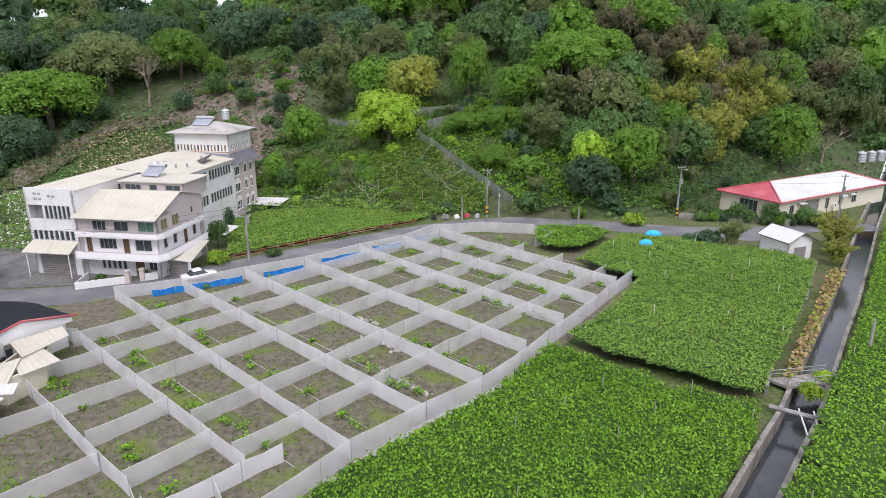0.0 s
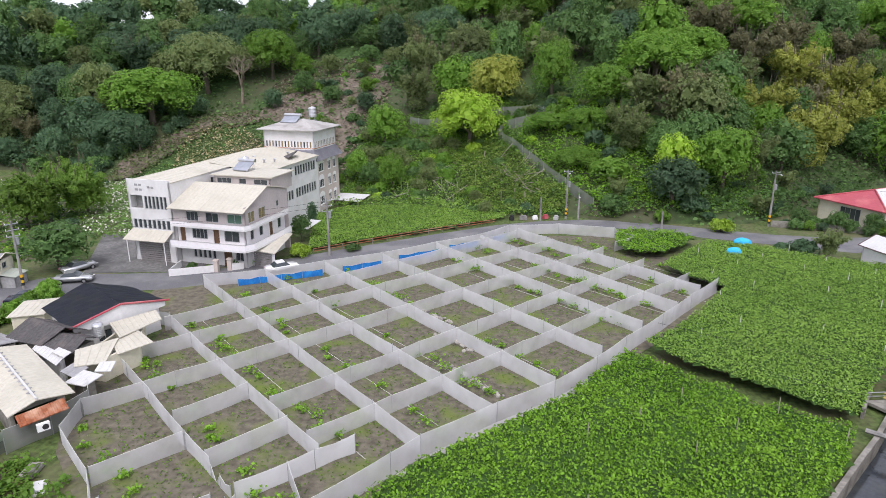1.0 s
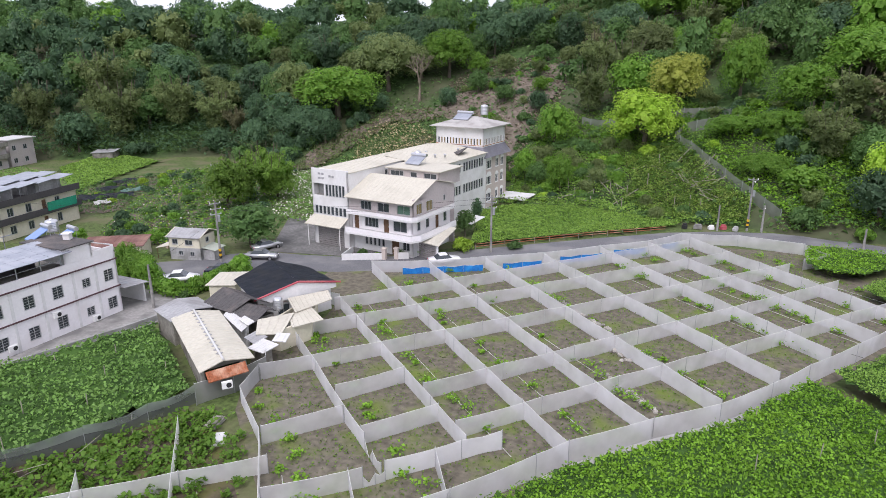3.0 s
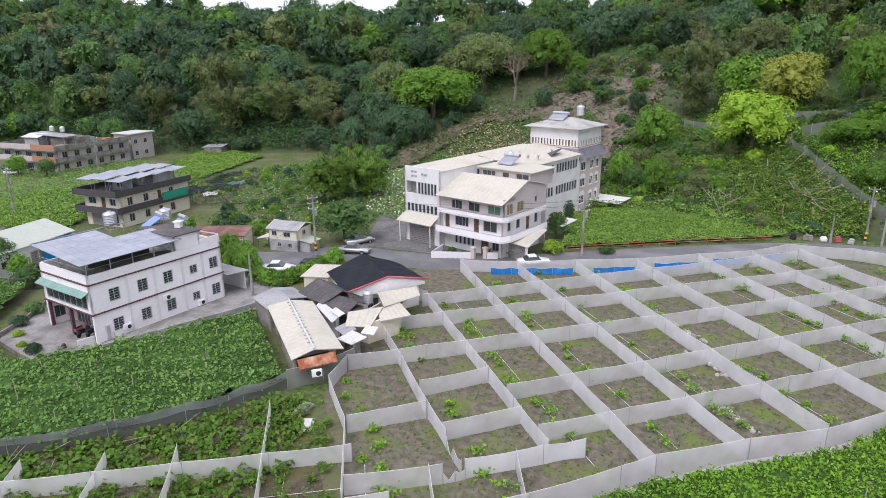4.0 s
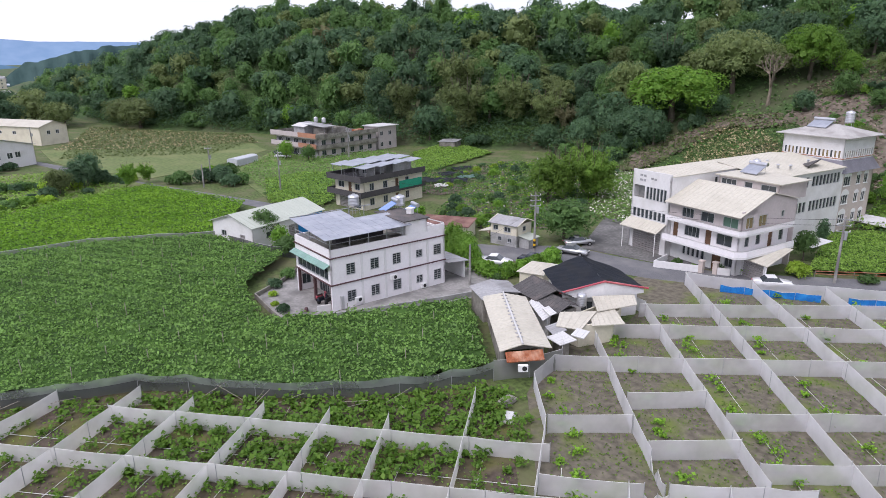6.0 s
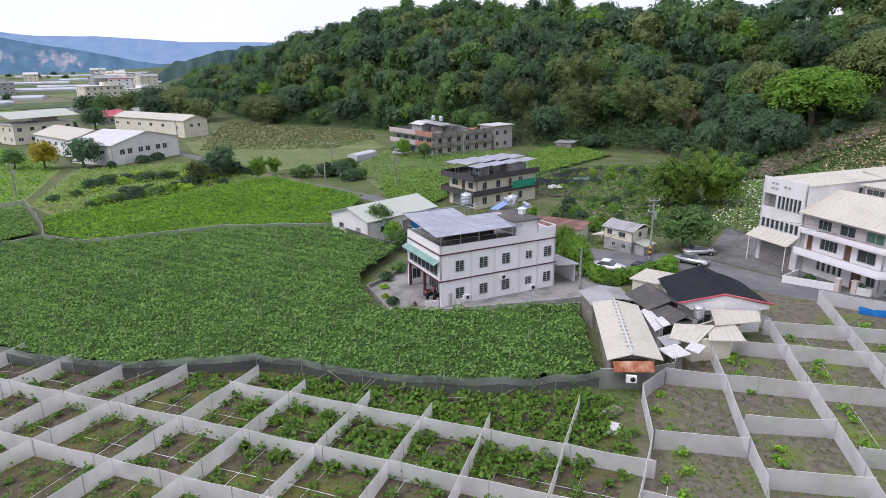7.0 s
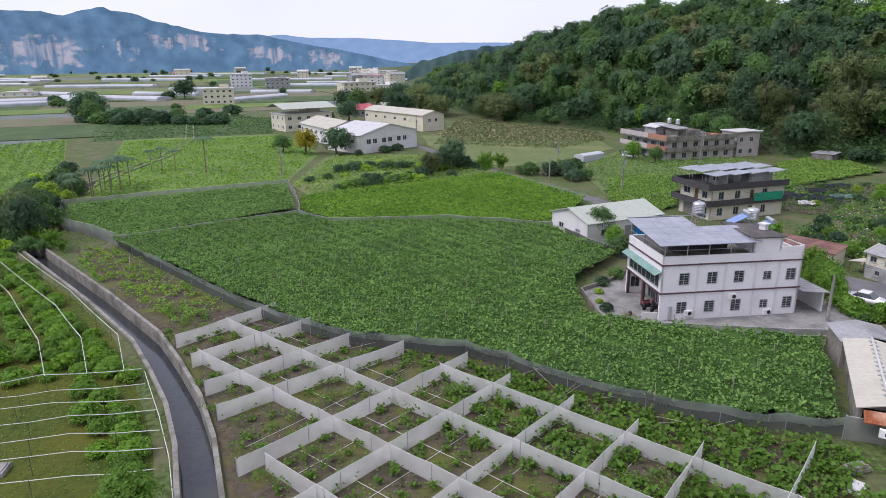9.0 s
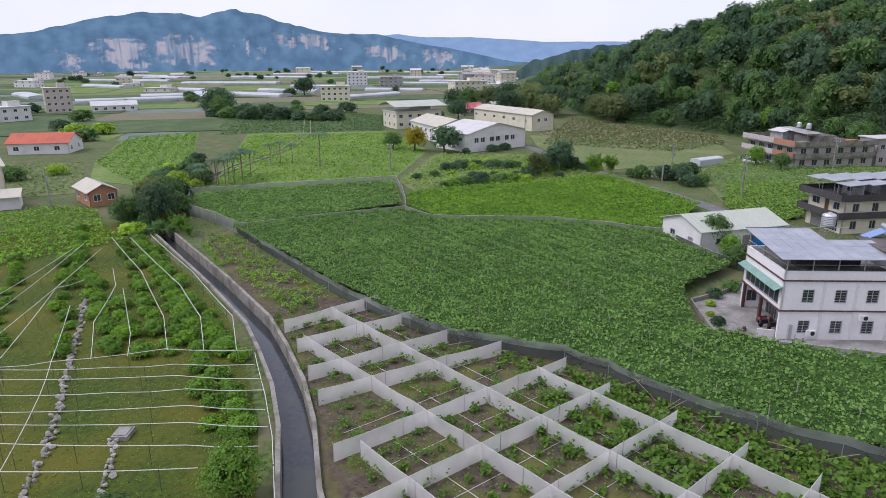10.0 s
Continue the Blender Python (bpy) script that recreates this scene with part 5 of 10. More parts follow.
# ---- the large white house: a long wing, a balconied front house, a tower behind ----
def white_house():
    root = thing("white_house", heading(-52.9, 80.6, -9.3), "large white three-storey house with cream roofs and a tower", "house")
    # wing with the garage
    sash = lambda n, z, h, u0, w, gap: [(u0 + i * (w + gap), z, w, h, "win", 1) for i in range(n)]
    wall(root, (-0.4, 0), (6.4, 0), 0, 11.5, [(0.7, 0, 5.0, 3.0, "shutter"), *sash(8, 4.7, 1.3, 0.4, 0.6, 0.16), (0.3, 7.5, 2.0, 1.8, "void"), *sash(6, 7.5, 1.8, 2.6, 0.5, 0.12)], "white_wall")
    box_part(root, "loggia_back", -0.2, 1.2, 7.3, 2.1, 1.3, 9.4, "grey_wall")
    box_part(root, "loggia_floor", -0.2, 0.2, 7.35, 2.1, 1.2, 7.5, "concrete")
    wall(root, (-0.4, 32), (-0.4, 0), 0, 11.2, [(4 + 4 * i, z, 1.6, 1.4, "win") for i in range(6) for z in (1.2, 4.8, 8.2)], "white_wall")
    wall(root, (6.4, 0), (6.4, 14.0), 0, 11.2, [(9.0, 9.4, 0.7, 1.0, "win", 1)], "white_wall")
    band = [(2.6 + 0.92 * i + (0.7 if i > 6 else 0), z, 0.74, 1.6, "win", 1) for i in range(15) for z in (4.5, 8.2)]
    wall(root, (11.9, 14.0), (11.9, 32), 0, 10.4, [h for h in band if h[0] < 17.2], "white_wall")
    wall(root, (6.4, 14.0), (11.9, 14.0), 0, 10.4, (), "white_wall")
    roof_plane(root, [(-0.5, 0.3, 11.2), (-0.5, 32, 11.2), (3.0, 32, 11.55), (3.0, 0.3, 11.55)], "cream_roof")
    roof_plane(root, [(6.5, 13.68, 11.2), (6.5, 0.3, 11.2), (3.02, 0.3, 11.55), (3.02, 13.68, 11.55)], "cream_roof")
    roof_plane(root, [(12.25, 13.7, 10.45), (12.25, 32, 10.45), (3.02, 32, 11.7), (3.02, 13.7, 11.7)], "cream_roof")
    bm = bmesh.new()
    slab(bm, [(8.6, 26.2, 10.95), (10.8, 24.0, 11.1), (10.6, 27.6, 11.9), (9.6, 28.6, 11.3)], 0.1)
    part("roof_hatch", bm, "tile_dark", root, "dark raised roof hatch")
    # lean-to over the garage
    roof_plane(root, [(-0.9, -1.6, 3.4), (5.9, -1.6, 3.4), (6.2, 0.05, 4.6), (-0.4, 0.05, 4.6)], "cream_roof", "awning")
    for x in (-0.4, 5.6):
        bm = bmesh.new()
        rod(bm, (x, -1.4, 0), (x, -1.4, 3.4), 0.06, n=6)
        part("awning_post", bm, "white_frame", root)
    # unreadable lettering as plain bars
    for x, z, w in ((0.9, 10.6, 0.5), (1.55, 10.6, 0.45), (0.9, 9.95, 0.5), (1.55, 9.95, 0.45), (2.9, 10.35, 0.42), (3.5, 10.3, 0.42)):
        box_part(root, "sign_bar", x, -0.03, z, x + w, 0.0, z + 0.3, "grey_roof")

    # front house with wrap-round balconies
    x0, x1, yb = 6.5, 17.6, 11.0
    front2 = [(2.1, 6.3, 1.9, 1.3, "win", 3), (5.1, 6.3, 2.0, 1.3, "win", 2), (8.4, 6.3, 2.2, 1.3, "green", 2)]
    side2 = [(0.7, 6.3, 1.5, 1.5, "tan", 2), (3.2, 6.3, 1.7, 1.5, "tan", 2), (7.8, 7.0, 0.6, 0.9, "win", 1)]
    wall(root, (x0, 0), (x1, 0), 5.9, 8.1, front2, "pinkish_wall")
    wall(root, (x1, 0), (x1, yb), 5.9, 8.6, side2, "pinkish_wall")
    bm = bmesh.new()
    prism(bm, [(x1 - 0.2, 0.0), (x1, 0.0), (x1, 5.4), (x1 - 0.2, 5.4)], 8.1, [8.12, 8.12, 10.3, 10.3])
    prism(bm, [(x1 - 0.2, 5.4), (x1, 5.4), (x1, yb), (x1 - 0.2, yb)], 8.6, [10.3, 10.3, 9.0, 9.0])
    part("gable", bm, "pinkish_wall", root)
    wall(root, (x0, 0.6), (x1 - 0.6, 0.6), 3.0, 5.9, [(0.4, 3.0, 0.8, 2.2, "door"), (2.3, 3.7, 2.4, 1.4, "win", 4), (5.6, 3.0, 0.9, 2.2, "door"), (7.3, 3.6, 2.3, 1.5, "win", 2)], "tile_wall")
    wall(root, (x1 - 0.6, 0.6), (x1 - 0.6, yb), 3.0, 5.9, [(1.2, 3.7, 0.8, 1.3, "win", 1), (3.4, 3.7, 0.9, 1.5, "win", 1), (6.0, 3.0, 0.9, 2.3, "door"), (8.2, 3.6, 0.9, 1.7, "win", 1)], "tile_wall")
    wall(root, (x0, 0.9), (x1 - 0.8, 0.9), 0, 3.0, [(2.0 + 0.75 * i, 0.9, 0.5, 1.4, "win", 1) for i in range(5)] + [(6.7, 0, 1.3, 2.3, "door"), (8.6, 0.9, 1.2, 1.3, "win", 2)], "white_wall")
    wall(root, (x1 - 0.8, 0.9), (x1 - 0.8, yb), 0, 3.0, [(2, 0.8, 1.5, 1.4, "win", 2)], "white_wall")
    wall(root, (x1, yb), (x0, yb), 0, 9.0, (), "pinkish_wall")
    for i, (z, o) in enumerate(((2.75, 1.15), (5.55, 0.75))):
        bm = bmesh.new()
        prism(bm, [(x0, -o), (x1 + 0.2, -o + 0.1), (x1 + o * 0.8, 0.3), (x1 + o * 0.8, yb - 1), (x1 - 0.5, yb - 1), (x1 - 0.5, 0.9), (x0, 0.9)], z, z + 0.25)
        part("balcony_floor", bm, "white_wall", root)
        edge = [(x0, -o), (x1 + 0.2, -o + 0.1), (x1 + o * 0.8, 0.3), (x1 + o * 0.8, yb - 1.0)]
        bm = bmesh.new()
        inner = [(x0, -o + 0.14), (x1 + 0.15, -o + 0.24), (x1 + o * 0.8 - 0.14, 0.36), (x1 + o * 0.8 - 0.14, yb - 1.0)]
        for (a, b), (c, d) in zip(zip(edge, edge[1:]), zip(inner, inner[1:])):
            prism(bm, [a, b, d, c], z + 0.252, z + 0.95 - 0.25 * i)
        part("parapet", bm, "tile_wall", root)
        bm = bmesh.new()
        for a, b in zip(edge, edge[1:]):
            rod(bm, (*a, z + 1.05 - 0.25 * i), (*b, z + 1.05 - 0.25 * i), 0.03, n=5)
        part("handrail", bm, "stainless", root)
    roof_plane(root, [(x0 - 0.2, -0.9, 8.05), (x1 + 0.3, -0.9, 8.05), (x1 + 0.3, 5.4, 10.45), (x0 - 0.2, 5.4, 10.45)], "cream_roof")
    roof_plane(root, [(x1 + 0.3, 11.0, 9.15), (x0, 11.0, 9.15), (x0, 5.42, 10.45), (x1 + 0.3, 5.42, 10.45)], "cream_roof")
    # roof-top room with a flat cream roof behind the ridge
    wall(root, (7.8, 8.0), (16.8, 8.0), 8.8, 11.0, [(0.4, 9.9, 2.4, 0.8, "win", 3), (4.0, 9.9, 1.2, 0.8, "win", 1), (6.4, 9.9, 2.2, 0.8, "win", 2)], "pinkish_wall")
    wall(root, (16.8, 8.0), (16.8, 14.0), 8.8, 11.0, (), "pinkish_wall")
    wall(root, (7.8, 14.0), (7.8, 8.0), 8.8, 11.0, (), "pinkish_wall")
    bm = bmesh.new()
    prism(bm, [(7.4, 7.6), (17.3, 7.6), (17.3, 14.2), (7.4, 14.2)], 11.0, 11.14)
    part("roof", bm, "cream_roof", root)
    # car port and side roofs
    roof_plane(root, [(16.2, 1.6, 2.5), (21.0, 0.9, 2.4), (19.4, 8.6, 3.0), (15.6, 7.4, 3.2)], "cream_roof", "car_port_roof")
    for x, y in ((16.6, 1.9), (20.6, 1.3)):
        bm = bmesh.new()
        rod(bm, (x, y, 0), (x, y, 2.35), 0.07, n=6)
        part("car_port_post", bm, "white_frame", root)
    wall(root, (16.7, 2.1), (20.4, 1.6), 0, 2.3, [(0.3, 0.0, 3.1, 2.1, "shutter")], "white_wall")
    roof_plane(root, [(16.4, 14.2, 2.5), (19.2, 13.4, 2.4), (19.4, 17.6, 2.7), (16.2, 17.2, 2.9)], "white_roof", "side_roof")

    # tower
    tx0, tx1, ty0, ty1 = 1.0, 11.5, 32.0, 41.2
    arch = lambda u0, n, z: [(u0 + i * 2.6, z, 1.9, 1.5, "sill", 3) for i in range(n)]
    wall(root, (tx1, ty0), (tx1, ty1), 0, 9.4, arch(1.0, 1, 1.2) + arch(1.0, 1, 4.3) + arch(1.0, 1, 7.2) + [(4.6 + 2.1 * k, z, 1.15, 1.5, "sill", 2) for k in range(2) for z in (1.2, 4.3, 7.2)], "beige_wall", frame_mat="white_frame")
    wall(root, (tx0, ty0), (tx1, ty0), 0, 9.4, (), "beige_wall")
    wall(root, (tx1, ty1), (tx0, ty1), 0, 9.4, (), "beige_wall")
    wall(root, (tx0, ty1), (tx0, ty0), 0, 9.4, (), "beige_wall")
    for z in (1.2, 4.3, 7.2):
        for u, w in ((1.95, 2.1), (5.18, 1.35), (7.28, 1.35)):
            bm = bmesh.new()
            arc = [(math.cos(t) * w / 2, math.sin(t) * w * 0.42) for t in np.linspace(0, math.pi, 9)]
            lo = [bm.verts.new((tx1 + 0.05, ty0 + u + a, z + 1.5 + b)) for a, b in arc]
            hi = [bm.verts.new((tx1 - 0.02, ty0 + u + a, z + 1.5 + b)) for a, b in arc]
            bm.faces.new(lo), bm.faces.new(hi[::-1])
            for i in range(8):
                bm.faces.new((lo[i], lo[i + 1], hi[i + 1], hi[i]))
            part("arch", bm, "white_frame", root)
    o = 0.7
    lo = [(tx0 - o, ty0 - o), (tx1 + o, ty0 - o), (tx1 + o, ty1 + o), (tx0 - o, ty1 + o)]
    hi = [(tx0 + 0.3, ty0 + 0.3), (tx1 - 0.3, ty0 + 0.3), (tx1 - 0.3, ty1 - 0.3), (tx0 + 0.3, ty1 - 0.3)]
    bm = bmesh.new()
    a = [bm.verts.new((*p, 9.4)) for p in lo]
    b = [bm.verts.new((*p, 11.2)) for p in hi]
    bm.faces.new(a[::-1]), bm.faces.new(b)
    for i in range(4):
        bm.faces.new((a[i], a[(i + 1) % 4], b[(i + 1) % 4], b[i]))
    part("slate_skirt", bm, "slate", root, "grey slate skirt roof")
    strip = lambda L: [(0.35 + 0.62 * i, 11.5, 0.46, 1.2, "tan" if i % 3 else "win", 1) for i in range(int((L - 0.5) / 0.62))]
    walls(root, hi, 11.2, 14.7, {0: strip(9.9), 1: strip(8.6)}, "white_wall", "white_frame")
    bm = bmesh.new()
    for p, q in zip(hi, hi[1:] + hi[:1]):
        rod(bm, (*p, 11.45), (*q, 11.45), 0.08, n=4)
    part("ledge", bm, "brick_red", root)
    o = 0.9
    lo = [(hi[0][0] - o, hi[0][1] - o), (hi[1][0] + o, hi[1][1] - o), (hi[2][0] + o, hi[2][1] + o), (hi[3][0] - o, hi[3][1] + o)]
    ra, rb = ((tx0 + tx1) / 2 - 1.2, (ty0 + ty1) / 2), ((tx0 + tx1) / 2 + 1.2, (ty0 + ty1) / 2)
    for k, (p, q, c, d) in enumerate(((lo[0], lo[1], rb, ra), (lo[1], lo[2], rb, rb), (lo[2], lo[3], ra, rb), (lo[3], lo[0], ra, ra))):
        bm = bmesh.new()
        pts = [(*p, 14.7), (*q, 14.7), (*c, 16.2)] + ([(*d, 16.2)] if c != d else [])
        slab(bm, pts, 0.12)
        part("roof", bm, "tower_roof", root)
    return root


white_house()
WH = heading(-52.9, 80.6, -9.3)


def on_white_house(x, y):
    p = WH @ Vector((x, y, 0))
    return p.x, p.y


solar_heater(*on_white_house(5.2, 35.4), 15.5, -12, 3.2, glass="solar")
water_tank(*on_white_house(8.0, 38.6), 15.2, 0.75, 1.7, 1.1)
solar_heater(*on_white_house(10.4, 11.6), 11.14, -12, 2.6, glass="solar")
water_tank(*on_white_house(8.2, 15.5), 11.2, 0.6, 0.9, 0.3, "squat steel water tank on the cream roof")
for k, (x, y) in enumerate(((8.7, 27.5), (10.2, 20.6), (8.9, 19.6), (5.6, 22.0))):
    bm = bmesh.new()
    rod(bm, (0, 0, 0), (0, 0, 0.35), 0.16, n=8)
    ball(bm, (0, 0, 0.45), 0.28, 0.28, 0.2, 1)
    ob = part("roof_ventilator", bm, "stainless", None)
    ob.location = (*on_white_house(x, y), 10.98)
    tagged(ob, "small round steel roof ventilator", "ventilator", "roof ventilators")


# ---- the white farmhouse with solar panels on its roof terrace ----
def farmhouse():
    root = thing("farmhouse", heading(-59.4, 34.0, 87.2), "white two-storey farmhouse with maroon bands and a solar roof terrace", "house")
    L, D = 15.6, 8.9
    w = lambda z, kind="grille": [(1.9, z, 1.15, 1.35, kind), (5.0, z, 1.15, 1.35, kind), (8.0, z, 1.15, 1.35, kind), (11.3, z + 0.15, 0.95, 1.0, kind), (13.9, z, 1.15, 1.35, kind)]
    wall(root, (0, 0), (L, 0), 0, 7.15, w(0.75) + w(3.95), "tile_wall", frame_mat="aluminium")
    wall(root, (L, 0), (L, D), 0, 7.15, [(2, 3.95, 1.2, 1.3, "win"), (5.5, 3.95, 1.2, 1.3, "win"), (3.5, 0, 1.0, 2.1, "door")], "tile_wall")
    wall(root, (L, D), (0, D), 0, 7.15, w(0.75, "win") + w(3.95, "win"), "tile_wall")
    # front: recessed porch below, glazed gallery above
    wall(root, (0, D), (0, 0), 3.0, 7.15, [(0.6, 3.5, 7.7, 1.7, "win", 7)], "tile_wall")
    wall(root, (2.2, D - 0.2), (2.2, 0.2), 0, 3.0, [(1.2, 0, 2.6, 2.4, "win", 4), (5.0, 0, 1.2, 2.2, "door")], "pinkish_wall")
    for y in (0.25, 4.5, 8.65):
        box_part(root, "porch_column", 0.05, y - 0.15, 0, 0.35, y + 0.15, 2.998, "maroon")
    box_part(root, "porch_ceiling", 0.25, 0.25, 2.9, 2.2, D - 0.25, 3.0, "white_wall")
    roof_plane(root, [(-0.75, D, 5.15), (-0.75, 0.1, 5.15), (-0.05, 0.1, 5.5), (-0.05, D, 5.5)], "teal", "awning")
    for z in (3.05, 6.15):
        for a in ((-0.06, -0.12, L + 0.06, -0.003), (L + 0.003, -0.12, L + 0.12, D + 0.1), (-0.12, -0.12, -0.003, D + 0.1)):
            box_part(root, "band", a[0], a[1], z, a[2], a[3], z + 0.13, "maroon")
    for x in (3.9, 7.0, 10.4, 13.0):
        box_part(root, "pilaster", x - 0.14, -0.06, 0.0, x + 0.14, -0.004, 3.04, "white_wall")
        box_part(root, "pilaster", x - 0.14, -0.06, 3.26, x + 0.14, -0.004, 6.14, "white_wall")
    bm = bmesh.new()
    prism(bm, [(0.2, 0.2), (L - 0.2, 0.2), (L - 0.2, D - 0.2), (0.2, D - 0.2)], 6.05, 6.2)
    part("terrace_floor", bm, "old_concrete", root)
    # stair head and rear terrace wall
    walls(root, [(9.8, 0.0), (13.0, 0.0), (13.0, 5.2), (9.8, 5.2)], 7.16, 8.75, None, "tile_wall")
    wall(root, (13.0, 0.0), (L, 0.0), 7.16, 7.7, (), "tile_wall")
    bm = bmesh.new()
    prism(bm, [(9.6, -0.2), (13.3, -0.2), (13.3, 6.4), (9.6, 6.4)], 8.76, 8.88)
    part("stair_head_roof", bm, "tile_dark", root, "dark stained roof of the stair head")
    bm = bmesh.new()
    rod(bm, (13.0, 0.1, 8.7), (L, 0.1, 7.75), 0.06, n=5)
    rod(bm, (L - 0.1, 0.1, 7.7), (L - 0.1, D, 7.7), 0.04, n=5)
    part("handrail", bm, "white_frame", root)
    # charcoal box added as the shade of the open terrace below the canopy
    box_part(root, "terrace_store", 3.2, 4.6, 6.21, 9.7, 5.6, 8.1, "charcoal_wall", "dark store under the solar canopy")
    # solar canopy on steel posts over the terrace
    for x in (0.15, 2.6, 5.0, 7.4, 9.5):
        for y in (0.12, 5.0, D - 0.15):
            bm = bmesh.new()
            rod(bm, (x, y, 6.2), (x, y, 8.45 + y * 0.09), 0.055, n=5)
            part("canopy_post", bm, "steel", root)
    bm = bmesh.new()
    for y in (0.1, 5.0, D - 0.1):
        rod(bm, (-0.5, y, 8.42 + y * 0.09), (10.4, y, 8.42 + y * 0.09), 0.06, n=5)
    for y in (0.1,):
        rod(bm, (0.1, y, 7.75), (9.6, y, 7.75), 0.035, n=4)
    rod(bm, (0.1, 0.1, 7.75), (0.1, D - 0.1, 7.75), 0.035, n=4)
    part("canopy_beam", bm, "steel", root)
    nx, ny = 10, 5
    for i in range(nx):
        for j in range(ny):
            if i >= 6 and j >= 3:
                continue
            xa, ya = -0.7 + i * 1.12, -0.5 + j * 1.75
            bm = bmesh.new()
            slab(bm, [(xa, ya, 8.53 + ya * 0.09), (xa + 1.1, ya, 8.53 + ya * 0.09), (xa + 1.1, ya + 1.72, 8.53 + (ya + 1.72) * 0.09), (xa, ya + 1.72, 8.53 + (ya + 1.72) * 0.09)], 0.05)
            part("solar_panel", bm, "solar", root)
    # side port at the far end
    roof_plane(root, [(L + 3.4, -0.6, 2.5), (L + 3.4, 5, 2.5), (L + 0.12, 5, 2.8), (L + 0.12, -0.6, 2.8)], "grey_roof", "side_roof")
    wall(root, (L + 3.2, 0), (L + 3.2, 4.6), 0, 2.45, (), "white_wall")
    air_conditioner(root, 3.2, -0.02, 0.55, 0), air_conditioner(root, 12.2, -0.02, 0.2, 0), air_conditioner(root, 8.0, -0.02, 2.2, 0)
    box_part(root, "meter_box", 1.0, -0.25, 0.2, 1.35, -0.004, 1.7, "aluminium")
    return root


farmhouse()
FH = heading(-59.4, 34.0, 87.2)


def on_farmhouse(x, y):
    p = FH @ Vector((x, y, 0))
    return p.x, p.y


water_tank(*on_farmhouse(8.2, 8.9), 8.2, 0.72, 1.25, 1.2)
water_tank(*on_farmhouse(14.6, 8.2), 7.6, 0.72, 1.25, 1.0)
solar_heater(*on_farmhouse(11.8, 6.6), 8.5, -14, 1.7)
solar_heater(*on_farmhouse(14.2, 5.8), 7.8, -14, 1.7)
bm = bmesh.new()
bx(bm, -0.35, -0.3, 0, 0.35, 0.3, 0.6), bx(bm, -0.45, -0.4, 0.6, 0.45, 0.4, 0.72)
ob = tagged(part("roof_box", bm, "white_wall", None), "small white box with a lid on the roof", "roof box")
ob.matrix_basis = heading(*on_farmhouse(12.4, 2.6), 20, 8.92)


# ---- long cream-roofed shed and the jumble of roofs behind it ----
def long_shed():
    root = thing("long_shed", (0, 0, 0), "long low shed with worn cream sheet roof and rusty end", "shed")
    nl, nr, fl, fr, rn, rf = (-36.2, 36.9), (-33.8, 40.9), (-46.9, 44.9), (-43.8, 48.3), (-35.2, 38.7), (-45.3, 46.4)
    plan = [(-36.7, 37.6), (-34.7, 40.9), (-43.9, 47.7), (-46.3, 45.1)]
    walls(root, plan, 0, 2.75, {0: [(0.3, 0.2, 3.0, 2.2, "void")]}, "old_concrete")
    roof_plane(root, [(*fl, 2.75), (*nl, 2.75), (*rn, 3.25), (*rf, 3.25)], "cream_roof")
    roof_plane(root, [(*nr, 2.75), (*fr, 2.75), (*rf, 3.25), (*rn, 3.25)], "cream_roof")
    bm = bmesh.new()
    rod(bm, (*rn, 3.32), (*rf, 3.32), 0.1, n=6)
    part("ridge_cap", bm, "white_roof", root)
    for k in range(13):
        f_ = 0.12 + 0.068 * k
        bm = bmesh.new()
        x, y = rn[0] + (rf[0] - rn[0]) * f_, rn[1] + (rf[1] - rn[1]) * f_
        bx(bm, x - 0.22, y - 0.2, 3.2, x + 0.2, y + 0.22, 3.27)
        part("ridge_clip", bm, "grey_roof", root)
    at = lambda f_, out, z: (nl[0] + (nr[0] - nl[0]) * f_ + out * 0.84, nl[1] + (nr[1] - nl[1]) * f_ - out * 0.54, z)
    roof_plane(root, [at(0.1, 0.75, 2.05), at(0.82, 0.75, 2.05), at(0.82, 0.02, 2.66), at(0.1, 0.02, 2.66)], "rust", "rusty_awning", 0.3, label="rusty red corrugated end sheet")
    air_conditioner(root, -34.3, 37.8, 1.4, 50)
    return root


long_shed()


def annex(name, label, plan, h, roofs, wall_mat="old_concrete", category="shed"):
    """A low outbuilding: walls over a plan, then sheets (eave a, eave b, ridge c, ridge d, material)."""
    root = thing(name, (*plan[0], 0), label, category, "sheds beside the orchard")
    o = plan[0]
    sh = lambda p: (p[0] - o[0], p[1] - o[1], *p[2:])
    walls(root, [sh(p) for p in plan], 0, h, None, wall_mat)
    for a, b, c, d, m in roofs:
        roof_plane(root, [sh(a), sh(b), sh(c), sh(d)], m, rib=0.5)
    return root


annex("back_shed", "small grey-roofed shed at the field's corner", [(-46.4, 44.6), (-45.2, 48.6), (-48.6, 50.2), (-50.0, 46.2)], 2.7,
      [((-50.3, 46.1, 2.7), (-46.3, 44.3, 2.7), (-45.6, 46.8, 3.2), (-49.4, 48.4, 3.2), "grey_roof"), ((-45.0, 49.0, 2.7), (-48.7, 50.6, 2.7), (-49.4, 48.4, 3.2), (-45.6, 46.8, 3.2), "grey_roof")])
annex("tiled_house", "old low house with dark grey roof tiles", [(-46.4, 49.8), (-42.6, 48.8), (-40.9, 51.6), (-45.6, 53.4)], 2.6,
      [((-46.9, 49.2, 2.7), (-42.4, 48.3, 2.7), (-41.1, 50.0, 3.8), (-46.1, 51.8, 3.8), "tile_dark"), ((-40.4, 52.0, 2.7), (-45.6, 53.8, 2.7), (-46.1, 51.82, 3.8), (-41.1, 50.02, 3.8), "tile_dark")])
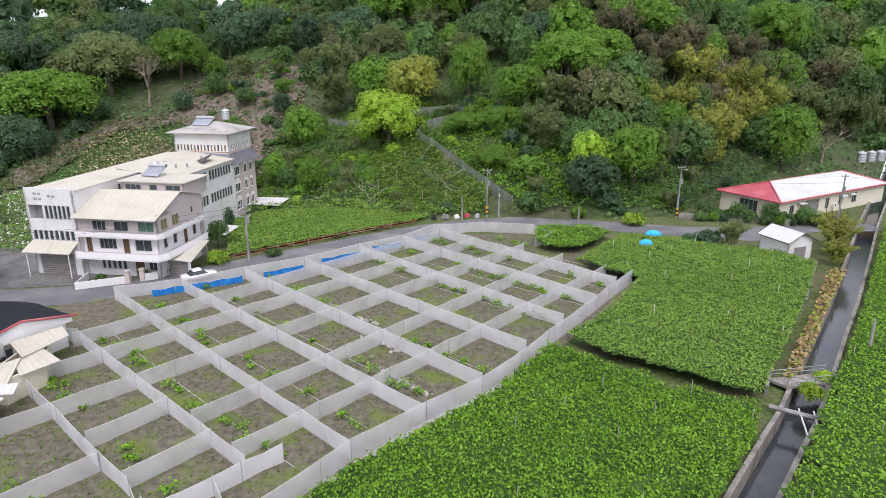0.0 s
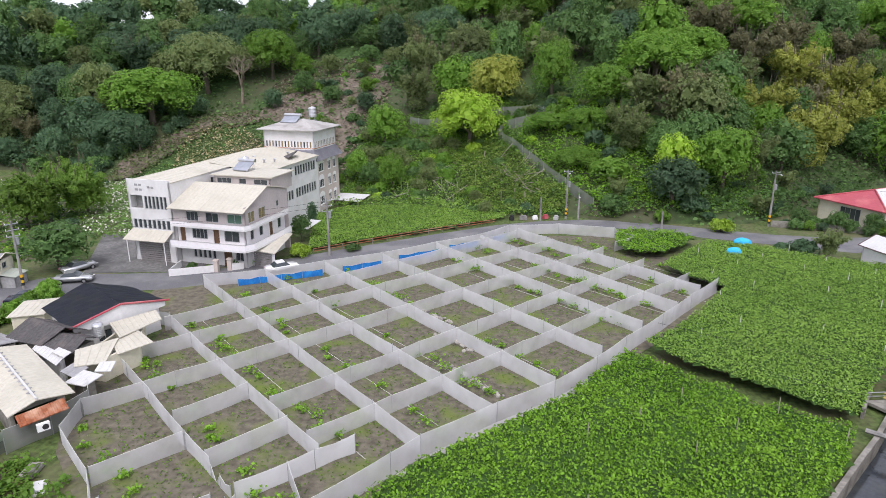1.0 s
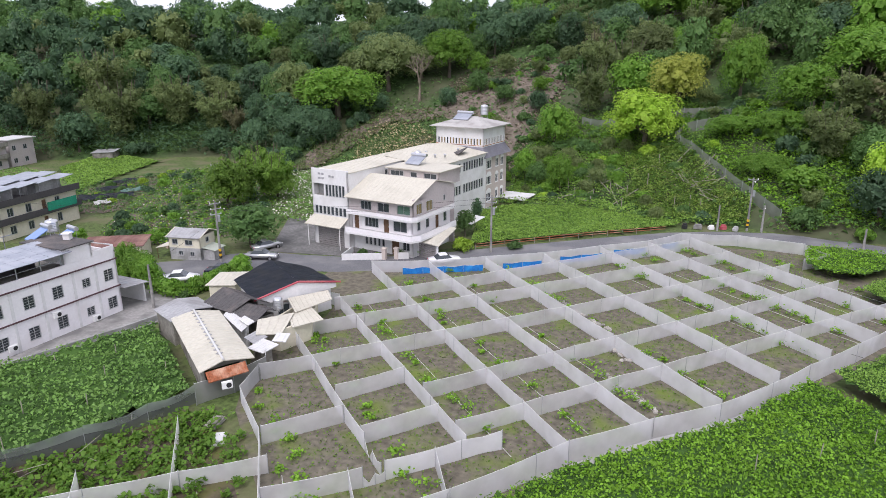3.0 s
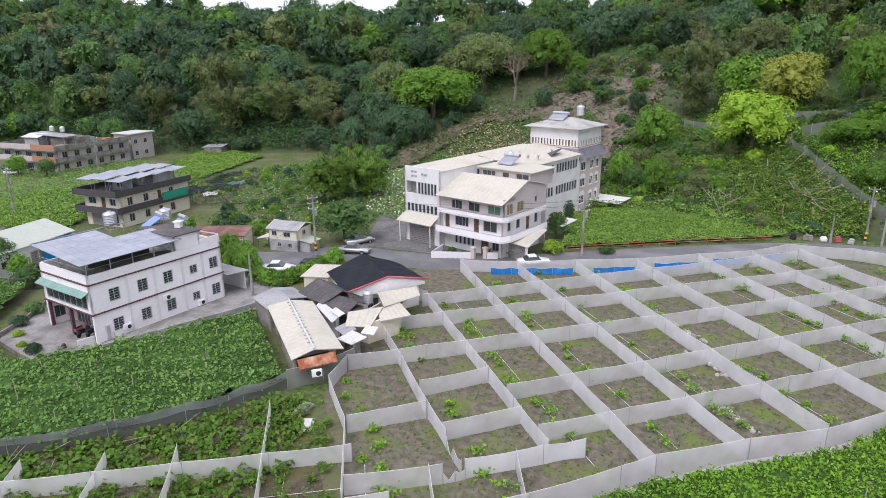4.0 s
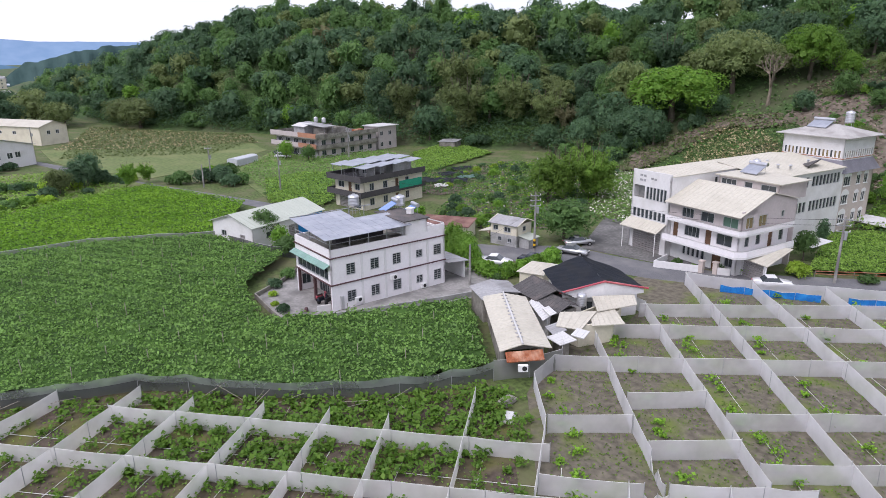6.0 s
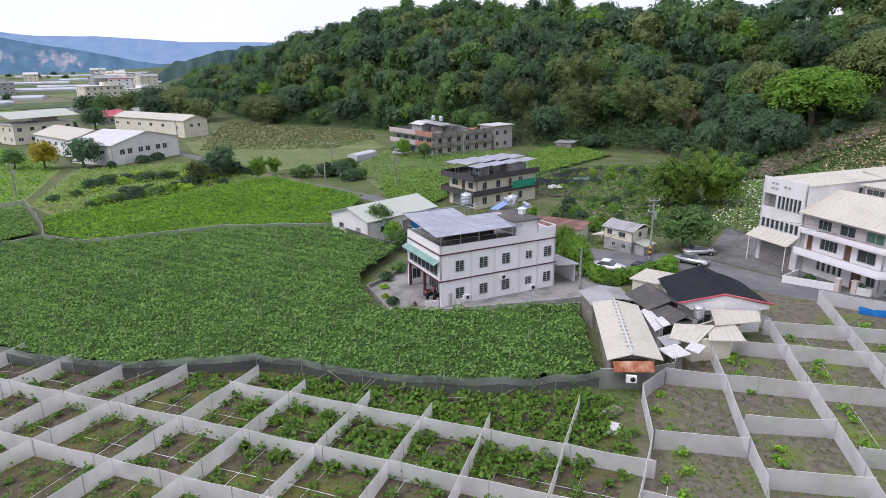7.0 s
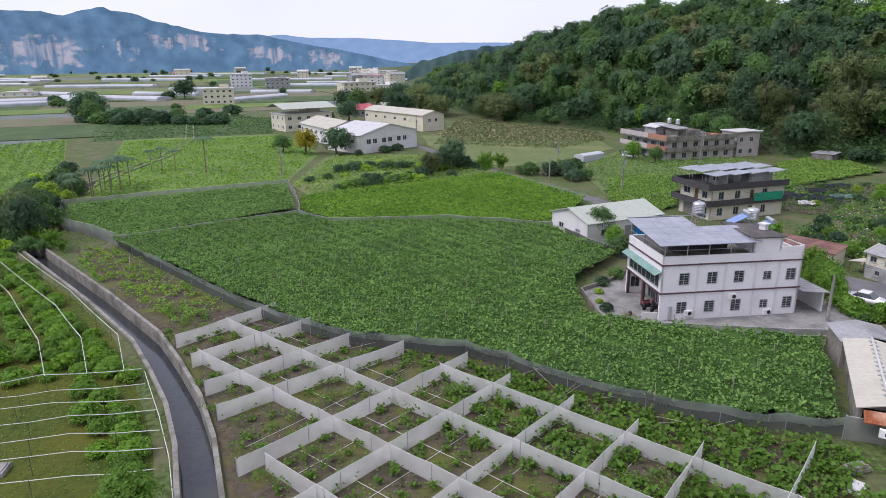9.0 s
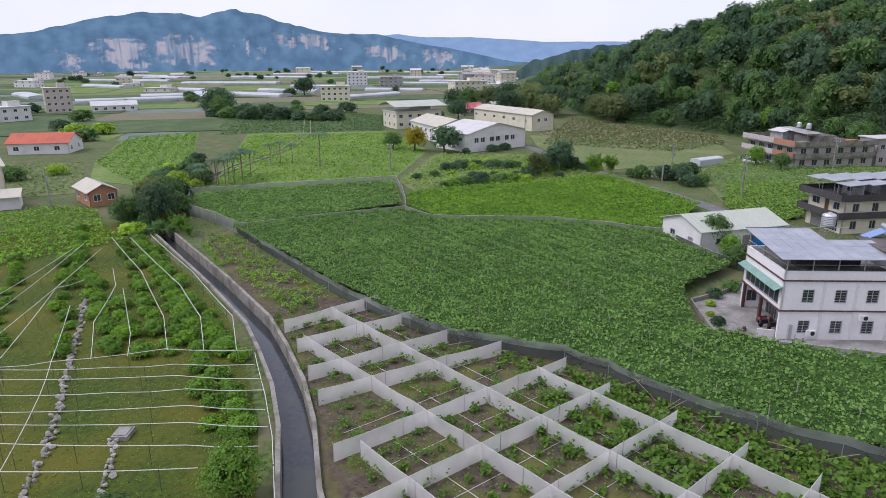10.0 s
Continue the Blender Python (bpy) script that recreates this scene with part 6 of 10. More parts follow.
annex("tiled_wing", "lower wing with dark ribbed roof tiles", [(-42.0, 48.9), (-39.4, 48.5), (-38.9, 50.6), (-41.4, 50.8)], 2.3,
      [((-42.5, 48.2, 2.5), (-39.0, 47.7, 2.4), (-38.8, 49.6, 3.1), (-42.3, 49.9, 3.35), "tile_dark"), ((-38.4, 51.2, 2.4), (-41.8, 51.6, 2.5), (-42.3, 49.92, 3.35), (-38.8, 49.62, 3.1), "tile_dark")])
annex("cream_annex", "low annex with a patched cream sheet roof", [(-38.2, 47.4), (-35.9, 47.3), (-34.6, 50.8), (-36.6, 55.0), (-38.2, 52.6)], 2.2,
      [((-37.4, 45.7, 2.25), (-35.2, 46.7, 2.25), (-36.6, 50.9, 2.6), (-38.9, 48.0, 2.6), "cream_roof"), ((-35.2, 48.4, 2.2), (-33.4, 51.2, 2.2), (-36.0, 53.0, 2.5), (-36.9, 50.3, 2.45), "cream_roof"), ((-36.5, 50.9, 2.62), (-35.0, 55.5, 2.6), (-36.4, 57.0, 2.9), (-39.0, 53.2, 2.95), "cream_roof")], "cream_wall")
annex("white_lean_to", "white sheet lean-to between the sheds", [(-42.6, 48.2), (-39.4, 46.6), (-39.5, 47.3), (-42.6, 48.7)], 2.2,
      [((-43.0, 47.9, 2.5), (-39.0, 45.6, 2.3), (-39.2, 47.2, 2.45), (-43.2, 48.9, 2.7), "white_roof"), ((-40.6, 47.3, 2.66), (-38.9, 46.5, 2.6), (-38.8, 47.4, 2.7), (-40.5, 48.1, 2.75), "white_roof")], "white_wall")
annex("scrap_lean_to", "ragged lean-to of white and grey sheets beside the net", [(-36.8, 44.6), (-35.4, 43.8), (-35.0, 44.8), (-36.6, 45.6)], 1.7,
      [((-36.9, 43.7, 1.85), (-34.9, 43.4, 1.8), (-34.4, 45.1, 2.0), (-36.4, 45.5, 2.1), "white_roof"), ((-38.4, 45.2, 2.0), (-36.6, 44.4, 1.95), (-36.2, 45.9, 2.15), (-38.0, 46.5, 2.2), "grey_roof"), ((-35.2, 45.2, 2.2), (-34.0, 45.6, 2.1), (-34.4, 47.0, 2.3), (-35.6, 46.6, 2.35), "white_roof")])


def dark_house():
    root = thing("dark_roofed_house", (0, 0, 0), "low white house with black cloth roof and red trim", "house")
    plan = [(-41.7, 51.7), (-38.9, 54.8), (-37.1, 58.6), (-43.0, 61.8), (-46.9, 55.5)]
    walls(root, plan, 0, 3.0, {0: [(2.0, 0.8, 1.3, 1.2, "win")]}, "white_wall")
    rb, rf = (-44.8, 58.4, 5.0), (-38.5, 54.6, 4.35)
    for pts in ([(-47.8, 55.4, 3.1), (-41.4, 50.9, 3.1), rf, rb], [(-36.3, 59.2, 3.0), (-42.8, 62.8, 3.0), rb, rf]):
        a, b, c, d = [Vector(p) for p in pts]
        bm = bmesh.new()
        grid = [[bm.verts.new(a.lerp(b, i / 10).lerp(d.lerp(c, i / 10), j / 5) + Vector((0, 0, 0.05 * math.sin(i * 1.7 + j * 2.3)))) for i in range(11)] for j in range(6)]
        for j in range(5):
            for i in range(10):
                bm.faces.new((grid[j][i], grid[j][i + 1], grid[j + 1][i + 1], grid[j + 1][i]))
        bmesh.ops.solidify(bm, geom=list(bm.faces), thickness=0.06)
        part("roof_cloth", bm, "tarp_black", root, "black shade cloth over the roof")
    bm = bmesh.new()
    prism(bm, [(-41.3, 51.2), (-38.5, 54.5), (-36.5, 58.9), (-36.7, 59.0), (-38.7, 54.7), (-41.5, 51.4)], 2.6, [3.12, 4.27, 3.05, 3.05, 4.27, 3.12])
    part("gable", bm, "white_wall", root)
    bm = bmesh.new()
    rod(bm, (-41.4, 50.8, 3.18), (-38.4, 54.5, 4.42), 0.11, n=5)
    rod(bm, (-38.4, 54.5, 4.42), (-36.2, 59.3, 3.1), 0.11, n=5)
    part("gable_trim", bm, "red_roof", root, "red painted gable trim")
    return root


dark_house()
water_tank(-38.6, 51.0, 2.5, 0.5, 1.2, 0.1)
annex("yellow_shed", "small shed with a yellowish front behind the dark roof", [(-50.3, 54.2), (-47.6, 55.4), (-48.6, 58.6), (-51.2, 57.2)], 2.6, [((-50.6, 53.9, 2.6), (-47.4, 55.2, 2.6), (-48.4, 59.0, 2.9), (-51.5, 57.6, 2.9), "cream_roof")], "cream_wall")


# ---- small two-storey house by the road ----
def small_house():
    root = thing("small_house", heading(-67.9, 66.4, 11.0) @ Matrix.Diagonal((0.72, 0.72, 0.72, 1)), "small cream and grey two-storey house with a grey roof", "house")
    plan = [(0, 0), (6.6, 0), (6.6, 5.4), (0, 5.4)]
    walls(root, plan, 0, 2.4, {0: [(1.9, 0.9, 0.9, 0.9, "sill"), (4.3, 0.8, 0.9, 0.9, "sill")], 3: [(2, 0.8, 1, 0.9, "sill")]}, "grey_wall")
    walls(root, plan, 2.4, 4.6, {0: [(0.7, 3.1, 1.2, 1.0, "sill"), (3.4, 3.0, 1.6, 1.0, "sill")], 3: [(2, 3.1, 1.2, 1.0, "sill")], 1: [(2, 3.1, 1.2, 1.0, "sill")]}, "cream_wall")
    roof_plane(root, [(-0.3, -0.4, 4.55), (6.9, -0.4, 4.55), (6.9, 3.0, 5.6), (-0.3, 3.0, 5.6)], "grey_roof")
    roof_plane(root, [(6.9, 5.8, 4.6), (-0.3, 5.8, 4.6), (-0.3, 3.02, 5.6), (6.9, 3.02, 5.6)], "grey_roof")
    bm = bmesh.new()
    for x in (-0.34, 6.94):
        rod(bm, (x, -0.45, 4.6), (x, 3.0, 5.65), 0.1, n=4), rod(bm, (x, 3.0, 5.65), (x, 5.85, 4.62), 0.1, n=4)
    part("gable_trim", bm, "cream_wall", root)
    roof_plane(root, [(-3.2, 0.2, 2.1), (-3.2, 4.2, 2.1), (-0.02, 4.2, 2.7), (-0.02, 0.2, 2.7)], "cream_roof", "side_roof")
    for y in (0.4, 4.0):
        bm = bmesh.new()
        rod(bm, (-3.0, y, 0), (-3.0, y, 2.1), 0.06, n=5)
        part("side_post", bm, "wood", root)
    roof_plane(root, [(9.4, 0.4, 2.0), (6.62, 0.4, 2.5), (6.62, 4.4, 2.5), (9.4, 4.4, 2.0)], "green_roof", "side_roof")
    walls(root, [(6.65, 0.6), (9.1, 0.6), (9.1, 4.2), (6.65, 4.2)], 0, 2.0, None, "grey_wall")
    return root


small_house()


# ---- barn with a grey-green roof and a blue end ----
def barn():
    root = thing("barn", heading(-96.9, 35.2, 105.6), "long white sheet-metal barn with a grey-green roof and blue end", "barn")
    L, W, h, top = 14.2, 9.2, 3.4, 4.9
    wall(root, (0, -W), (L, -W), 0, h, [(7.0, 0, 2.0, 2.3, "shutter"), (2.5, 1.2, 1.5, 1.0, "win")], "white_wall")
    wall(root, (L, -W), (L, 0), 0, h, (), "blue_panel")
    wall(root, (L, 0), (0, 0), 0, h, (), "white_wall")
    wall(root, (0, 0), (0, -W), 0, h, [(2.0, 1.3, 1.2, 0.9, "win"), (6.2, 0, 1.2, 2.0, "shutter")], "white_wall")
    for x, m in ((0, "white_wall"), (L - 0.2, "blue_panel")):
        bm = bmesh.new()
        prism(bm, [(x, -W), (x + 0.2, -W), (x + 0.2, -W / 2), (x, -W / 2)], h, [h + 0.01, h + 0.01, top - 0.1, top - 0.1])
        prism(bm, [(x, -W / 2), (x + 0.2, -W / 2), (x + 0.2, 0), (x, 0)], h, [top - 0.1, top - 0.1, h + 0.01, h + 0.01])
        part("gable", bm, m, root)
    roof_plane(root, [(-0.4, -W - 0.4, h - 0.05), (L + 0.4, -W - 0.4, h - 0.05), (L + 0.4, -W / 2, top), (-0.4, -W / 2, top)], "green_roof")
    roof_plane(root, [(L + 0.4, 0.4, h - 0.05), (-0.4, 0.4, h - 0.05), (-0.4, -W / 2 + 0.02, top), (L + 0.4, -W / 2 + 0.02, top)], "green_roof")
    wall(root, (8.9, -W - 0.06), (L, -W - 0.06), 0, h - 0.1, (), "blue_panel", 0.05)
    return root


barn()


# ---- dark house with the solar roof ----
def charcoal_house():
    root = thing("charcoal_house", heading(-107.0, 61.9, 8.0) @ Matrix.Diagonal((0.96, 0.94, 0.9, 1)), "cream house with charcoal balconies and solar panels on its roof", "house")
    W, D = 9.6, 17.0
    for z, s in ((0, 0), (3.1, 1)):
        wall(root, (0.6, 0.8), (W - 0.4, 0.8), z, z + 3.1, [(1.0, z + 1.0, 1.8, 1.3, "win"), (4.0, z + 0.2, 1.0, 2.2, "door"), (6.0, z + 0.9, 1.4, 1.3, "win")] if s else [(1.2, z, 2.6, 2.4, "shutter"), (5.4, z + 0.2, 2.2, 2.2, "win")], "cream_wall")
        wall(root, (W - 0.4, 0.8), (W - 0.4, D), z, z + 3.1, [(1.4, z + 0.8, 1.2, 1.5, "win"), (5.0, z + 0.8, 1.2, 1.5, "win"), (8.4, z + 0.1, 0.9, 2.2, "door"), (11.2, z + 0.7, 1.1, 1.6, "win")], "cream_wall")
        wall(root, (W - 0.4, D), (0.6, D), z, z + 3.1, (), "cream_wall")
        wall(root, (0.6, D), (0.6, 0.8), z, z + 3.1, [(4, z + 0.8, 1.2, 1.4, "win"), (9, z + 0.8, 1.2, 1.4, "win")], "cream_wall")
    for z in (2.8, 5.9):
        bm = bmesh.new()
        prism(bm, [(-0.3, -0.6), (W + 0.3, -0.6), (W + 0.3, D + 0.3), (-0.3, D + 0.3)], z, z + 0.3)
        part("floor_slab", bm, "charcoal_wall", root)
        for a, b in (((-0.3, -0.6), (W + 0.3, -0.6)), ((W + 0.3, -0.6), (W + 0.3, D + 0.3)), ((-0.3, D + 0.3), (-0.3, -0.6))):
            wall(root, a, b, z + 0.302, z + 1.15, (), "charcoal_wall", 0.15, name="parapet")
    wall(root, (4.2, 4.0), (8.8, 4.0), 6.2, 8.4, [(1, 6.8, 1.4, 1.1, "win")], "grey_wall")
    walls(root, [(1.5, 9), (8.6, 9), (8.6, 14.5), (1.5, 14.5)], 6.2, 8.5, None, "grey_wall")
    for j in range(3):
        for k in range(4):
            xa, ya = -0.5 + 3.5 * j, 0.6 + 4.0 * k
            zz = 8.6 + 0.25 * (j == 1)
            bm = bmesh.new()
            slab(bm, [(xa, ya, zz), (xa + 3.3, ya, zz), (xa + 3.3, ya + 3.9, zz + 0.3), (xa, ya + 3.9, zz + 0.3)], 0.07)
            part("solar_panel", bm, "solar", root)
            for ux, uy in ((0.3, 0.4), (3.0, 0.4)):
                bm = bmesh.new()
                rod(bm, (xa + ux, ya + uy, 6.2), (xa + ux, ya + uy, zz), 0.05, n=4)
                part("canopy_post", bm, "steel", root)
    wall(root, (W + 0.45, 9.5), (W + 0.45, 16), 3.3, 4.9, (), "green_plastic", 0.06, name="shade_net")
    return root


charcoal_house()


# ---- large old house at the foot of the hill ----
def terrace_house():
    root = thing("terrace_house", heading(-179.5, 84.6, 9.0) @ Matrix.Diagonal((0.88, 0.86, 0.89, 1)), "old three-storey house with long concrete balconies and roof clutter", "house")
    W, D = 24.0, 27.0
    for z in (0, 3.2):
        wall(root, (1.2, 1.5), (W - 1.0, 1.5), z, z + 3.2, [(1.0 + 4.2 * i, z + 0.9, 2.4, 1.5, "win", 3) for i in range(5)], "grey_wall")
        wall(root, (W - 1.0, 1.5), (W - 1.0, D), z, z + 3.2, [(1.5 + 4.0 * i, z + 0.8, 1.8, 1.6, "win") for i in range(6)], "pinkish_wall")
        wall(root, (W - 1.0, D), (1.2, D), z, z + 3.2, (), "grey_wall")
        wall(root, (1.2, D), (1.2, 1.5), z, z + 3.2, (), "grey_wall")
    for z in (2.9, 6.1):
        bm = bmesh.new()
        prism(bm, [(0, 0), (W, 0), (W, D), (0, D)], z, z + 0.3)
        part("floor_slab", bm, "old_concrete", root)
        wall(root, (0, 0), (W * 0.62, 0), z + 0.302, z + 1.7, (), "pinkish_wall", 0.15, name="parapet")
        wall(root, (W * 0.62, 0), (W, 0), z + 0.302, z + 1.7, (), "brick_red", 0.15, name="parapet")
        wall(root, (W, 0), (W, D), z + 0.302, z + 1.35, (), "old_concrete", 0.15, name="parapet")
        wall(root, (0, D), (0, 0), z + 0.302, z + 1.5, (), "old_concrete", 0.15, name="parapet")
    box_part(root, "roof_deck", 0.2, 0.2, 6.404, W - 0.2, D - 0.2, 6.46, "tile_dark", "dark stained roof deck")
    walls(root, [(5, 6), (11, 6), (11, 12), (5, 12)], 6.4, 8.8, None, "grey_wall")
    for x, y, w, d, h, m in ((14, 18, 3.0, 2.0, 1.2, "grey_wall"), (18.5, 20, 2.4, 3.4, 0.8, "rust"), (8, 16, 2.0, 2.6, 1.0, "tile_dark"), (20.5, 3, 2.2, 2.8, 0.9, "old_concrete"), (4, 21, 3.4, 1.6, 1.1, "shutter")):
        box_part(root, "roof_clutter", x, y, 6.47, x + w, y + d, 6.47 + h, m)
    roof_plane(root, [(4.4, 5.4, 8.8), (11.4, 5.4, 8.8), (11.4, 9, 9.6), (4.4, 9, 9.6)], "white_roof", "roof_shed")
    walls(root, [(13, 8), (20, 8), (20, 16), (13, 16)], 6.4, 8.6, None, "old_concrete")
    bm = bmesh.new()
    slab(bm, [(3, 9, 9.4), (22, 5, 9.4), (22.6, 9.5, 9.6), (3.6, 13.5, 9.6)], 0.12)
    part("roof_canopy", bm, "grey_roof", root)
    for x, y in ((4, 9.6), (12, 7.8), (21, 6.0), (21.5, 9.2), (13, 11.0), (5, 12.6)):
        bm = bmesh.new()
        rod(bm, (x, y, 6.4), (x, y, 9.45), 0.08, n=5)
        part("canopy_post", bm, "steel", root)
    walls(root, [(16, D + 1), (23, D + 1), (23, D + 10), (16, D + 10)], 0, 7.6, {1: [(1, 1, 1.4, 1.4, "win"), (5, 1, 1.4, 1.4, "win"), (1, 4.6, 1.4, 1.4, "win"), (5, 4.6, 1.4, 1.4, "win")], 0: [(2, 4.6, 1.4, 1.4, "win")]}, "pinkish_wall")
    bm = bmesh.new()
    prism(bm, [(15.5, D + 0.5), (23.7, D + 0.5), (23.7, D + 10.6), (15.5, D + 10.6)], 7.6, 7.85)
    part("rear_roof", bm, "white_roof", root)
    return root


terrace_house()
for x, y in ((-169.0, 94.0), (-165.5, 94.6)):
    water_tank(x, y, 9.0, 0.6, 1.2, 0.2)


# ---- red-roofed hall by the road, white shed by the canal ----
def red_hall():
    root = thing("red_roofed_hall", heading(51.2, 117.0, -60), "low cream hall with a red and pale sheet hip roof", "hall")
    Wd, Ln = 11.6, 33.0
    h = 3.6
    wall(root, (0, 0), (Wd, 0), 0, h, [(4, 1.0, 3.6, 2.0, "win", 4)], "cream_wall")
    wall(root, (Wd, 0), (Wd, Ln), 0, h, [(3.0, 0.2, 1.3, 2.4, "win"), (6.2, 0.0, 5.5, 2.9, "shutter"), (13.6, 0.8, 1.2, 2.0, "win"), (17.8, 1.0, 1.3, 1.5, "win"), (22.0, 1.0, 1.6, 1.9, "win")], "cream_wall")
    wall(root, (Wd, Ln), (0, Ln), 0, h, (), "cream_wall")
    wall(root, (0, Ln), (0, 0), 0, h, (), "cream_wall")
    o, rz = 0.6, 5.6
    c = [(-o, -o), (Wd + o, -o), (Wd + o, Ln + o), (-o, Ln + o)]
    r0, r1 = (Wd / 2, 5.2), (Wd / 2, Ln - 5.2)
    for pts, m in (([(*c[0], h), (*c[1], h), (*r0, rz)], "red_roof"), ([(*c[2], h), (*c[3], h), (*r1, rz)], "red_roof")):
        bm = bmesh.new()
        slab(bm, pts, 0.1)
        part("roof", bm, m, root)
    for side in (0, 1):
        e0, e1 = (c[1], c[2]) if side == 0 else (c[3], c[0])
        ra, rb = (r0, r1) if side == 0 else (r1, r0)
        roof_plane(root, [(*e0, h), (*e1, h), (*rb, rz), (*ra, rz)], "white_roof", rib=0.9)
    bm = bmesh.new()
    for p, q in zip(c, c[1:] + c[:1]):
        rod(bm, (*p, h), (*q, h), 0.16, n=5)
    for p, q in ((c[0], r0), (c[1], r0), (c[2], r1), (c[3], r1)):
        rod(bm, (*p, h + 0.03), (*q, rz + 0.05), 0.14, n=5)
    part("roof_trim", bm, "red_roof", root, "red eave and hip trim")
    for y in (5.0, 17.5, 20.5):
        bm = bmesh.new()
        slab(bm, [(Wd + 0.02, y, 3.0), (Wd + 0.9, y, 2.75), (Wd + 0.9, y + 1.7, 2.75), (Wd + 0.02, y + 1.7, 3.0)], 0.05)
        part("window_awning", bm, "white_roof", root)
    air_conditioner(root, Wd + 0.32, 15.8, 1.0, 90)
    return root


red_hall()
for i in range(3):
    water_tank(89.5 + 2.6 * i, 138 + 0.9 * i, 0.8, 0.95, 2.2, 4.4, "tall stainless water tank on a stand behind the hall")


def canal_shed():
    root = thing("white_shed", heading(45.6, 89.3, -71.0), "small white gabled shed with a white roof", "shed")
    L, W = 5.0, 4.2
    wall(root, (0, 0), (L, 0), 0, 3.1, (), "white_wall")
    wall(root, (L, 0), (L, W), 0, 3.1, [(1.0, 0, 2.2, 2.2, "shutter")], "white_wall")
    wall(root, (L, W), (0, W), 0, 3.1, (), "white_wall")
    wall(root, (0, W), (0, 0), 0, 3.1, [(1.8, 1.2, 1.0, 0.9, "win")], "white_wall")
    for x in (0.0, L - 0.2):
        bm = bmesh.new()
        prism(bm, [(x, 0), (x + 0.2, 0), (x + 0.2, W / 2), (x, W / 2)], 3.1, [3.11, 3.11, 4.1, 4.1])
        prism(bm, [(x, W / 2), (x + 0.2, W / 2), (x + 0.2, W), (x, W)], 3.1, [4.1, 4.1, 3.11, 3.11])
        part("gable", bm, "white_wall", root)
    roof_plane(root, [(-0.4, -0.4, 3.0), (L + 0.4, -0.4, 3.0), (L + 0.4, W / 2, 4.25), (-0.4, W / 2, 4.25)], "white_roof")
    roof_plane(root, [(L + 0.4, W + 0.4, 3.0), (-0.4, W + 0.4, 3.0), (-0.4, W / 2 + 0.02, 4.25), (L + 0.4, W / 2 + 0.02, 4.25)], "white_roof")
    bm = bmesh.new()
    for x in (-0.42, L + 0.42):
        rod(bm, (x, -0.42, 3.0), (x, W / 2, 4.27), 0.07, n=4), rod(bm, (x, W / 2, 4.27), (x, W + 0.42, 3.0), 0.07, n=4)
    rod(bm, (-0.42, -0.44, 2.98), (L + 0.42, -0.44, 2.98), 0.07, n=4)
    part("roof_trim", bm, "maroon", root)
    return root


canal_shed()


# ---- slopes, gardens and orchard plants ----
def slope_leaves(name, poly, lift, leaf, density, material, label, seed, spread=0.5, category="plants"):
    """Leaves lying over sloping or flat ground, in one loose mass."""
    rng = np.random.default_rng(seed)
    p = scatter(rng, poly, density)
    c = np.c_[p, height(p) + lift * (0.5 + 0.5 * lump(p, 1.8, seed)) + rng.uniform(0.0, spread, len(p))]
    nrm = np.c_[rng.normal(0, 0.6, (len(p), 2)), np.ones(len(p))]
    return tagged(quads_mesh(name, leaf_quads(rng, c, nrm, leaf * rng.uniform(0.6, 1.4, len(p)), 0.8), material), label, category, kind="stuff")


def draped(name, poly, lift, material, label, seed):
    """A sheet lying over the sloping ground inside a plan polygon, with an uneven edge."""
    rng = np.random.default_rng(seed)
    lo, hi = np.min(poly, 0) - 1, np.max(poly, 0) + 1
    xs, ys = np.arange(lo[0], hi[0], 1.1), np.arange(lo[1], hi[1], 1.1)
    gx, gy = np.meshgrid(xs, ys)
    g = np.c_[gx.ravel(), gy.ravel()] + rng.uniform(-0.4, 0.4, (gx.size, 2))
    ok = inside(poly, g + 1.5 * np.c_[lump(g, 3, seed), lump(g, 3, seed + 4)])
    idx = np.arange(len(g)).reshape(len(ys), len(xs))
    q = np.stack([idx[:-1, :-1], idx[:-1, 1:], idx[1:, 1:], idx[1:, :-1]], -1).reshape(-1, 4)
    q = q[ok[q].sum(1) == 4]
    used, inv = np.unique(q, return_inverse=True)
    v = np.c_[g, height(g) + lift + 0.12 * lump(g, 2.2, seed)]
    return tagged(sheet(name, v[used], inv.reshape(-1, 4), material), label, "soil", kind="structure")


MAT["slope_soil"] = surface("bare_slope_soil", (0.165, 0.135, 0.105), 0.95, fine=0.9, coarse=0.16, vary=0.45, second=(0.095, 0.085, 0.055), mix=(0.45, 0.65), world_xy=True, bump=0.8)
draped("bare_slope", [(-70.3, 162.8), (-67.9, 178.2), (-57.1, 178), (-48.9, 183), (-40, 197), (-34, 187), (-35, 165), (-39, 158), (-39, 142), (-40, 126), (-50, 124), (-48, 145), (-56, 160)], 0.45, "slope_soil", "bare brown soil of the cleared slope", 241)
draped("bare_slope", [(-95, 128), (-95, 146), (-87, 157), (-82, 165), (-71, 167), (-66, 161), (-78, 157), (-83, 149), (-87, 139), (-92, 128)], 0.5, "slope_soil", "bare brown strip below the wood", 242)
MAT["petal"] = foliage("white_petal", (0.62, 0.62, 0.55), (0.72, 0.70, 0.60), 0.0, 0.15, 0.2)
MAT["straw"] = foliage("dry_straw", (0.36, 0.29, 0.16), (0.52, 0.44, 0.26), 0.0, 0.3, 0.2)
MAT["dead_leaf"] = foliage("dead_leaf", (0.30, 0.20, 0.09), (0.42, 0.30, 0.13), 0.0, 0.35, 0.2)
FLOWERS = [(-69, 91), (-60, 89), (-56, 102), (-58, 122), (-62, 143), (-84, 142), (-90, 128), (-80, 108)]
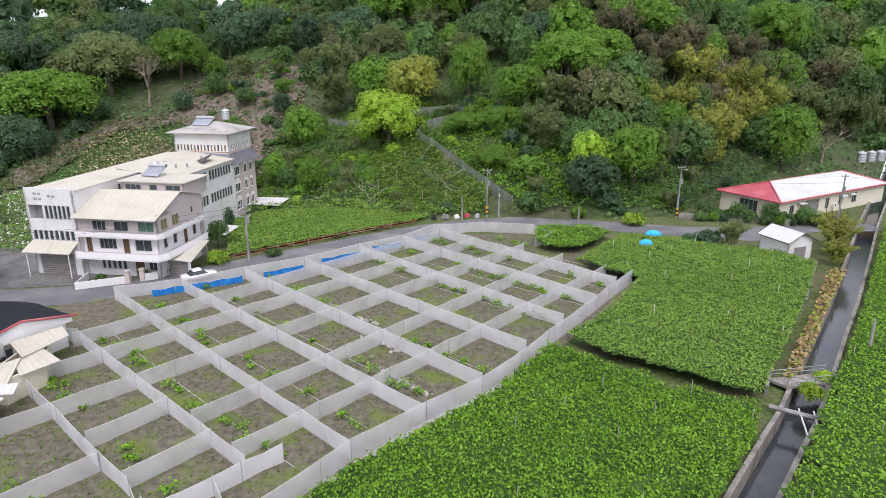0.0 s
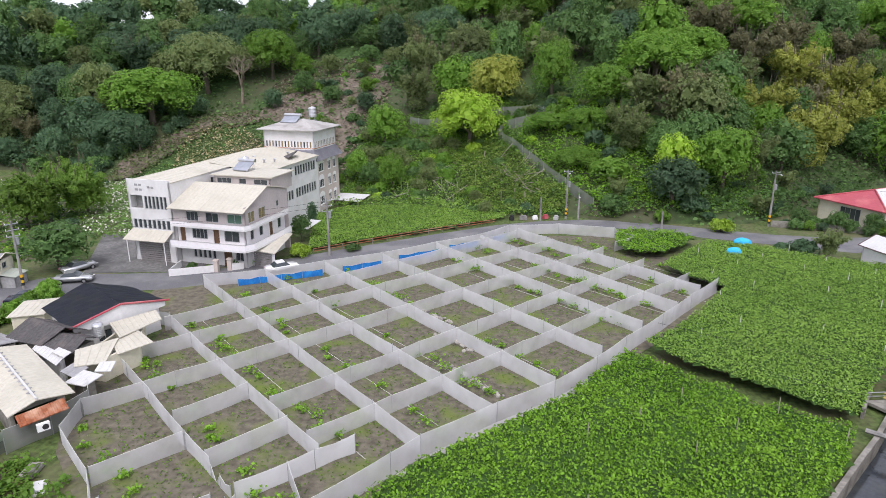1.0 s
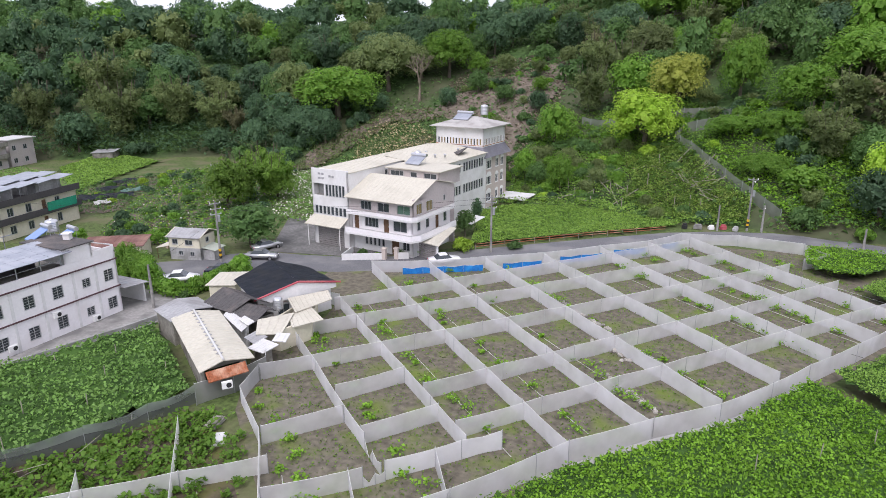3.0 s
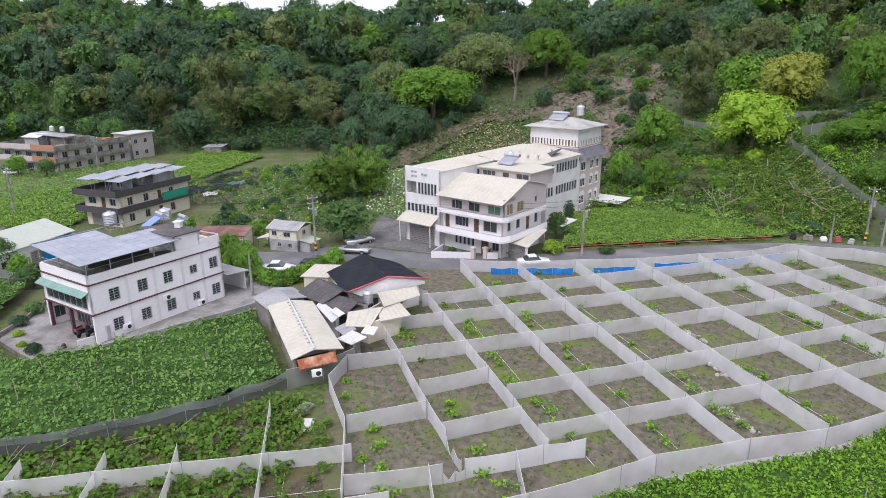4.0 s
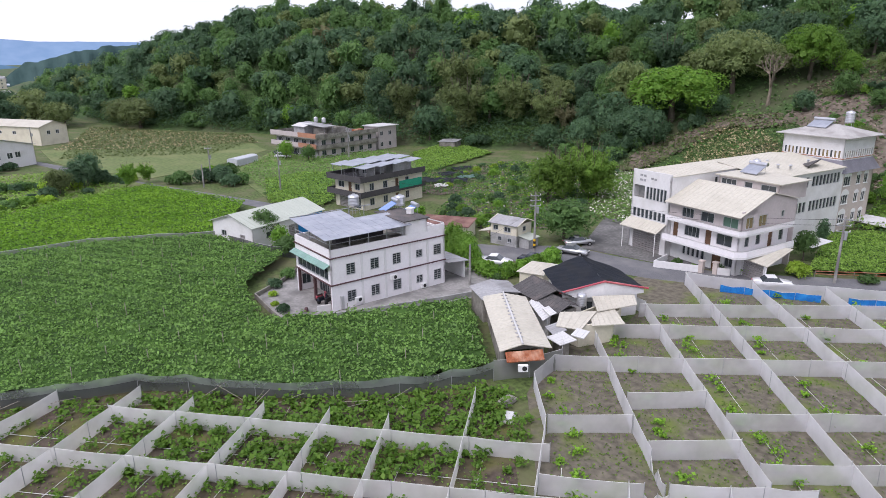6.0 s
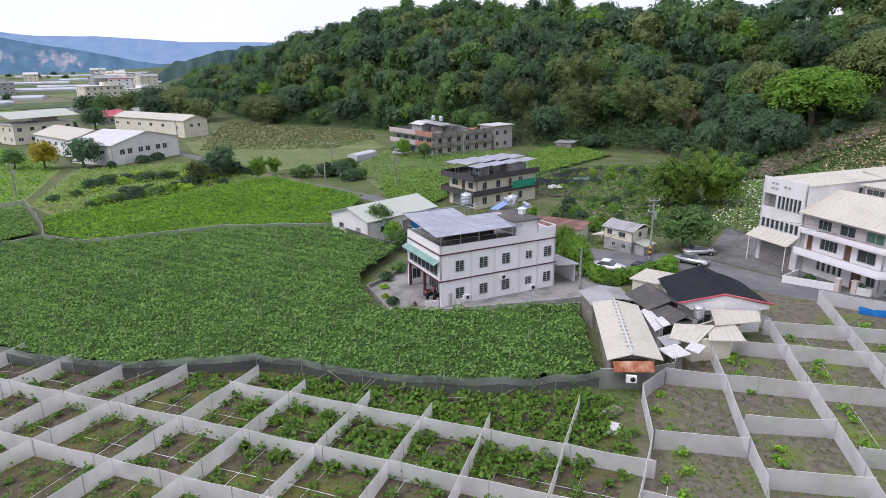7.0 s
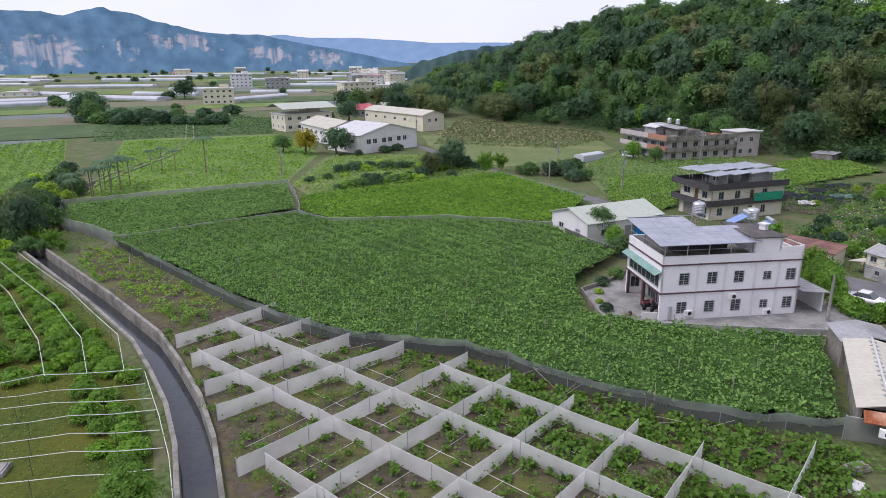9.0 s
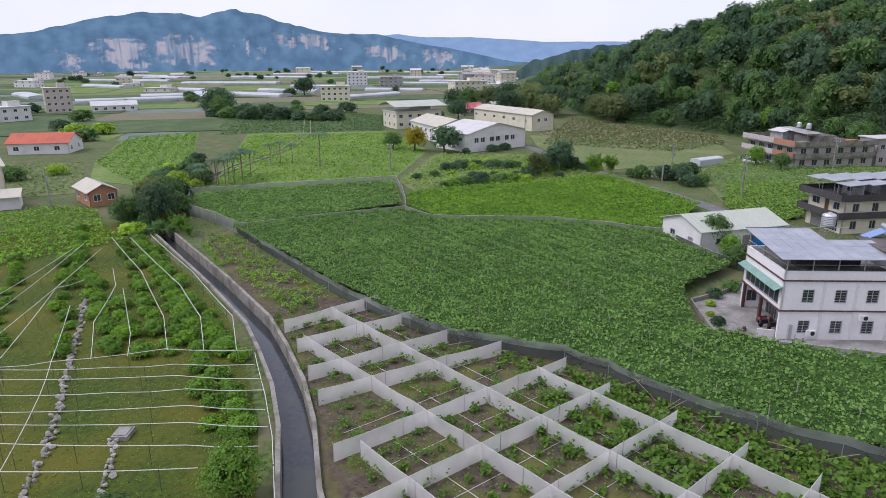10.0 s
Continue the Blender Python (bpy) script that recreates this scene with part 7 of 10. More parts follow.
SCRUB = [(-56, 102), (-50, 122), (-46, 150), (-58, 166), (-70, 162), (-97, 146), (-88, 138), (-64, 140), (-58, 122)]
slope_leaves("flower_plants", FLOWERS, 0.8, 0.42, 5.5, "vine_dark", "sprawling green plants with white flowers on the slope", 41)
slope_leaves("white_flowers", [(-69, 91), (-60, 89), (-57, 104), (-62, 118), (-78, 128), (-86, 132), (-90, 126), (-80, 108)], 0.8, 0.34, 1.9, "petal", "scattered white blossoms on the slope", 42, 0.9, "flowers")
slope_leaves("scrub", SCRUB, 0.7, 0.42, 4.5, "tree_olive", "low olive scrub on the slope", 141, 0.7)
slope_leaves("pale_flowers", [(-80.5, 139.9), (-83.4, 148.7), (-82.2, 158.0), (-72.9, 158.7), (-63.6, 152.1), (-60.3, 144.3), (-69.9, 141.2)], 0.9, 0.45, 4.2, "straw", "dense pale cream blossoms below the trees", 43, 0.9, "flowers")
CLEARING = [(-50, 122), (-38, 124), (-38, 150), (-34, 167), (-36, 182), (-40, 201), (-60, 196), (-72, 184), (-68, 166), (-55, 160), (-48, 145)]
MAT["brush"] = foliage("cut_brush", (0.20, 0.155, 0.115), (0.30, 0.24, 0.185), 0.0, 0.35, 0.2)
slope_leaves("dry_brush", CLEARING, 0.45, 0.55, 4.5, "brush", "cleared slope of cut dry branches", 44, 0.3, "brush")
slope_leaves("regrowth", CLEARING, 0.6, 0.5, 0.6, "tree_mid", "young green regrowth on the cleared slope", 45, 0.7)
GARDEN = [(-36, 113), (-20, 115), (-2, 110), (8, 112), (9, 122), (2, 134), (-4, 142), (-24, 138), (-36, 134)]
slope_leaves("garden_plants", GARDEN, 1.3, 0.36, 11, "vine_pale", "olive-green climbing plants on a sloping garden", 46, 0.8)
TRELLIS = [(-15, 134), (-11.8, 141), (-4.3, 136.5), (2.8, 124.1), (8.6, 117.6), (7.8, 113.4), (-3, 112.6), (-8, 116), (-13.3, 121), (-12, 127)]
slope_leaves("trellis_vines", TRELLIS, 1.6, 0.3, 22, "trellis_leaf", "olive-green vines spread over a sloping trellis", 146, 0.6)
slope_leaves("trellis_leaves", TRELLIS, 1.75, 0.32, 18, "tree_lime", "lighter young leaves on a sloping trellis", 147, 0.5)
slope_leaves("slope_herbs", [(-36, 124), (-16, 128), (-4, 137), (0, 148), (-12, 158), (-34, 158), (-38, 140)], 1.2, 0.42, 10, "tree_bright", "green herbs and low shrubs on the slope", 161, 0.7)
slope_leaves("slope_grass", [(-36, 124), (-16, 128), (-4, 137), (0, 148), (-12, 158), (-34, 158), (-38, 140)], 0.5, 0.36, 4, "tree_olive", "olive grass on the slope", 162, 0.4)
slope_leaves("bank_weeds", [(44, 114), (62, 131), (80, 146), (92, 152), (84, 160), (60, 144), (44, 128)], 1.5, 0.46, 7, "tree_mid", "dense green weeds on the bank", 163, 0.8)
slope_leaves("foot_weeds", [(12, 110.6), (18, 110.6), (38, 112.2), (44, 115), (47, 124), (32, 121), (20, 121), (12, 117)], 1.3, 0.42, 7, "tree_bright", "rank bright green weeds at the foot of the hill", 148, 0.7)
slope_leaves("foot_growth", [(12, 110.6), (18, 110.6), (38, 112.2), (44, 115), (52, 126), (32, 123), (20, 121), (12, 117)], 1.5, 0.46, 5, "tree_mid", "dense green weeds at the foot of the hill", 149, 0.7)
slope_leaves("garden_weeds", GARDEN, 0.9, 0.45, 6, "tree_mid", "green weeds on a sloping garden", 47, 0.5)
slope_leaves("creepers", [(4, 146), (-2, 136), (8, 120), (14, 113), (26, 112), (28, 128), (22, 142), (12, 150)], 1.6, 0.42, 13, "vine", "bright green creepers smothering the slope", 48, 0.8)
rng = np.random.default_rng(5)
for k in range(22):
    x, y = rng.uniform(-36, 6), rng.uniform(112, 138)
    if inside(GARDEN, np.array([[x, y]]))[0]:
        plant(["mound", "mound_dark", "mound_bright", "dome_olive", "mound_yellow"][k % 5], x, y, rng.uniform(0.9, 2.1), rng.uniform(0.8, 1.3), group="garden shrubs")
for k in range(24):
    x, y = rng.uniform(-70, -34), rng.uniform(128, 198)
    if inside(CLEARING, np.array([[x, y]]))[0]:
        plant(["mound", "mound_dark", "mound_bright", "bamboo_dark"][k % 4], x, y, rng.uniform(1.2, 2.6), rng.uniform(0.8, 1.2), group="garden shrubs")
for x, y, r, key in ((-44, 140, 2.6, "dome_bright"), (-40, 132, 2.2, "dome"), (-47, 152, 2.4, "dome_olive"), (-39, 160, 2.8, "dome_b"), (-50, 168, 3.0, "layered"), (-60, 176, 3.4, "dome"), (-55, 186, 3.2, "dome_olive"), (-44, 180, 2.6, "bamboo"), (-64, 188, 3.6, "dome_bright"), (-46, 194, 3.4, "layered"), (-38, 190, 3.0, "dome_olive"), (-66, 168, 3.0, "dome_b"), (-58, 160, 2.6, "mound"), (-41, 170, 2.4, "dome_bright"), (-51, 158, 2.2, "mound_bright"), (-31, 128, 2.6, "dome"), (-26, 134, 2.4, "dome_olive"), (-34, 136, 2.2, "mound_dark"), (-22, 130, 2.0, "mound")):
    plant(key, x, y, r, 1.1, group="slope trees")


def thicket(name, poly, count, r0, r1, keys, label, seed, every=2):
    """Shrubs and saplings grown into one another over sloping ground: one tangled mass a colour."""
    rng = np.random.default_rng(seed)
    lo, hi = np.min(poly, 0), np.max(poly, 0)
    pts = lo + rng.random((count * 6, 2)) * (hi - lo)
    pts = pts[inside(poly, pts)][:count]
    for m_, key in enumerate(keys):
        crown = [o for o in TREE_KINDS[key].children if o.name.startswith("crown")][0].data
        co = np.empty(len(crown.vertices) * 3, np.float32)
        crown.vertices.foreach_get("co", co)
        co = co.reshape(-1, 4, 3)[::every]
        mid = co.mean(1, keepdims=True)
        co = mid + (co - mid) * (1 + 0.25 * (every - 1))
        parts = []
        for x, y in pts[m_::len(keys)]:
            a, r, tall = rng.uniform(0, 6.28), rng.uniform(r0, r1), rng.uniform(0.75, 1.35)
            c, sn = math.cos(a), math.sin(a)
            parts.append(np.stack([(co[..., 0] * c - co[..., 1] * sn) * r + x, (co[..., 0] * sn + co[..., 1] * c) * r + y, co[..., 2] * r * tall + ground_z(x, y) - 0.15], -1))
        tagged(quads_mesh(name, np.concatenate(parts), crown.materials[0].name.replace("_leaf", "")), label, "shrubs", kind="stuff")


SHRUBBY = [(-37, 122), (-30, 119.5), (-16, 121), (-13, 128), (-16, 134), (-4, 141), (-6, 146), (-16, 149), (-27, 153), (-38, 150), (-39, 136)]
thicket("thicket", SHRUBBY, 90, 0.9, 2.3, ["mound", "mound_bright", "mound", "dome_olive", "mound_bright"], "tangled shrubs and saplings on the slope behind the house", 251)
thicket("thicket", [(-4, 143), (6, 140), (14, 130), (17, 121), (14, 113.5), (42, 113), (50, 124), (46, 134), (30, 136), (16, 147), (0, 152)], 110, 1.2, 2.8, ["mound", "mound_bright", "mound", "mound_dark", "bamboo"], "rank shrubs and creepers at the foot of the wood", 252)
thicket("thicket", CLEARING, 46, 0.7, 1.7, ["mound", "mound_dark", "mound_bright", "dome_olive"], "young shrubs scattered over the cleared slope", 253)
thicket("thicket", [(-88, 122), (-97, 142), (-88, 156), (-84, 166), (-96, 172), (-112, 150), (-108, 136), (-100, 126)], 60, 1.5, 3.2, ["mound_dark", "mound", "dome_b", "mound_dark"], "dark shrubs along the lower edge of the wood", 254)
slope_leaves("strip_weeds", [(-95, 128), (-95, 146), (-87, 157), (-82, 165), (-71, 167), (-66, 161), (-78, 157), (-83, 149), (-87, 139), (-92, 128)], 0.8, 0.5, 6.5, "tree_olive", "dry olive weeds on the bare strip below the wood", 255, 0.6)
slope_leaves("strip_litter", [(-95, 128), (-95, 146), (-87, 157), (-82, 165), (-71, 167), (-66, 161), (-78, 157), (-83, 149), (-87, 139), (-92, 128)], 0.7, 0.5, 3.0, "brush", "dry twigs on the bare strip below the wood", 256, 0.3, "brush")
# shrubs along the foot of the hill
for k in range(36):
    i = 3 + k % 13
    a, b = FOOT[i], FOOT[i + 1]
    f_ = rng.random()
    x, y = a[0] + (b[0] - a[0]) * f_, a[1] + (b[1] - a[1]) * f_ + rng.uniform(0.5, 4)
    if -38 < x < 12 or -100 < x < -45 or x < -320:
        continue
    plant(["mound", "mound_dark", "mound_bright", "bamboo_dark", "mound_dark"][k % 5], x, y, rng.uniform(1.6, 3.6), rng.uniform(0.7, 1.2), group="hill foot shrubs")
# allotments between the farmhouse road and the hill
LOTS = [(-72, 70), (-66, 84), (-74, 100), (-92, 122), (-106, 134), (-118, 122), (-104, 96), (-96, 84), (-88, 72)]
slope_leaves("allotment_plants", LOTS, 0.7, 0.36, 6.0, "tree_mid", "mixed vegetable plots and weeds", 49, 0.6)
slope_leaves("allotment_crops", LOTS, 0.5, 0.36, 3.0, "vine", "bright green vegetables in small plots", 151, 0.4)
slope_leaves("allotment_litter", LOTS, 0.2, 0.5, 0.8, "brush", "dry stalks and litter in the vegetable plots", 152, 0.3)
slope_leaves("allotment_yellow", LOTS, 0.7, 0.36, 0.35, "tree_yellow", "yellowing leaves in the vegetable plots", 153, 0.6)
slope_leaves("allotment_flowers", LOTS, 0.6, 0.3, 0.3, "petal", "a few pale blossoms in the vegetable plots", 50, 0.6, "flowers")
for k in range(120):
    x, y = rng.uniform(-118, -66), rng.uniform(70, 134)
    if inside(LOTS, np.array([[x, y]]))[0]:
        plant(["mound", "mound_bright", "mound_dark", "mound_dark", "dome_bright", "mound"][k % 6], x, y, rng.uniform(0.6, 1.6), rng.uniform(0.7, 1.5), group="garden shrubs")
PLOTS = [(-118, 122), (-106, 98), (-97, 84), (-112, 76), (-122, 84), (-130, 92), (-122, 106)]
slope_leaves("plot_weeds", PLOTS, 0.5, 0.38, 6, "tree_mid", "weeds and vegetables on the plots below the hill", 257, 0.5)
slope_leaves("plot_straw", PLOTS, 0.3, 0.42, 1.6, "brush", "dry stalks on the plots below the hill", 258, 0.3)
draped("garden_soil", LOTS, 0.07, "slope_soil", "grey-brown soil of the vegetable gardens", 243)
draped("garden_soil", PLOTS, 0.07, "slope_soil", "grey-brown soil of the plots below the hill", 244)
thicket("garden_growth", LOTS, 130, 0.5, 1.2, ["mound_bright", "mound", "mound_dark", "mound", "mound_bright"], "mixed shrubs, vegetables and banana plants of the gardens", 259)
thicket("garden_growth", PLOTS, 50, 0.5, 1.4, ["mound", "mound_yellow", "mound_dark"], "mixed shrubs of the plots below the hill", 260)
F9 = [(-148.1, 112.9), (-119.1, 92.6), (-122.6, 102.4), (-132.6, 129.6), (-146.2, 133.3), (-156.7, 131.5)]
vine_field("vine_field", F9, 0.7, 0.42, 14, "vine_pale", "green crop below the hill", 51, 0.08, 2.0)
slope_leaves("stubble", [(-232, 36), (-262, 50), (-300, 62), (-268, 78), (-229, 99), (-205, 92), (-212, 60)], 0.25, 0.6, 0.7, "straw", "pale dry tufts on a rough field below the hill", 52, 0.3, "stubble")
slope_leaves("rough_growth", [(-208, 34), (-262, 50), (-300, 62), (-268, 78), (-229, 99), (-205, 92), (-190, 70)], 0.4, 0.6, 1.6, "tree_olive", "rough olive growth below the hill", 154, 0.4)
WALL_FOOT = [(-120, 141), (-127, 144), (-167, 122), (-229, 104), (-267, 82), (-311, 70), (-345, 69)]
slope_leaves("hill_foot_creepers", WALL_FOOT + [(x_ + 3, y_ + 15) for x_, y_ in WALL_FOOT[::-1]], 3.4, 0.7, 5.0, "tree_dark", "dark green creepers hanging over the foot of the hill", 155, 1.2)
slope_leaves("hill_foot_leaves", WALL_FOOT + [(x_ + 3, y_ + 13) for x_, y_ in WALL_FOOT[::-1]], 3.0, 0.7, 2.5, "tree_mid", "green creepers on the foot of the hill", 156, 1.2)

# ---- plants between the nets ----
N1 = [(-34, 41), (-37, 51), (-36, 58), (-36, 69), (-25, 78.5), (-11, 88), (-3, 97), (13, 99), (23, 80), (10, 58), (-6, 41), (-12, 33), (-17, 29), (-22, 27.5), (-28, 34), (-33, 39)]
slope_leaves("weeds", N1, 0.08, 0.17, 8.0, "tree_lime", "low weeds on the soil between the nets", 60, 0.12)
N2 = [(-74, -19), (-53, 12), (-41, 25), (-34, 35.5), (-22, 26), (-9, 14), (-18, 3), (-36, -5), (-44, -8), (-55, -12), (-65, -16.5)]
slope_leaves("weeds", N2, 0.08, 0.18, 4.5, "tree_lime", "low weeds on the soil between the nets", 61, 0.12)


def row_plants(poly, way, gap, step, size, material, label, seed, n=26, keep=0.8, leaf=0.24):
    """Small leafy plants in rows."""
    rng = np.random.default_rng(seed)
    lo, hi = np.min(poly, 0), np.max(poly, 0)
    mid, r = (lo + hi) / 2, np.hypot(*(hi - lo)) / 2
    d = np.array([math.cos(way), math.sin(way)])
    e = np.array([-d[1], d[0]])
    cs = []
    for i in range(int(-r / gap), int(r / gap) + 1):
        for j in range(int(-r / step), int(r / step) + 1):
            q = mid + e * i * gap + d * j * step + rng.normal(0, 0.35, 2)
            if rng.random() < keep and inside(poly, q[None])[0]:
                s = size * rng.uniform(0.5, 1.3)
                t = rng.normal(0, 0.3, (n, 3)) * s
                cs.append(np.c_[q[0] + t[:, 0], q[1] + t[:, 1], 0.08 + 0.7 * np.abs(t[:, 2]) + 0.2 * s])
    c = np.concatenate(cs)
    nrm = np.c_[rng.normal(0, 0.6, (len(c), 2)), np.ones(len(c))]
    return tagged(quads_mesh("crop_plants", leaf_quads(rng, c, nrm, leaf * rng.uniform(0.7, 1.4, len(c)), 0.8), material), label, "plants", kind="stuff")


row_plants(N1, math.atan2(-4.7, 4.95), 6.9, 1.5, 1.0, "vine", "young bright green plants in rows between nets", 62, 44, 0.72)
row_plants(N2, math.atan2(4.65, -3.65), 2.2, 1.0, 1.0, "tree_bright", "young green plants in rows between nets", 63, 34, 0.8)
row_plants([(-53, 13.5), (-41.5, 25.6), (-34.8, 36), (-27, 31), (-33, 17), (-44, 6)], math.atan2(4.65, -3.65), 1.7, 0.9, 1.15, "tree_bright", "dense green plants in rows between nets", 64, 34, 0.92, 0.36)
row_plants([(-58, 4), (-54.2, 11.6), (-47, 18.4), (-42.6, 23.2), (-36.4, 34.6), (-33.6, 36.4), (-29, 33.4), (-37, 23.6), (-45, 15.4), (-51, 9)], math.atan2(3.72, 4.38), 1.5, 0.95, 1.1, "tree_bright", "leafy climbing plants along the dark net", 66, 18, 0.75, 0.34)
STRIP = [(-101.5, -36), (-98, -30), (-86, -22), (-72, -12), (-68, -16.5), (-79, -24.5), (-92, -34)]
row_plants(STRIP, 0.6, 1.3, 1.0, 1.2, "vine", "leafy plants on a strip beside the canal", 65, 26, 0.75)

# ---- fruit orchard across the canal: low trees, hoses on posts, stone lines ----
EDGE_CROP = [(-98, -47), (-104, -54), (-118, -62), (-122, -72), (-110, -84), (-92, -78), (-82, -62)]
ORCH = [(-97, -43.5), (-78, -29.5), (-66, -22), (-55, -17), (-45, -13.2), (-34, -10.5), (-18, -6), (-20, -30), (-40, -44), (-66, -60), (-100, -72), (-110, -54)]
MAT["orchard_grass"] = surface("orchard_grass", (0.052, 0.08, 0.007), 0.95, fine=2.2, coarse=0.13, vary=0.45, second=(0.105, 0.10, 0.011), mix=(0.4, 0.7), world_xy=True, bump=0.6)
patch("orchard_grass", ORCH, 0.03, "orchard_grass", "yellow-green mown grass under the orchard", "grass")
slope_leaves("orchard_tufts", ORCH, 0.05, 0.13, 9.0, "tree_lime", "short grass tufts on the orchard floor", 66, 0.08, "grass")
slope_leaves("edge_crop", EDGE_CROP, 0.5, 0.42, 7.0, "vine", "low green crop with trellis lines beyond the orchard", 67, 0.3)
BEDS = [((-95, -47), (-56, -24.2), 2.4), ((-96, -44.5), (-56, -20.6), 2.0), ((-92, -41), (-56, -18.2), 2.2), ((-88, -50), (-56, -28.5), 2.4), ((-55, -21), (-40, -14), 2.2), ((-54, -18.5), (-36, -11.8), 2.2), ((-92, -54), (-56, -34), 3.4), ((-88, -58), (-58, -42), 3.4), ((-104, -49), (-84, -38), 2.4), ((-104, -58), (-80, -46), 2.8), ((-70, -36), (-56, -26.5), 2.4), ((-76, -32), (-57, -22.4), 2.2), ((-50, -16.2), (-38, -12.6), 2.3), ((-66, -24.5), (-55, -17.4), 2.2)]
for (a, b, gap) in BEDS:
    k = int(math.hypot(b[0] - a[0], b[1] - a[1]) / gap)
    for i in range(k):
        f_ = (i + 0.5) / k
        plant(["bush_bright", "bush", "bush_bright"][i % 3], a[0] + (b[0] - a[0]) * f_ + rng.normal(0, 0.4), a[1] + (b[1] - a[1]) * f_ + rng.normal(0, 0.4), rng.uniform(0.85, 1.45), rng.uniform(0.8, 1.1), "low bright green fruit bush in the orchard", "orchard bushes", 0.0)
plant("dome_bright", -35.8, -12.3, 2.3, 1.0, "dense green tree beside the canal", z=0)
plant("mound", -34.4, -19.6, 1.7, 0.8, z=0)


def hose(points, z=1.6, r=0.03, strung=True):
    pts = []
    for a, b in zip(points, points[1:]):
        k = max(2, int(math.hypot(b[0] - a[0], b[1] - a[1]) / 2.5))
        for i in range(k):
            f_ = i / k
            pts.append((a[0] + (b[0] - a[0]) * f_, a[1] + (b[1] - a[1]) * f_, z - (0.12 if strung else 0.04) * math.sin(f_ * math.pi)))
    pts.append((*points[-1], z))
    bm = bmesh.new()
    tube(bm, pts, r)
    ob = thing("irrigation_line", (0, 0, 0), "pale irrigation hose strung on thin posts" if strung else "thin pale watering pipe laid along the plots", "hose", "irrigation hoses" if strung else "watering pipes")
    part("tube", bm, "hose", ob)
    first = None
    for p in pts[::2] if strung else ():
        if first is None:
            bm = bmesh.new()
            rod(bm, (0, 0, 0), (0, 0, z), 0.025, n=4)
            q = first = part("post", bm, "bark", ob)
        else:
            q = first.copy()
            scene.collection.objects.link(q)
        q.location = (p[0], p[1], 0)
    return ob


ROWS_J_1 = [[(-51.7, -37), (-52.7, -33.2), (-55.1, -24.3), (-54.7, -16.2)], [(-51.2, -36.7), (-51.5, -27.3), (-52, -22.1), (-51.8, -15.2)], [(-49.4, -35.6), (-49.9, -21.3), (-49.2, -14.1)], [(-46.8, -33.9), (-47.1, -25.1), (-47.6, -19.5), (-47.3, -13.3)], [(-44.2, -32.2), (-45, -18.5), (-44.3, -12.4)], [(-42.5, -31.1), (-42.6, -17.6), (-41.9, -11.6)], [(-40.1, -29.6), (-39.7, -16.6), (-39.5, -11.6)], [(-36.9, -27.5), (-37.1, -14.9)], [(-94, -47.8), (-77.8, -36.3), (-62.9, -27.5), (-54.8, -23.9)], [(-93.9, -45), (-72.4, -29.4), (-62.8, -23.7), (-54.8, -20.6)]]
ROWS_J_1 += [[(-95.5, -42.7), (-77.6, -29.9), (-62.8, -20.4), (-54.7, -17.6)], [(-79, -40.4), (-72.6, -37), (-61.6, -34), (-53.2, -30)], [(-71.6, -35.7), (-58.7, -29), (-53.7, -27)], [(-66.3, -38.9), (-52.7, -33.2), (-46.7, -30.7), (-36.9, -27.5)], [(-65.2, -45.7), (-91, -50.2)], [(-58.9, -41.7), (-88, -46.3)], [(-53.4, -38.1), (-71.8, -43.5), (-74.7, -41.7)], [(-70, -48.8), (-88.1, -50.3)], [(-54.1, -15.8), (-46.4, -12.9), (-40.8, -11.0), (-34, -9.2)]]
for ln in ROWS_J_1:
    hose(ln)
# low watering pipes along the plots between the nets
for k in range(9):
    a, b = np.array((-36.3 + 5.2 * k * 1.02, 63.5 + 3.9 * k)), np.array((-10.4 + 4.6 * k, 38.9 + 4.9 * k))
    hose([tuple(a), tuple((a + b) / 2 + rng.normal(0, 0.15, 2)), tuple(b)], 0.09, 0.022, False)
for k in range(8):
    a, b = node2(3.4 + 0.95 * k, -1.9 if k < 4 else -2.9), node2(3.4 + 0.95 * k, 0.9)
    hose([a, ((a[0] + b[0]) / 2 + rng.normal(0, 0.2), (a[1] + b[1]) / 2), b], 0.09, 0.024, False)
for q_ in (-0.5, 0.5, -1.5):
    hose([node2(1.0 if q_ > -1 else 4, q_), node2(6, q_ + 0.05), node2(10.4, q_)], 0.12, 0.024, False)
MAT["field_stone"] = surface("field_stone", (0.36, 0.34, 0.30), 0.9, fine=5, coarse=1.2, vary=0.3, per_object=0.25)


def pole_heap(points, count, spread, label, seed):
    """Loose bamboo poles lying and leaning about a line."""
    rng = np.random.default_rng(seed)
    root = thing("bamboo_poles", (*points[0], 0), label, "bamboo poles")
    for k in range(count):
        i = int(rng.integers(len(points) - 1))
        f_ = rng.random()
        x, y = [points[i][q] + (points[i + 1][q] - points[i][q]) * f_ + rng.normal(0, spread) - points[0][q] for q in (0, 1)]
        a, ln = rng.uniform(0, 6.28), rng.uniform(1.6, 3.6)
        bm = bmesh.new()
        rod(bm, (x, y, 0.05), (x + ln * math.cos(a), y + ln * math.sin(a), rng.uniform(0.1, 1.5)), 0.03, 0.02, 5)
        part("pole", bm, "bamboo", root)


pole_heap([(-69.5, -8.5), (-60, 0.5), (-55.5, 9.5), (-48, 16.6), (-41, 23.6), (-36.6, 31)], 34, 0.8, "loose bamboo poles leaning beside the dark net", 271)
pole_heap([(-98, -33), (-88, -26), (-78, -19)], 18, 1.6, "old bamboo poles lying on the bare strip", 272)


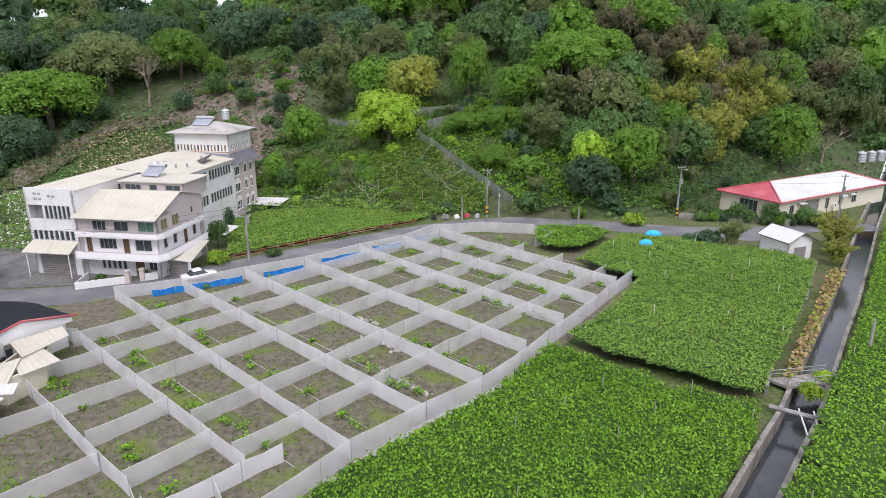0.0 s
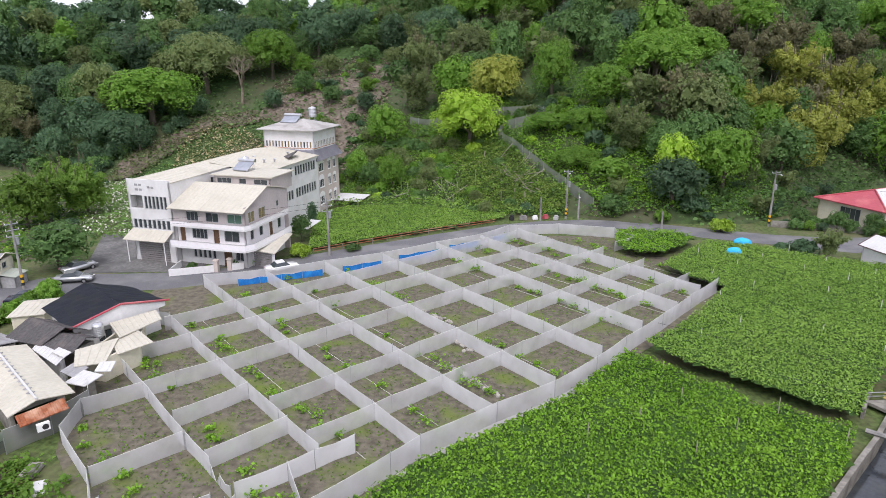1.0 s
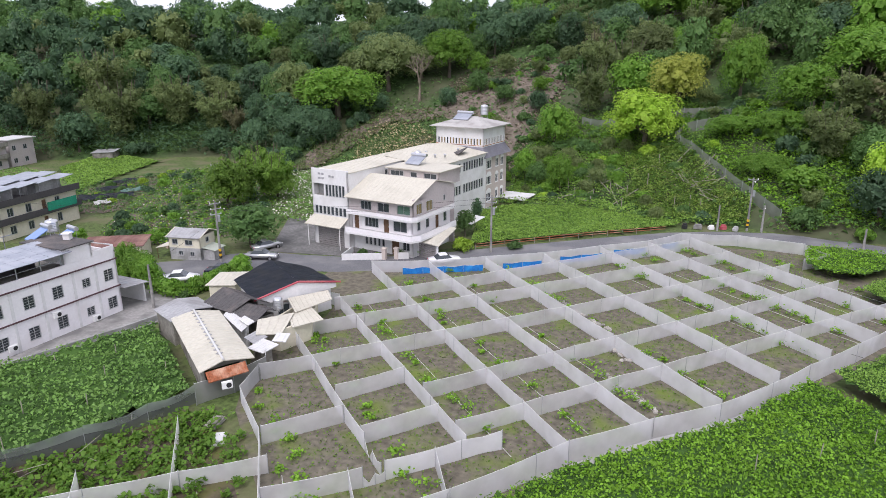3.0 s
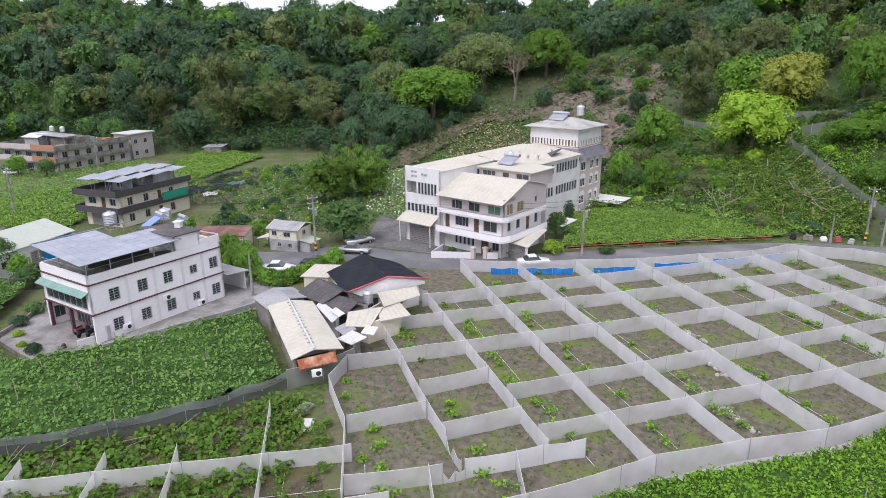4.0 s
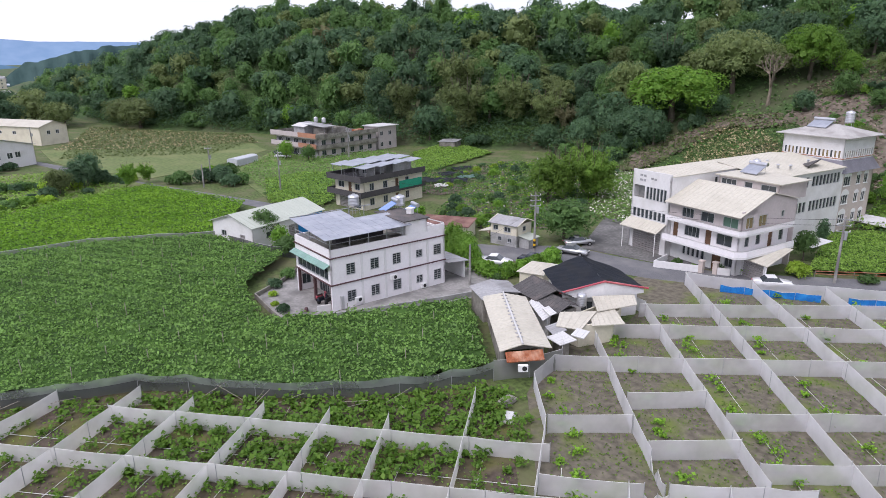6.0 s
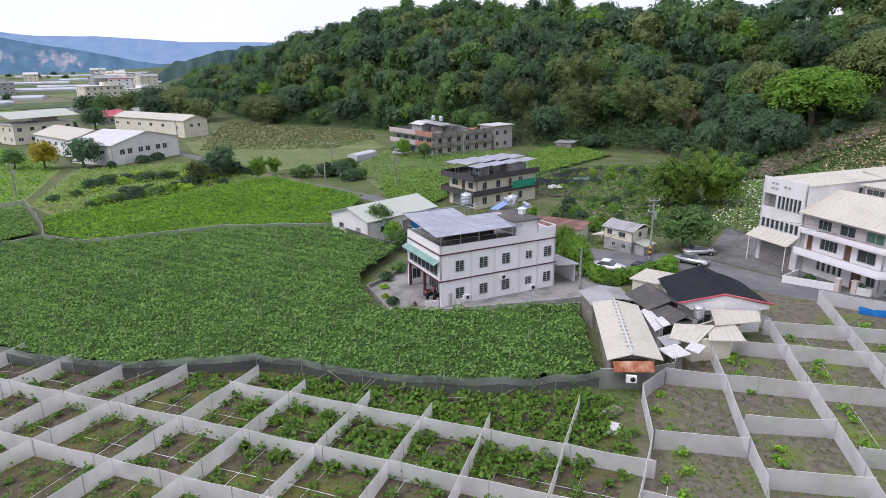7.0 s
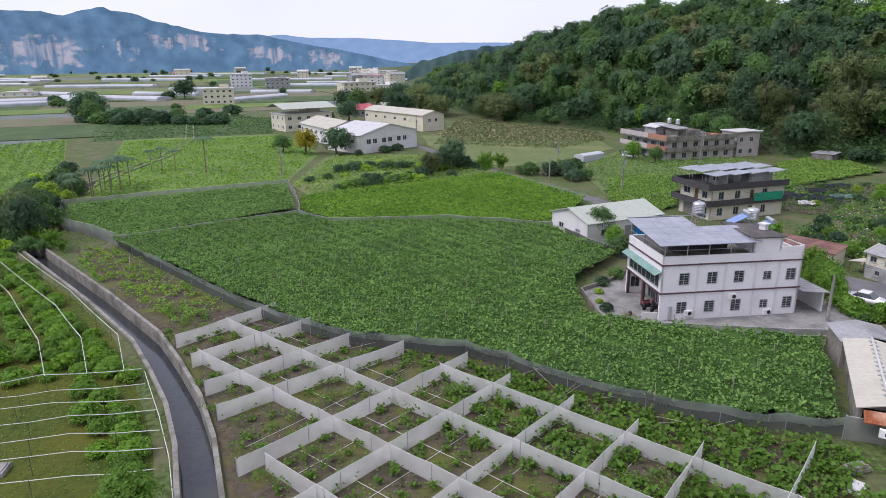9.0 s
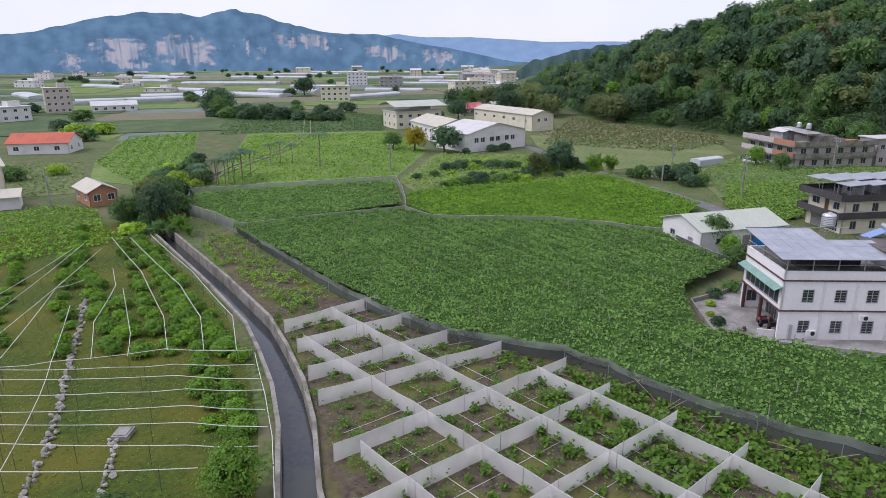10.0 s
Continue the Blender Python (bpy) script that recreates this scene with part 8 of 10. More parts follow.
def stone_line(points, gap, label, seed):
    """A low line of field stones, each a stone of its own."""
    rng = np.random.default_rng(seed)
    root = thing("stone_line", (*points[0], 0), label, "stone line")
    shapes = []
    for k in range(5):
        bm = bmesh.new()
        bmesh.ops.create_icosphere(bm, subdivisions=1, radius=0.5)
        for v in bm.verts:
            v.co *= rng.uniform(0.75, 1.2)
            v.co.z *= 0.7
        me = bpy.data.meshes.new("stone")
        bm.to_mesh(me), bm.free()
        me.materials.append(MAT["field_stone"])
        shapes.append(me)
    for a, b in zip(points, points[1:]):
        k = int(math.hypot(b[0] - a[0], b[1] - a[1]) / gap)
        for i in range(k):
            f_ = i / k
            for _ in range(2):
                o = new("stone", shapes[rng.integers(5)])
                o.parent = root
                s = rng.uniform(0.3, 0.62)
                o.matrix_basis = Matrix.Translation((a[0] + (b[0] - a[0]) * f_ - points[0][0] + rng.normal(0, 0.2), a[1] + (b[1] - a[1]) * f_ - points[0][1] + rng.normal(0, 0.2), 0.15)) @ Euler((rng.uniform(0, 6), 0, rng.uniform(0, 6))).to_matrix().to_4x4() @ Matrix.Diagonal((s, s, s * 0.8, 1))


stone_line([(-73.7, -41.2), (-53.8, -32.6), (-43.4, -28.1), (-34.4, -25.4)], 0.5, "low line of grey field stones through the orchard", 71)
stone_line([(-43.2, -23.2), (-38, -21.5), (-36, -21)], 0.5, "short line of stones in the orchard grass", 72)
bm = bmesh.new()
bx(bm, -0.7, -0.6, 0, 0.7, 0.6, 0.35)
bx(bm, -0.55, -0.45, 0.35, 0.55, 0.45, 0.42)
ob = tagged(part("concrete_box", bm, "concrete", None), "small concrete valve box in the grass", "valve box")
ob.location = (-43.4, -22.8, 0.03)
# stones heaped in some plots between the nets
for a_, b_ in (((-6.5, 53.8), (-1.0, 48.6)), ((-8.0, 60.6), (-4.2, 57.0)), ((-15.6, 71.6), (-9.8, 66.0)), ((-11, 66.6), (-7, 63.6))):
    stone_line([a_, b_], 0.45, "heap of grey stones along a plot between nets", int(abs(a_[0] * 10)))
# dead growth on the canal bank
slope_leaves("dead_growth", [(29.5, 50.5), (34.2, 57.2), (42.2, 68.2), (50.8, 80.6), (52.6, 79.8), (45.2, 70.0), (38.0, 60.2), (31.6, 51.6)], 0.5, 0.38, 20, "dead_leaf", "dry brown and yellow growth on the canal bank", 73, 0.9)
slope_leaves("bank_growth", [(29.5, 50.5), (34.2, 57.2), (42.2, 68.2), (50.8, 80.6), (52.6, 79.8), (45.2, 70.0), (38.0, 60.2), (31.6, 51.6)], 0.4, 0.34, 8, "tree_yellow", "yellow-green weeds on the canal bank", 74, 0.8)
for x, y, r, key in ((55.6, 87.5, 3.2, "bamboo_yellow"), (57.8, 92.0, 3.4, "bamboo_yellow"), (53.4, 83.4, 2.4, "bamboo_yellow"), (31.0, 48.6, 1.3, "mound_yellow"), (33.6, 51.0, 1.2, "mound_yellow"), (32.0, 105.2, 2.2, "mound_yellow"), (40.0, 93.5, 2.4, "mound_dark"), (43, 92.5, 2.6, "bamboo"), (37.5, 94.5, 1.6, "mound_dark"), (33.0, 93.6, 1.2, "mound")):
    plant(key, x, y, r, 1.0, z=0.0)
low_wall([(41.0, 109.4), (46, 108.9), (52.5, 107.2), (58, 104.6)], 1.1, "old_concrete", "weathered concrete wall before the red-roofed hall")
for k in range(22):
    f_ = k / 21
    plant(["mound_dark", "mound", "layered", "mound_bright", "mound"][k % 5], 43.5 + 21 * f_, 108.4 - 2.6 * f_ - 1.4 * (k % 2) + (1.5 if f_ < 0.5 else -0.2), 1.0 + 0.7 * ((k * 7) % 5) / 4, 1.35, "leafy papaya and fruit shrubs along the wall", z=0.0)
# trees along the farmhouse hedge and road
ROWS_J_2 = [(-69.6, 60.4, 2.0, "dome_bright", 1.1), (-66, 58.6, 2.0, "dome_bright", 1.1), (-63.5, 57.4, 2.2, "dome_bright", 1.1), (-61.2, 56.0, 2.0, "dome_bright", 1.2), (-59.0, 55.6, 1.6, "mound_bright", 1.2), (-57.2, 55.4, 1.7, "mound_bright", 1.2), (-55.2, 57.6, 1.5, "mound_bright", 1.3), (-54.8, 59.8, 1.5, "mound_bright", 1.3), (-54.8, 62.0, 1.6, "mound_bright", 1.3), (-54.2, 64.2, 1.7, "mound_bright", 1.4), (-55.6, 66.2, 1.6, "mound_bright", 1.3), (-79, 43, 2.2, "mound_bright", 1.3), (-81, 47, 2.4, "mound_bright", 1.3), (-82.5, 40.5, 2.4, "mound", 1.2), (-86, 41, 1.7, "dome_bright", 1.2), (-90.4, 40.5, 2.4, "layered", 1.5), (-84.5, 50, 2.0, "mound_bright", 1.2)]
ROWS_J_2 += [(-71, 32.6, 1.1, "mound_dark", 1.2), (-68.5, 31.2, 0.7, "mound_yellow", 1.0), (-63.0, 29.8, 0.9, "mound_dark", 1.2), (-65.5, 30.0, 0.6, "mound_yellow", 1.0), (-61.2, 29.4, 0.5, "mound_bright", 1.0), (-73.2, 35.6, 1.2, "mound", 1.2), (-38.2, 79.6, 1.0, "mound", 1.3), (-36.0, 80.6, 0.9, "mound_bright", 1.2), (-43.2, 77.0, 0.9, "mound", 1.3), (-41.2, 77.6, 0.6, "mound_bright", 1.2), (-31.0, 84.6, 1.8, "mound_yellow", 1.1), (-33.2, 92.0, 1.8, "layered", 1.6), (-34.6, 101.5, 1.3, "tall", 1.6), (-24.2, 88.2, 1.4, "mound", 0.8), (-88, 68, 2.0, "mound_bright", 1.1), (-146, 56, 3.2, "mound_dark", 1.1), (-138, 55, 2.6, "mound_dark", 1.1)]
ROWS_J_2 += [(-152, 60, 3.0, "mound", 1.0), (-161, 31.5, 3.6, "dome_b", 1.2), (-158, 27.5, 2.8, "mound_yellow", 1.2), (-165, 82, 2.7, "dome_bright", 1.1), (-158, 85, 2.3, "dome", 1.1), (-150, 46, 2.0, "mound", 1.0), (-196, -6, 4.2, "dome_yellow2", 1.0), (-192.6, 3, 5.2, "dome_b", 0.9), (-200, -13, 3.6, "dome", 0.9), (-188, 9, 1.5, "mound_dark", 1.3), (-193.5, 17, 2.4, "mound_dark", 0.9), (-197, 21, 2.4, "mound_dark", 0.9), (-106, -45.5, 3.7, "dome_b", 1.2), (-111.5, -49, 3.6, "dome_olive", 1.2), (-108, -52, 2.8, "dome", 1.0), (-114, -46, 3.6, "mound", 1.2), (-118, -49, 3.6, "layered", 1.2)]
ROWS_J_2 += [(-122, -52, 3.4, "layered_olive", 1.2)]
for x, y, r, key, tall in ROWS_J_2:
    if key == "dome_yellow2" and key not in TREE_KINDS:
        retint("dome_yellow2", "dome", "tree_gold", "golden yellow flowering tree")
    plant(key, x, y, r, tall, z=0.0)
# hedges and clumps along the lane beyond the fields
ROWS_J_3 = [(-140, 3.8, 2.2, "mound_bright", 0.8), (-141.5, 7, 2.3, "mound", 0.8), (-143, 10.5, 2.2, "mound_dark", 1.2), (-144.5, 14, 2.3, "mound", 0.8), (-146, 17.5, 2.4, "mound_bright", 0.8), (-148, 21.5, 2.3, "mound_dark", 1.3), (-152, 24.1, 3.0, "dome_olive", 1.1), (-157, 29, 3.4, "dome_b", 1.1), (-160, 24, 2.6, "mound_yellow", 1.0), (-161, 34, 2.8, "mound_dark", 1.2), (-151, 37.5, 2.8, "bamboo_bright", 1.2), (-154.5, 42, 2.6, "bamboo_bright", 1.1), (-148, 47.5, 2.6, "mound", 1.2), (-146, 52, 2.8, "mound_dark", 1.2), (-150, 55, 2.6, "mound_bright", 1.2), (-142, 55, 2.4, "mound_dark", 1.2), (-139, 58, 2.2, "mound", 1.2)]
ROWS_J_3 += [(-162, 4.5, 2.0, "mound_dark", 0.9), (-163, 9, 2.0, "mound_yellow", 0.9), (-164, 14, 2.2, "mound_dark", 0.9), (-164.5, 19, 2.2, "mound", 0.9), (-326, -110, 6.5, "dome_b", 1.0), (-318, -103, 6.0, "dome", 1.0), (-310, -97, 5.5, "mound", 1.0), (-304, -88, 4.0, "mound_dark", 1.0), (-308, -79, 4.2, "mound_dark", 1.0), (-303, -70, 4.4, "dome_b", 0.8), (-300, -62, 4.0, "mound_dark", 1.0), (-297, -53, 4.0, "mound", 1.0), (-296, -44, 4.0, "mound_dark", 1.0), (-365, 10, 7, "dome_b", 0.9), (-356, 18, 7.5, "dome", 0.9), (-348, 29, 8.5, "dome_olive", 0.9), (-340, 38, 9, "dome_b", 1.0)]
ROWS_J_3 += [(-331, 48, 9, "dome_olive", 1.0), (-318, 56, 8.5, "dome_b", 1.0), (-345, 52, 9, "dome_b", 1.1), (-101.5, -40.2, 1.8, "bamboo_bright", 1.1), (-99.6, -38.6, 1.3, "bamboo_bright", 1.1)]
for x, y, r, key, tall in ROWS_J_3:
    plant(key, x, y, r, tall, z=0.0, group="hedge plants")
def band(line, half):
    return offset_line(line, half) + offset_line(line, -half)[::-1]


thicket("hedge", band([(-328, -112), (-318, -100), (-306, -84), (-302, -66), (-297, -44)], 5), 60, 2.2, 4.2, ["mound_dark", "mound", "dome_b", "mound_dark"], "dark overgrown hedge between the far fields", 261)
thicket("hedge", band([(-139.5, 2), (-142, 8), (-145, 15), (-148, 22)], 1.6), 44, 0.9, 1.7, ["mound_dark", "mound", "mound_bright", "mound_yellow"], "mixed green hedge along the field's edge", 262)
thicket("hedge", band([(-161, 2), (-163.5, 9), (-164.5, 20), (-162, 34), (-158, 40)], 2.0), 44, 1.1, 2.2, ["mound_dark", "mound", "mound_dark", "mound_yellow"], "dark hedge across the meadow", 263)
thicket("hedge", band([(-78.5, 42.5), (-80.6, 46.6), (-79.6, 51), (-74, 56.4), (-68, 59.6)], 1.5), 44, 0.9, 1.6, ["mound_bright", "mound", "mound_bright"], "bright green hedge round the back of the farmhouse", 264)
thicket("hedge", band([(-56.6, 54.6), (-55.2, 58), (-54.8, 62), (-54.2, 66)], 1.1), 26, 1.0, 1.5, ["mound_bright", "mound_bright", "mound"], "bright green hedge along the road", 265)
thicket("undergrowth_bank", band([(-100, -44), (-108, -49), (-118, -53), (-130, -56), (-146, -60), (-165, -66)], 3.0), 70, 1.0, 2.6, ["mound", "mound_dark", "mound_yellow", "mound"], "rank bushes along the far canal bank", 266)
row_plants([(-143, -66), (-172, -64), (-248, -90), (-238, -110), (-176, -92)], 0.3, 3.2, 1.6, 1.1, "tree_mid", "rows of dark green beds on the far plots", 157, 12, 0.85)
row_plants([(-136, -72), (-150, -82), (-176, -94), (-174, -117), (-150, -109), (-129, -91)], 0.25, 3.2, 1.6, 1.0, "tree_mid", "rows of thin trellised plants", 158, 12, 0.8)


# ---- the far plain: fields, greenhouses, houses, mountains ----
for key, c, d in (("far_green", (0.115, 0.185, 0.04), (0.155, 0.215, 0.06)), ("far_dark", (0.06, 0.10, 0.035), (0.085, 0.125, 0.045)), ("far_pale", (0.125, 0.165, 0.055), (0.165, 0.185, 0.075)), ("far_soil", (0.17, 0.15, 0.10), (0.12, 0.15, 0.06)), ("far_net", (0.16, 0.19, 0.17), (0.11, 0.14, 0.12))):
    MAT[key] = surface("field_" + key, c, 0.95, fine=1.1, coarse=0.08, vary=0.35, second=d, world_xy=True, bump=0.7)
MAT["plastic"] = surface("greenhouse_plastic", (0.46, 0.48, 0.50), 0.5, fine=2, coarse=0.06, vary=0.1, second=(0.34, 0.37, 0.39))


def far_field(poly, z, material, label, rows=0.0, tall=0.25):
    """A field as a shallow block of growth with a few plough or bed lines."""
    bm = bmesh.new()
    prism(bm, poly, -0.05, z)
    return tagged(part("crop_field", bm, material, None), label, "crop field", kind="structure")


ROWS_K_1 = [([(-149, 42), (-131, -3), (-146, -8), (-190, 0), (-186, 30), (-160, 40)], "far_pale", "rough pale green meadow"), ([(-146, -10), (-133, -48), (-156, -52), (-246, -70), (-252, -16), (-196, -2)], "far_green", "flat bright green field"), ([(-243, -80), (-320, -102), (-338, -46), (-318, -20), (-254, -20)], "far_dark", "dark green field in rows"), ([(-143, -66), (-172, -64), (-250, -90), (-238, -112), (-176, -92), (-150, -80)], "far_green", "green vegetable plots in rows"), ([(-136, -72), (-150, -82), (-176, -94), (-176, -119), (-150, -110), (-128, -92)], "far_pale", "trellised pale green plot"), ([(-225, -109), (-238, -114), (-276, -122), (-268, -98), (-252, -94)], "far_net", "plot under dark shade net")]
ROWS_K_1 += [([(-240, -137), (-224, -112), (-276, -124), (-300, -106), (-320, -120), (-262, -170)], "far_green", "flat bright green field"), ([(-155, 62), (-120, 55), (-113, 62), (-113, 96), (-135, 108), (-158, 112), (-180, 84)], "far_pale", "rough grassy plot between houses"), ([(-190, 34), (-206, 32), (-236, 34), (-214, 60), (-206, 90), (-186, 86), (-168, 64), (-160, 44)], "far_pale", "rough meadow below the hill"), ([(-100, -76), (-126, -94), (-112, -110), (-60, -90), (-62, -62), (-98, -73)], "far_green", "low green crop beyond the orchard")]
for k, (poly, m, text) in enumerate(ROWS_K_1):
    far_field(poly, 0.05 + 0.004 * k, m, text)
slope_leaves("meadow_growth", [(-150, 38), (-133, -2), (-146, -8), (-188, 2), (-184, 28)], 0.5, 0.45, 4.0, "vine_pale", "rough low growth on the meadow", 80, 0.5)
slope_leaves("field_rows", [(-146, -10), (-134, -46), (-156, -52), (-240, -68), (-245, -18), (-196, -4)], 0.4, 0.5, 2.2, "vine", "low bright crop leaves on the far field", 81, 0.2)
slope_leaves("far_rows", [(-243, -80), (-320, -102), (-338, -46), (-318, -20), (-254, -20)], 0.4, 0.8, 0.9, "tree_mid", "dark green crop leaves on the far field", 180, 0.2)
vine_field("vine_field", [(-138.9, 63.4), (-116.0, 53.1), (-105.5, 59.0), (-109.4, 64.0), (-135.9, 78.5), (-140.9, 74.7)], 0.6, 0.4, 14, "vine_pale", "pale green crop below the terrace house", 86, 0.1, 1.6)
slope_leaves("plot_growth", [(-155, 64), (-120, 56), (-115, 64), (-115, 94), (-135, 106), (-158, 110), (-178, 84)], 0.5, 0.45, 4.0, "vine_dark", "weeds and trellised plants on a rough plot", 82, 0.6)
slope_leaves("bed_rows", [(-143, -66), (-172, -64), (-248, -90), (-238, -110), (-176, -92)], 0.3, 0.5, 2.0, "vine", "green plants in beds", 83, 0.3)
slope_leaves("trellis_growth", [(-100, -74), (-126, -93), (-112, -108), (-62, -88), (-64, -64)], 0.5, 0.5, 3.0, "vine", "low green crop leaves beyond the orchard", 84, 0.3)
slope_leaves("trellis_growth", [(-136, -72), (-150, -82), (-176, -94), (-174, -117), (-150, -109), (-129, -91)], 0.4, 0.5, 1.2, "tree_olive", "thin climbing growth on a trellis", 85, 0.4)


def patchwork():
    rng = np.random.default_rng(9)
    names = ["far_green", "far_dark", "far_pale", "far_green", "far_soil", "far_net", "far_dark"]
    bms = {n: bmesh.new() for n in set(names)}
    x = -275.0
    row = 0
    while x > -1750:
        dep = rng.uniform(26, 60) * (1 + (-x - 275) / 900)
        y = -1100 + rng.uniform(0, 40)
        while y < 330:
            wid = rng.uniform(45, 130)
            q = [(x, y + 1.5), (x, y + wid - 1.5), (x - dep + 1.5, y + wid - 1.5), (x - dep + 1.5, y + 1.5)]
            c, s = math.cos(0.22), math.sin(0.22)
            q = [((u + 275) * c - v * s - 275, (u + 275) * s + v * c) for u, v in q]
            cx, cy = np.mean(q, 0)
            if into_hill([(cx, cy)])[0] < -wid * 0.6 and not (cx > -345 and -130 < cy < 60):
                prism(bms[names[rng.integers(7)]], q, -0.05, 0.06 + 0.35 * rng.random())
            y += wid
        x -= dep
        row += 1
    for n, bm in bms.items():
        tagged(part("far_fields", bm, n, None), "patchwork of far flat fields", "fields", kind="stuff")


patchwork()


def greenhouse(x, y, length, width, deg, h=3.6, label="long white plastic greenhouse tunnel"):
    root = thing("greenhouse", heading(x, y, deg), label, "greenhouse", "greenhouses")
    bm = bmesh.new()
    spans = max(1, int(width / 8))
    w = width / spans
    for k in range(spans):
        arc = [(k * w + w / 2 - math.cos(t) * w / 2, 1.6 + math.sin(t) * (h - 1.6)) for t in np.linspace(0, math.pi, 9)]
        arc = [(k * w, 0)] + arc + [(k * w + w, 0)]
        a = [bm.verts.new((0, u, z)) for u, z in arc]
        b = [bm.verts.new((length, u, z)) for u, z in arc]
        bm.faces.new(a), bm.faces.new(b[::-1])
        for i in range(len(arc) - 1):
            bm.faces.new((a[i], a[i + 1], b[i + 1], b[i]))
    part("cover", bm, "plastic", root)
    return root


ROWS_K_2 = [(-440, -64, 66, 10, 145), (-418, -226, 80, 9, 120), (-470, -208, 70, 18, 112), (-520, -190, 90, 14, 60), (-560, -150, 60, 9, 62), (-735, -280, 110, 16, 80), (-850, -440, 120, 12, 72), (-980, -300, 130, 18, 68), (-960, -420, 60, 40, 72), (-1150, -280, 120, 18, 75), (-1300, -260, 160, 16, 72), (-700, -60, 80, 12, 78), (-760, -20, 70, 12, 78), (-900, -110, 120, 14, 82)]
ROWS_K_2 += [(-1000, 0, 110, 14, 84), (-640, -140, 60, 10, 70), (-600, -260, 70, 12, 60), (-680, -360, 70, 14, 55), (-1250, -60, 150, 16, 85), (-1400, 60, 150, 16, 86), (-820, 40, 60, 10, 84), (-560, -60, 50, 10, 76), (-1100, -520, 120, 18, 60), (-520, -330, 70, 14, 40), (-163, 67, 9, 3.2, 120)]
for x, y, ln, wd, deg in ROWS_K_2:
    greenhouse(x, y, ln, wd, deg, 2.0 if ln < 12 else 2.9)


def far_house(x, y, deg, w, d, storeys, wall_mat, roof="flat", roof_mat="white_roof", label="pale village house with rows of windows", cols=4, h0=3.2):
    root = thing("village_house", heading(x, y, deg), label, "house", "village houses")
    hh = storeys * h0
    gap = w / cols
    holes = [(gap * i + gap * 0.28, h0 * s + 1.0, min(1.6, gap * 0.44), 1.3, "win") for i in range(cols) for s in range(storeys)]
    dc = max(2, int(d / 4))
    side = [(d / dc * i + d / dc * 0.3, h0 * s + 1.0, 1.3, 1.3, "win") for i in range(dc) for s in range(storeys)]
    walls(root, [(0, 0), (w, 0), (w, d), (0, d)], 0, hh, {0: holes, 1: side, 3: side}, wall_mat, "white_frame")
    if roof == "flat":
        bm = bmesh.new()
        prism(bm, [(-0.4, -0.6), (w + 0.4, -0.6), (w + 0.4, d + 0.4), (-0.4, d + 0.4)], hh, hh + 0.3)
        part("roof", bm, roof_mat, root)
        walls(root, [(w * 0.55, d * 0.3), (w * 0.85, d * 0.3), (w * 0.85, d * 0.8), (w * 0.55, d * 0.8)], hh + 0.3, hh + 2.5, None, wall_mat)
    else:
        rise = 0.18 * d + 0.6
        roof_plane(root, [(-0.5, -0.5, hh), (w + 0.5, -0.5, hh), (w + 0.5, d / 2, hh + rise), (-0.5, d / 2, hh + rise)], roof_mat, rib=1.5)
        roof_plane(root, [(w + 0.5, d + 0.5, hh), (-0.5, d + 0.5, hh), (-0.5, d / 2 + 0.02, hh + rise), (w + 0.5, d / 2 + 0.02, hh + rise)], roof_mat, rib=1.5)
        for xx in (0, w - 0.2):
            bm = bmesh.new()
            prism(bm, [(xx, 0), (xx + 0.2, 0), (xx + 0.2, d / 2), (xx, d / 2)], hh, [hh + 0.01, hh + 0.01, hh + rise - 0.1, hh + rise - 0.1])
            prism(bm, [(xx, d / 2), (xx + 0.2, d / 2), (xx + 0.2, d), (xx, d)], hh, [hh + rise - 0.1, hh + rise - 0.1, hh + 0.01, hh + 0.01])
            part("gable", bm, wall_mat, root)
    return root


b1 = far_house(-258.5, -15.2, 118, 20, 13, 2, "cream_wall", label="cream two-storey house under a green roof canopy", cols=5)
roof_plane(b1, [(-1.5, -2, 8.6), (21.5, -2, 8.6), (21.5, 7, 10.4), (-1.5, 7, 10.4)], "green_roof", "canopy", 1.5)
roof_plane(b1, [(21.5, 15, 8.6), (-1.5, 15, 8.6), (-1.5, 7.02, 10.4), (21.5, 7.02, 10.4)], "green_roof", "canopy", 1.5)


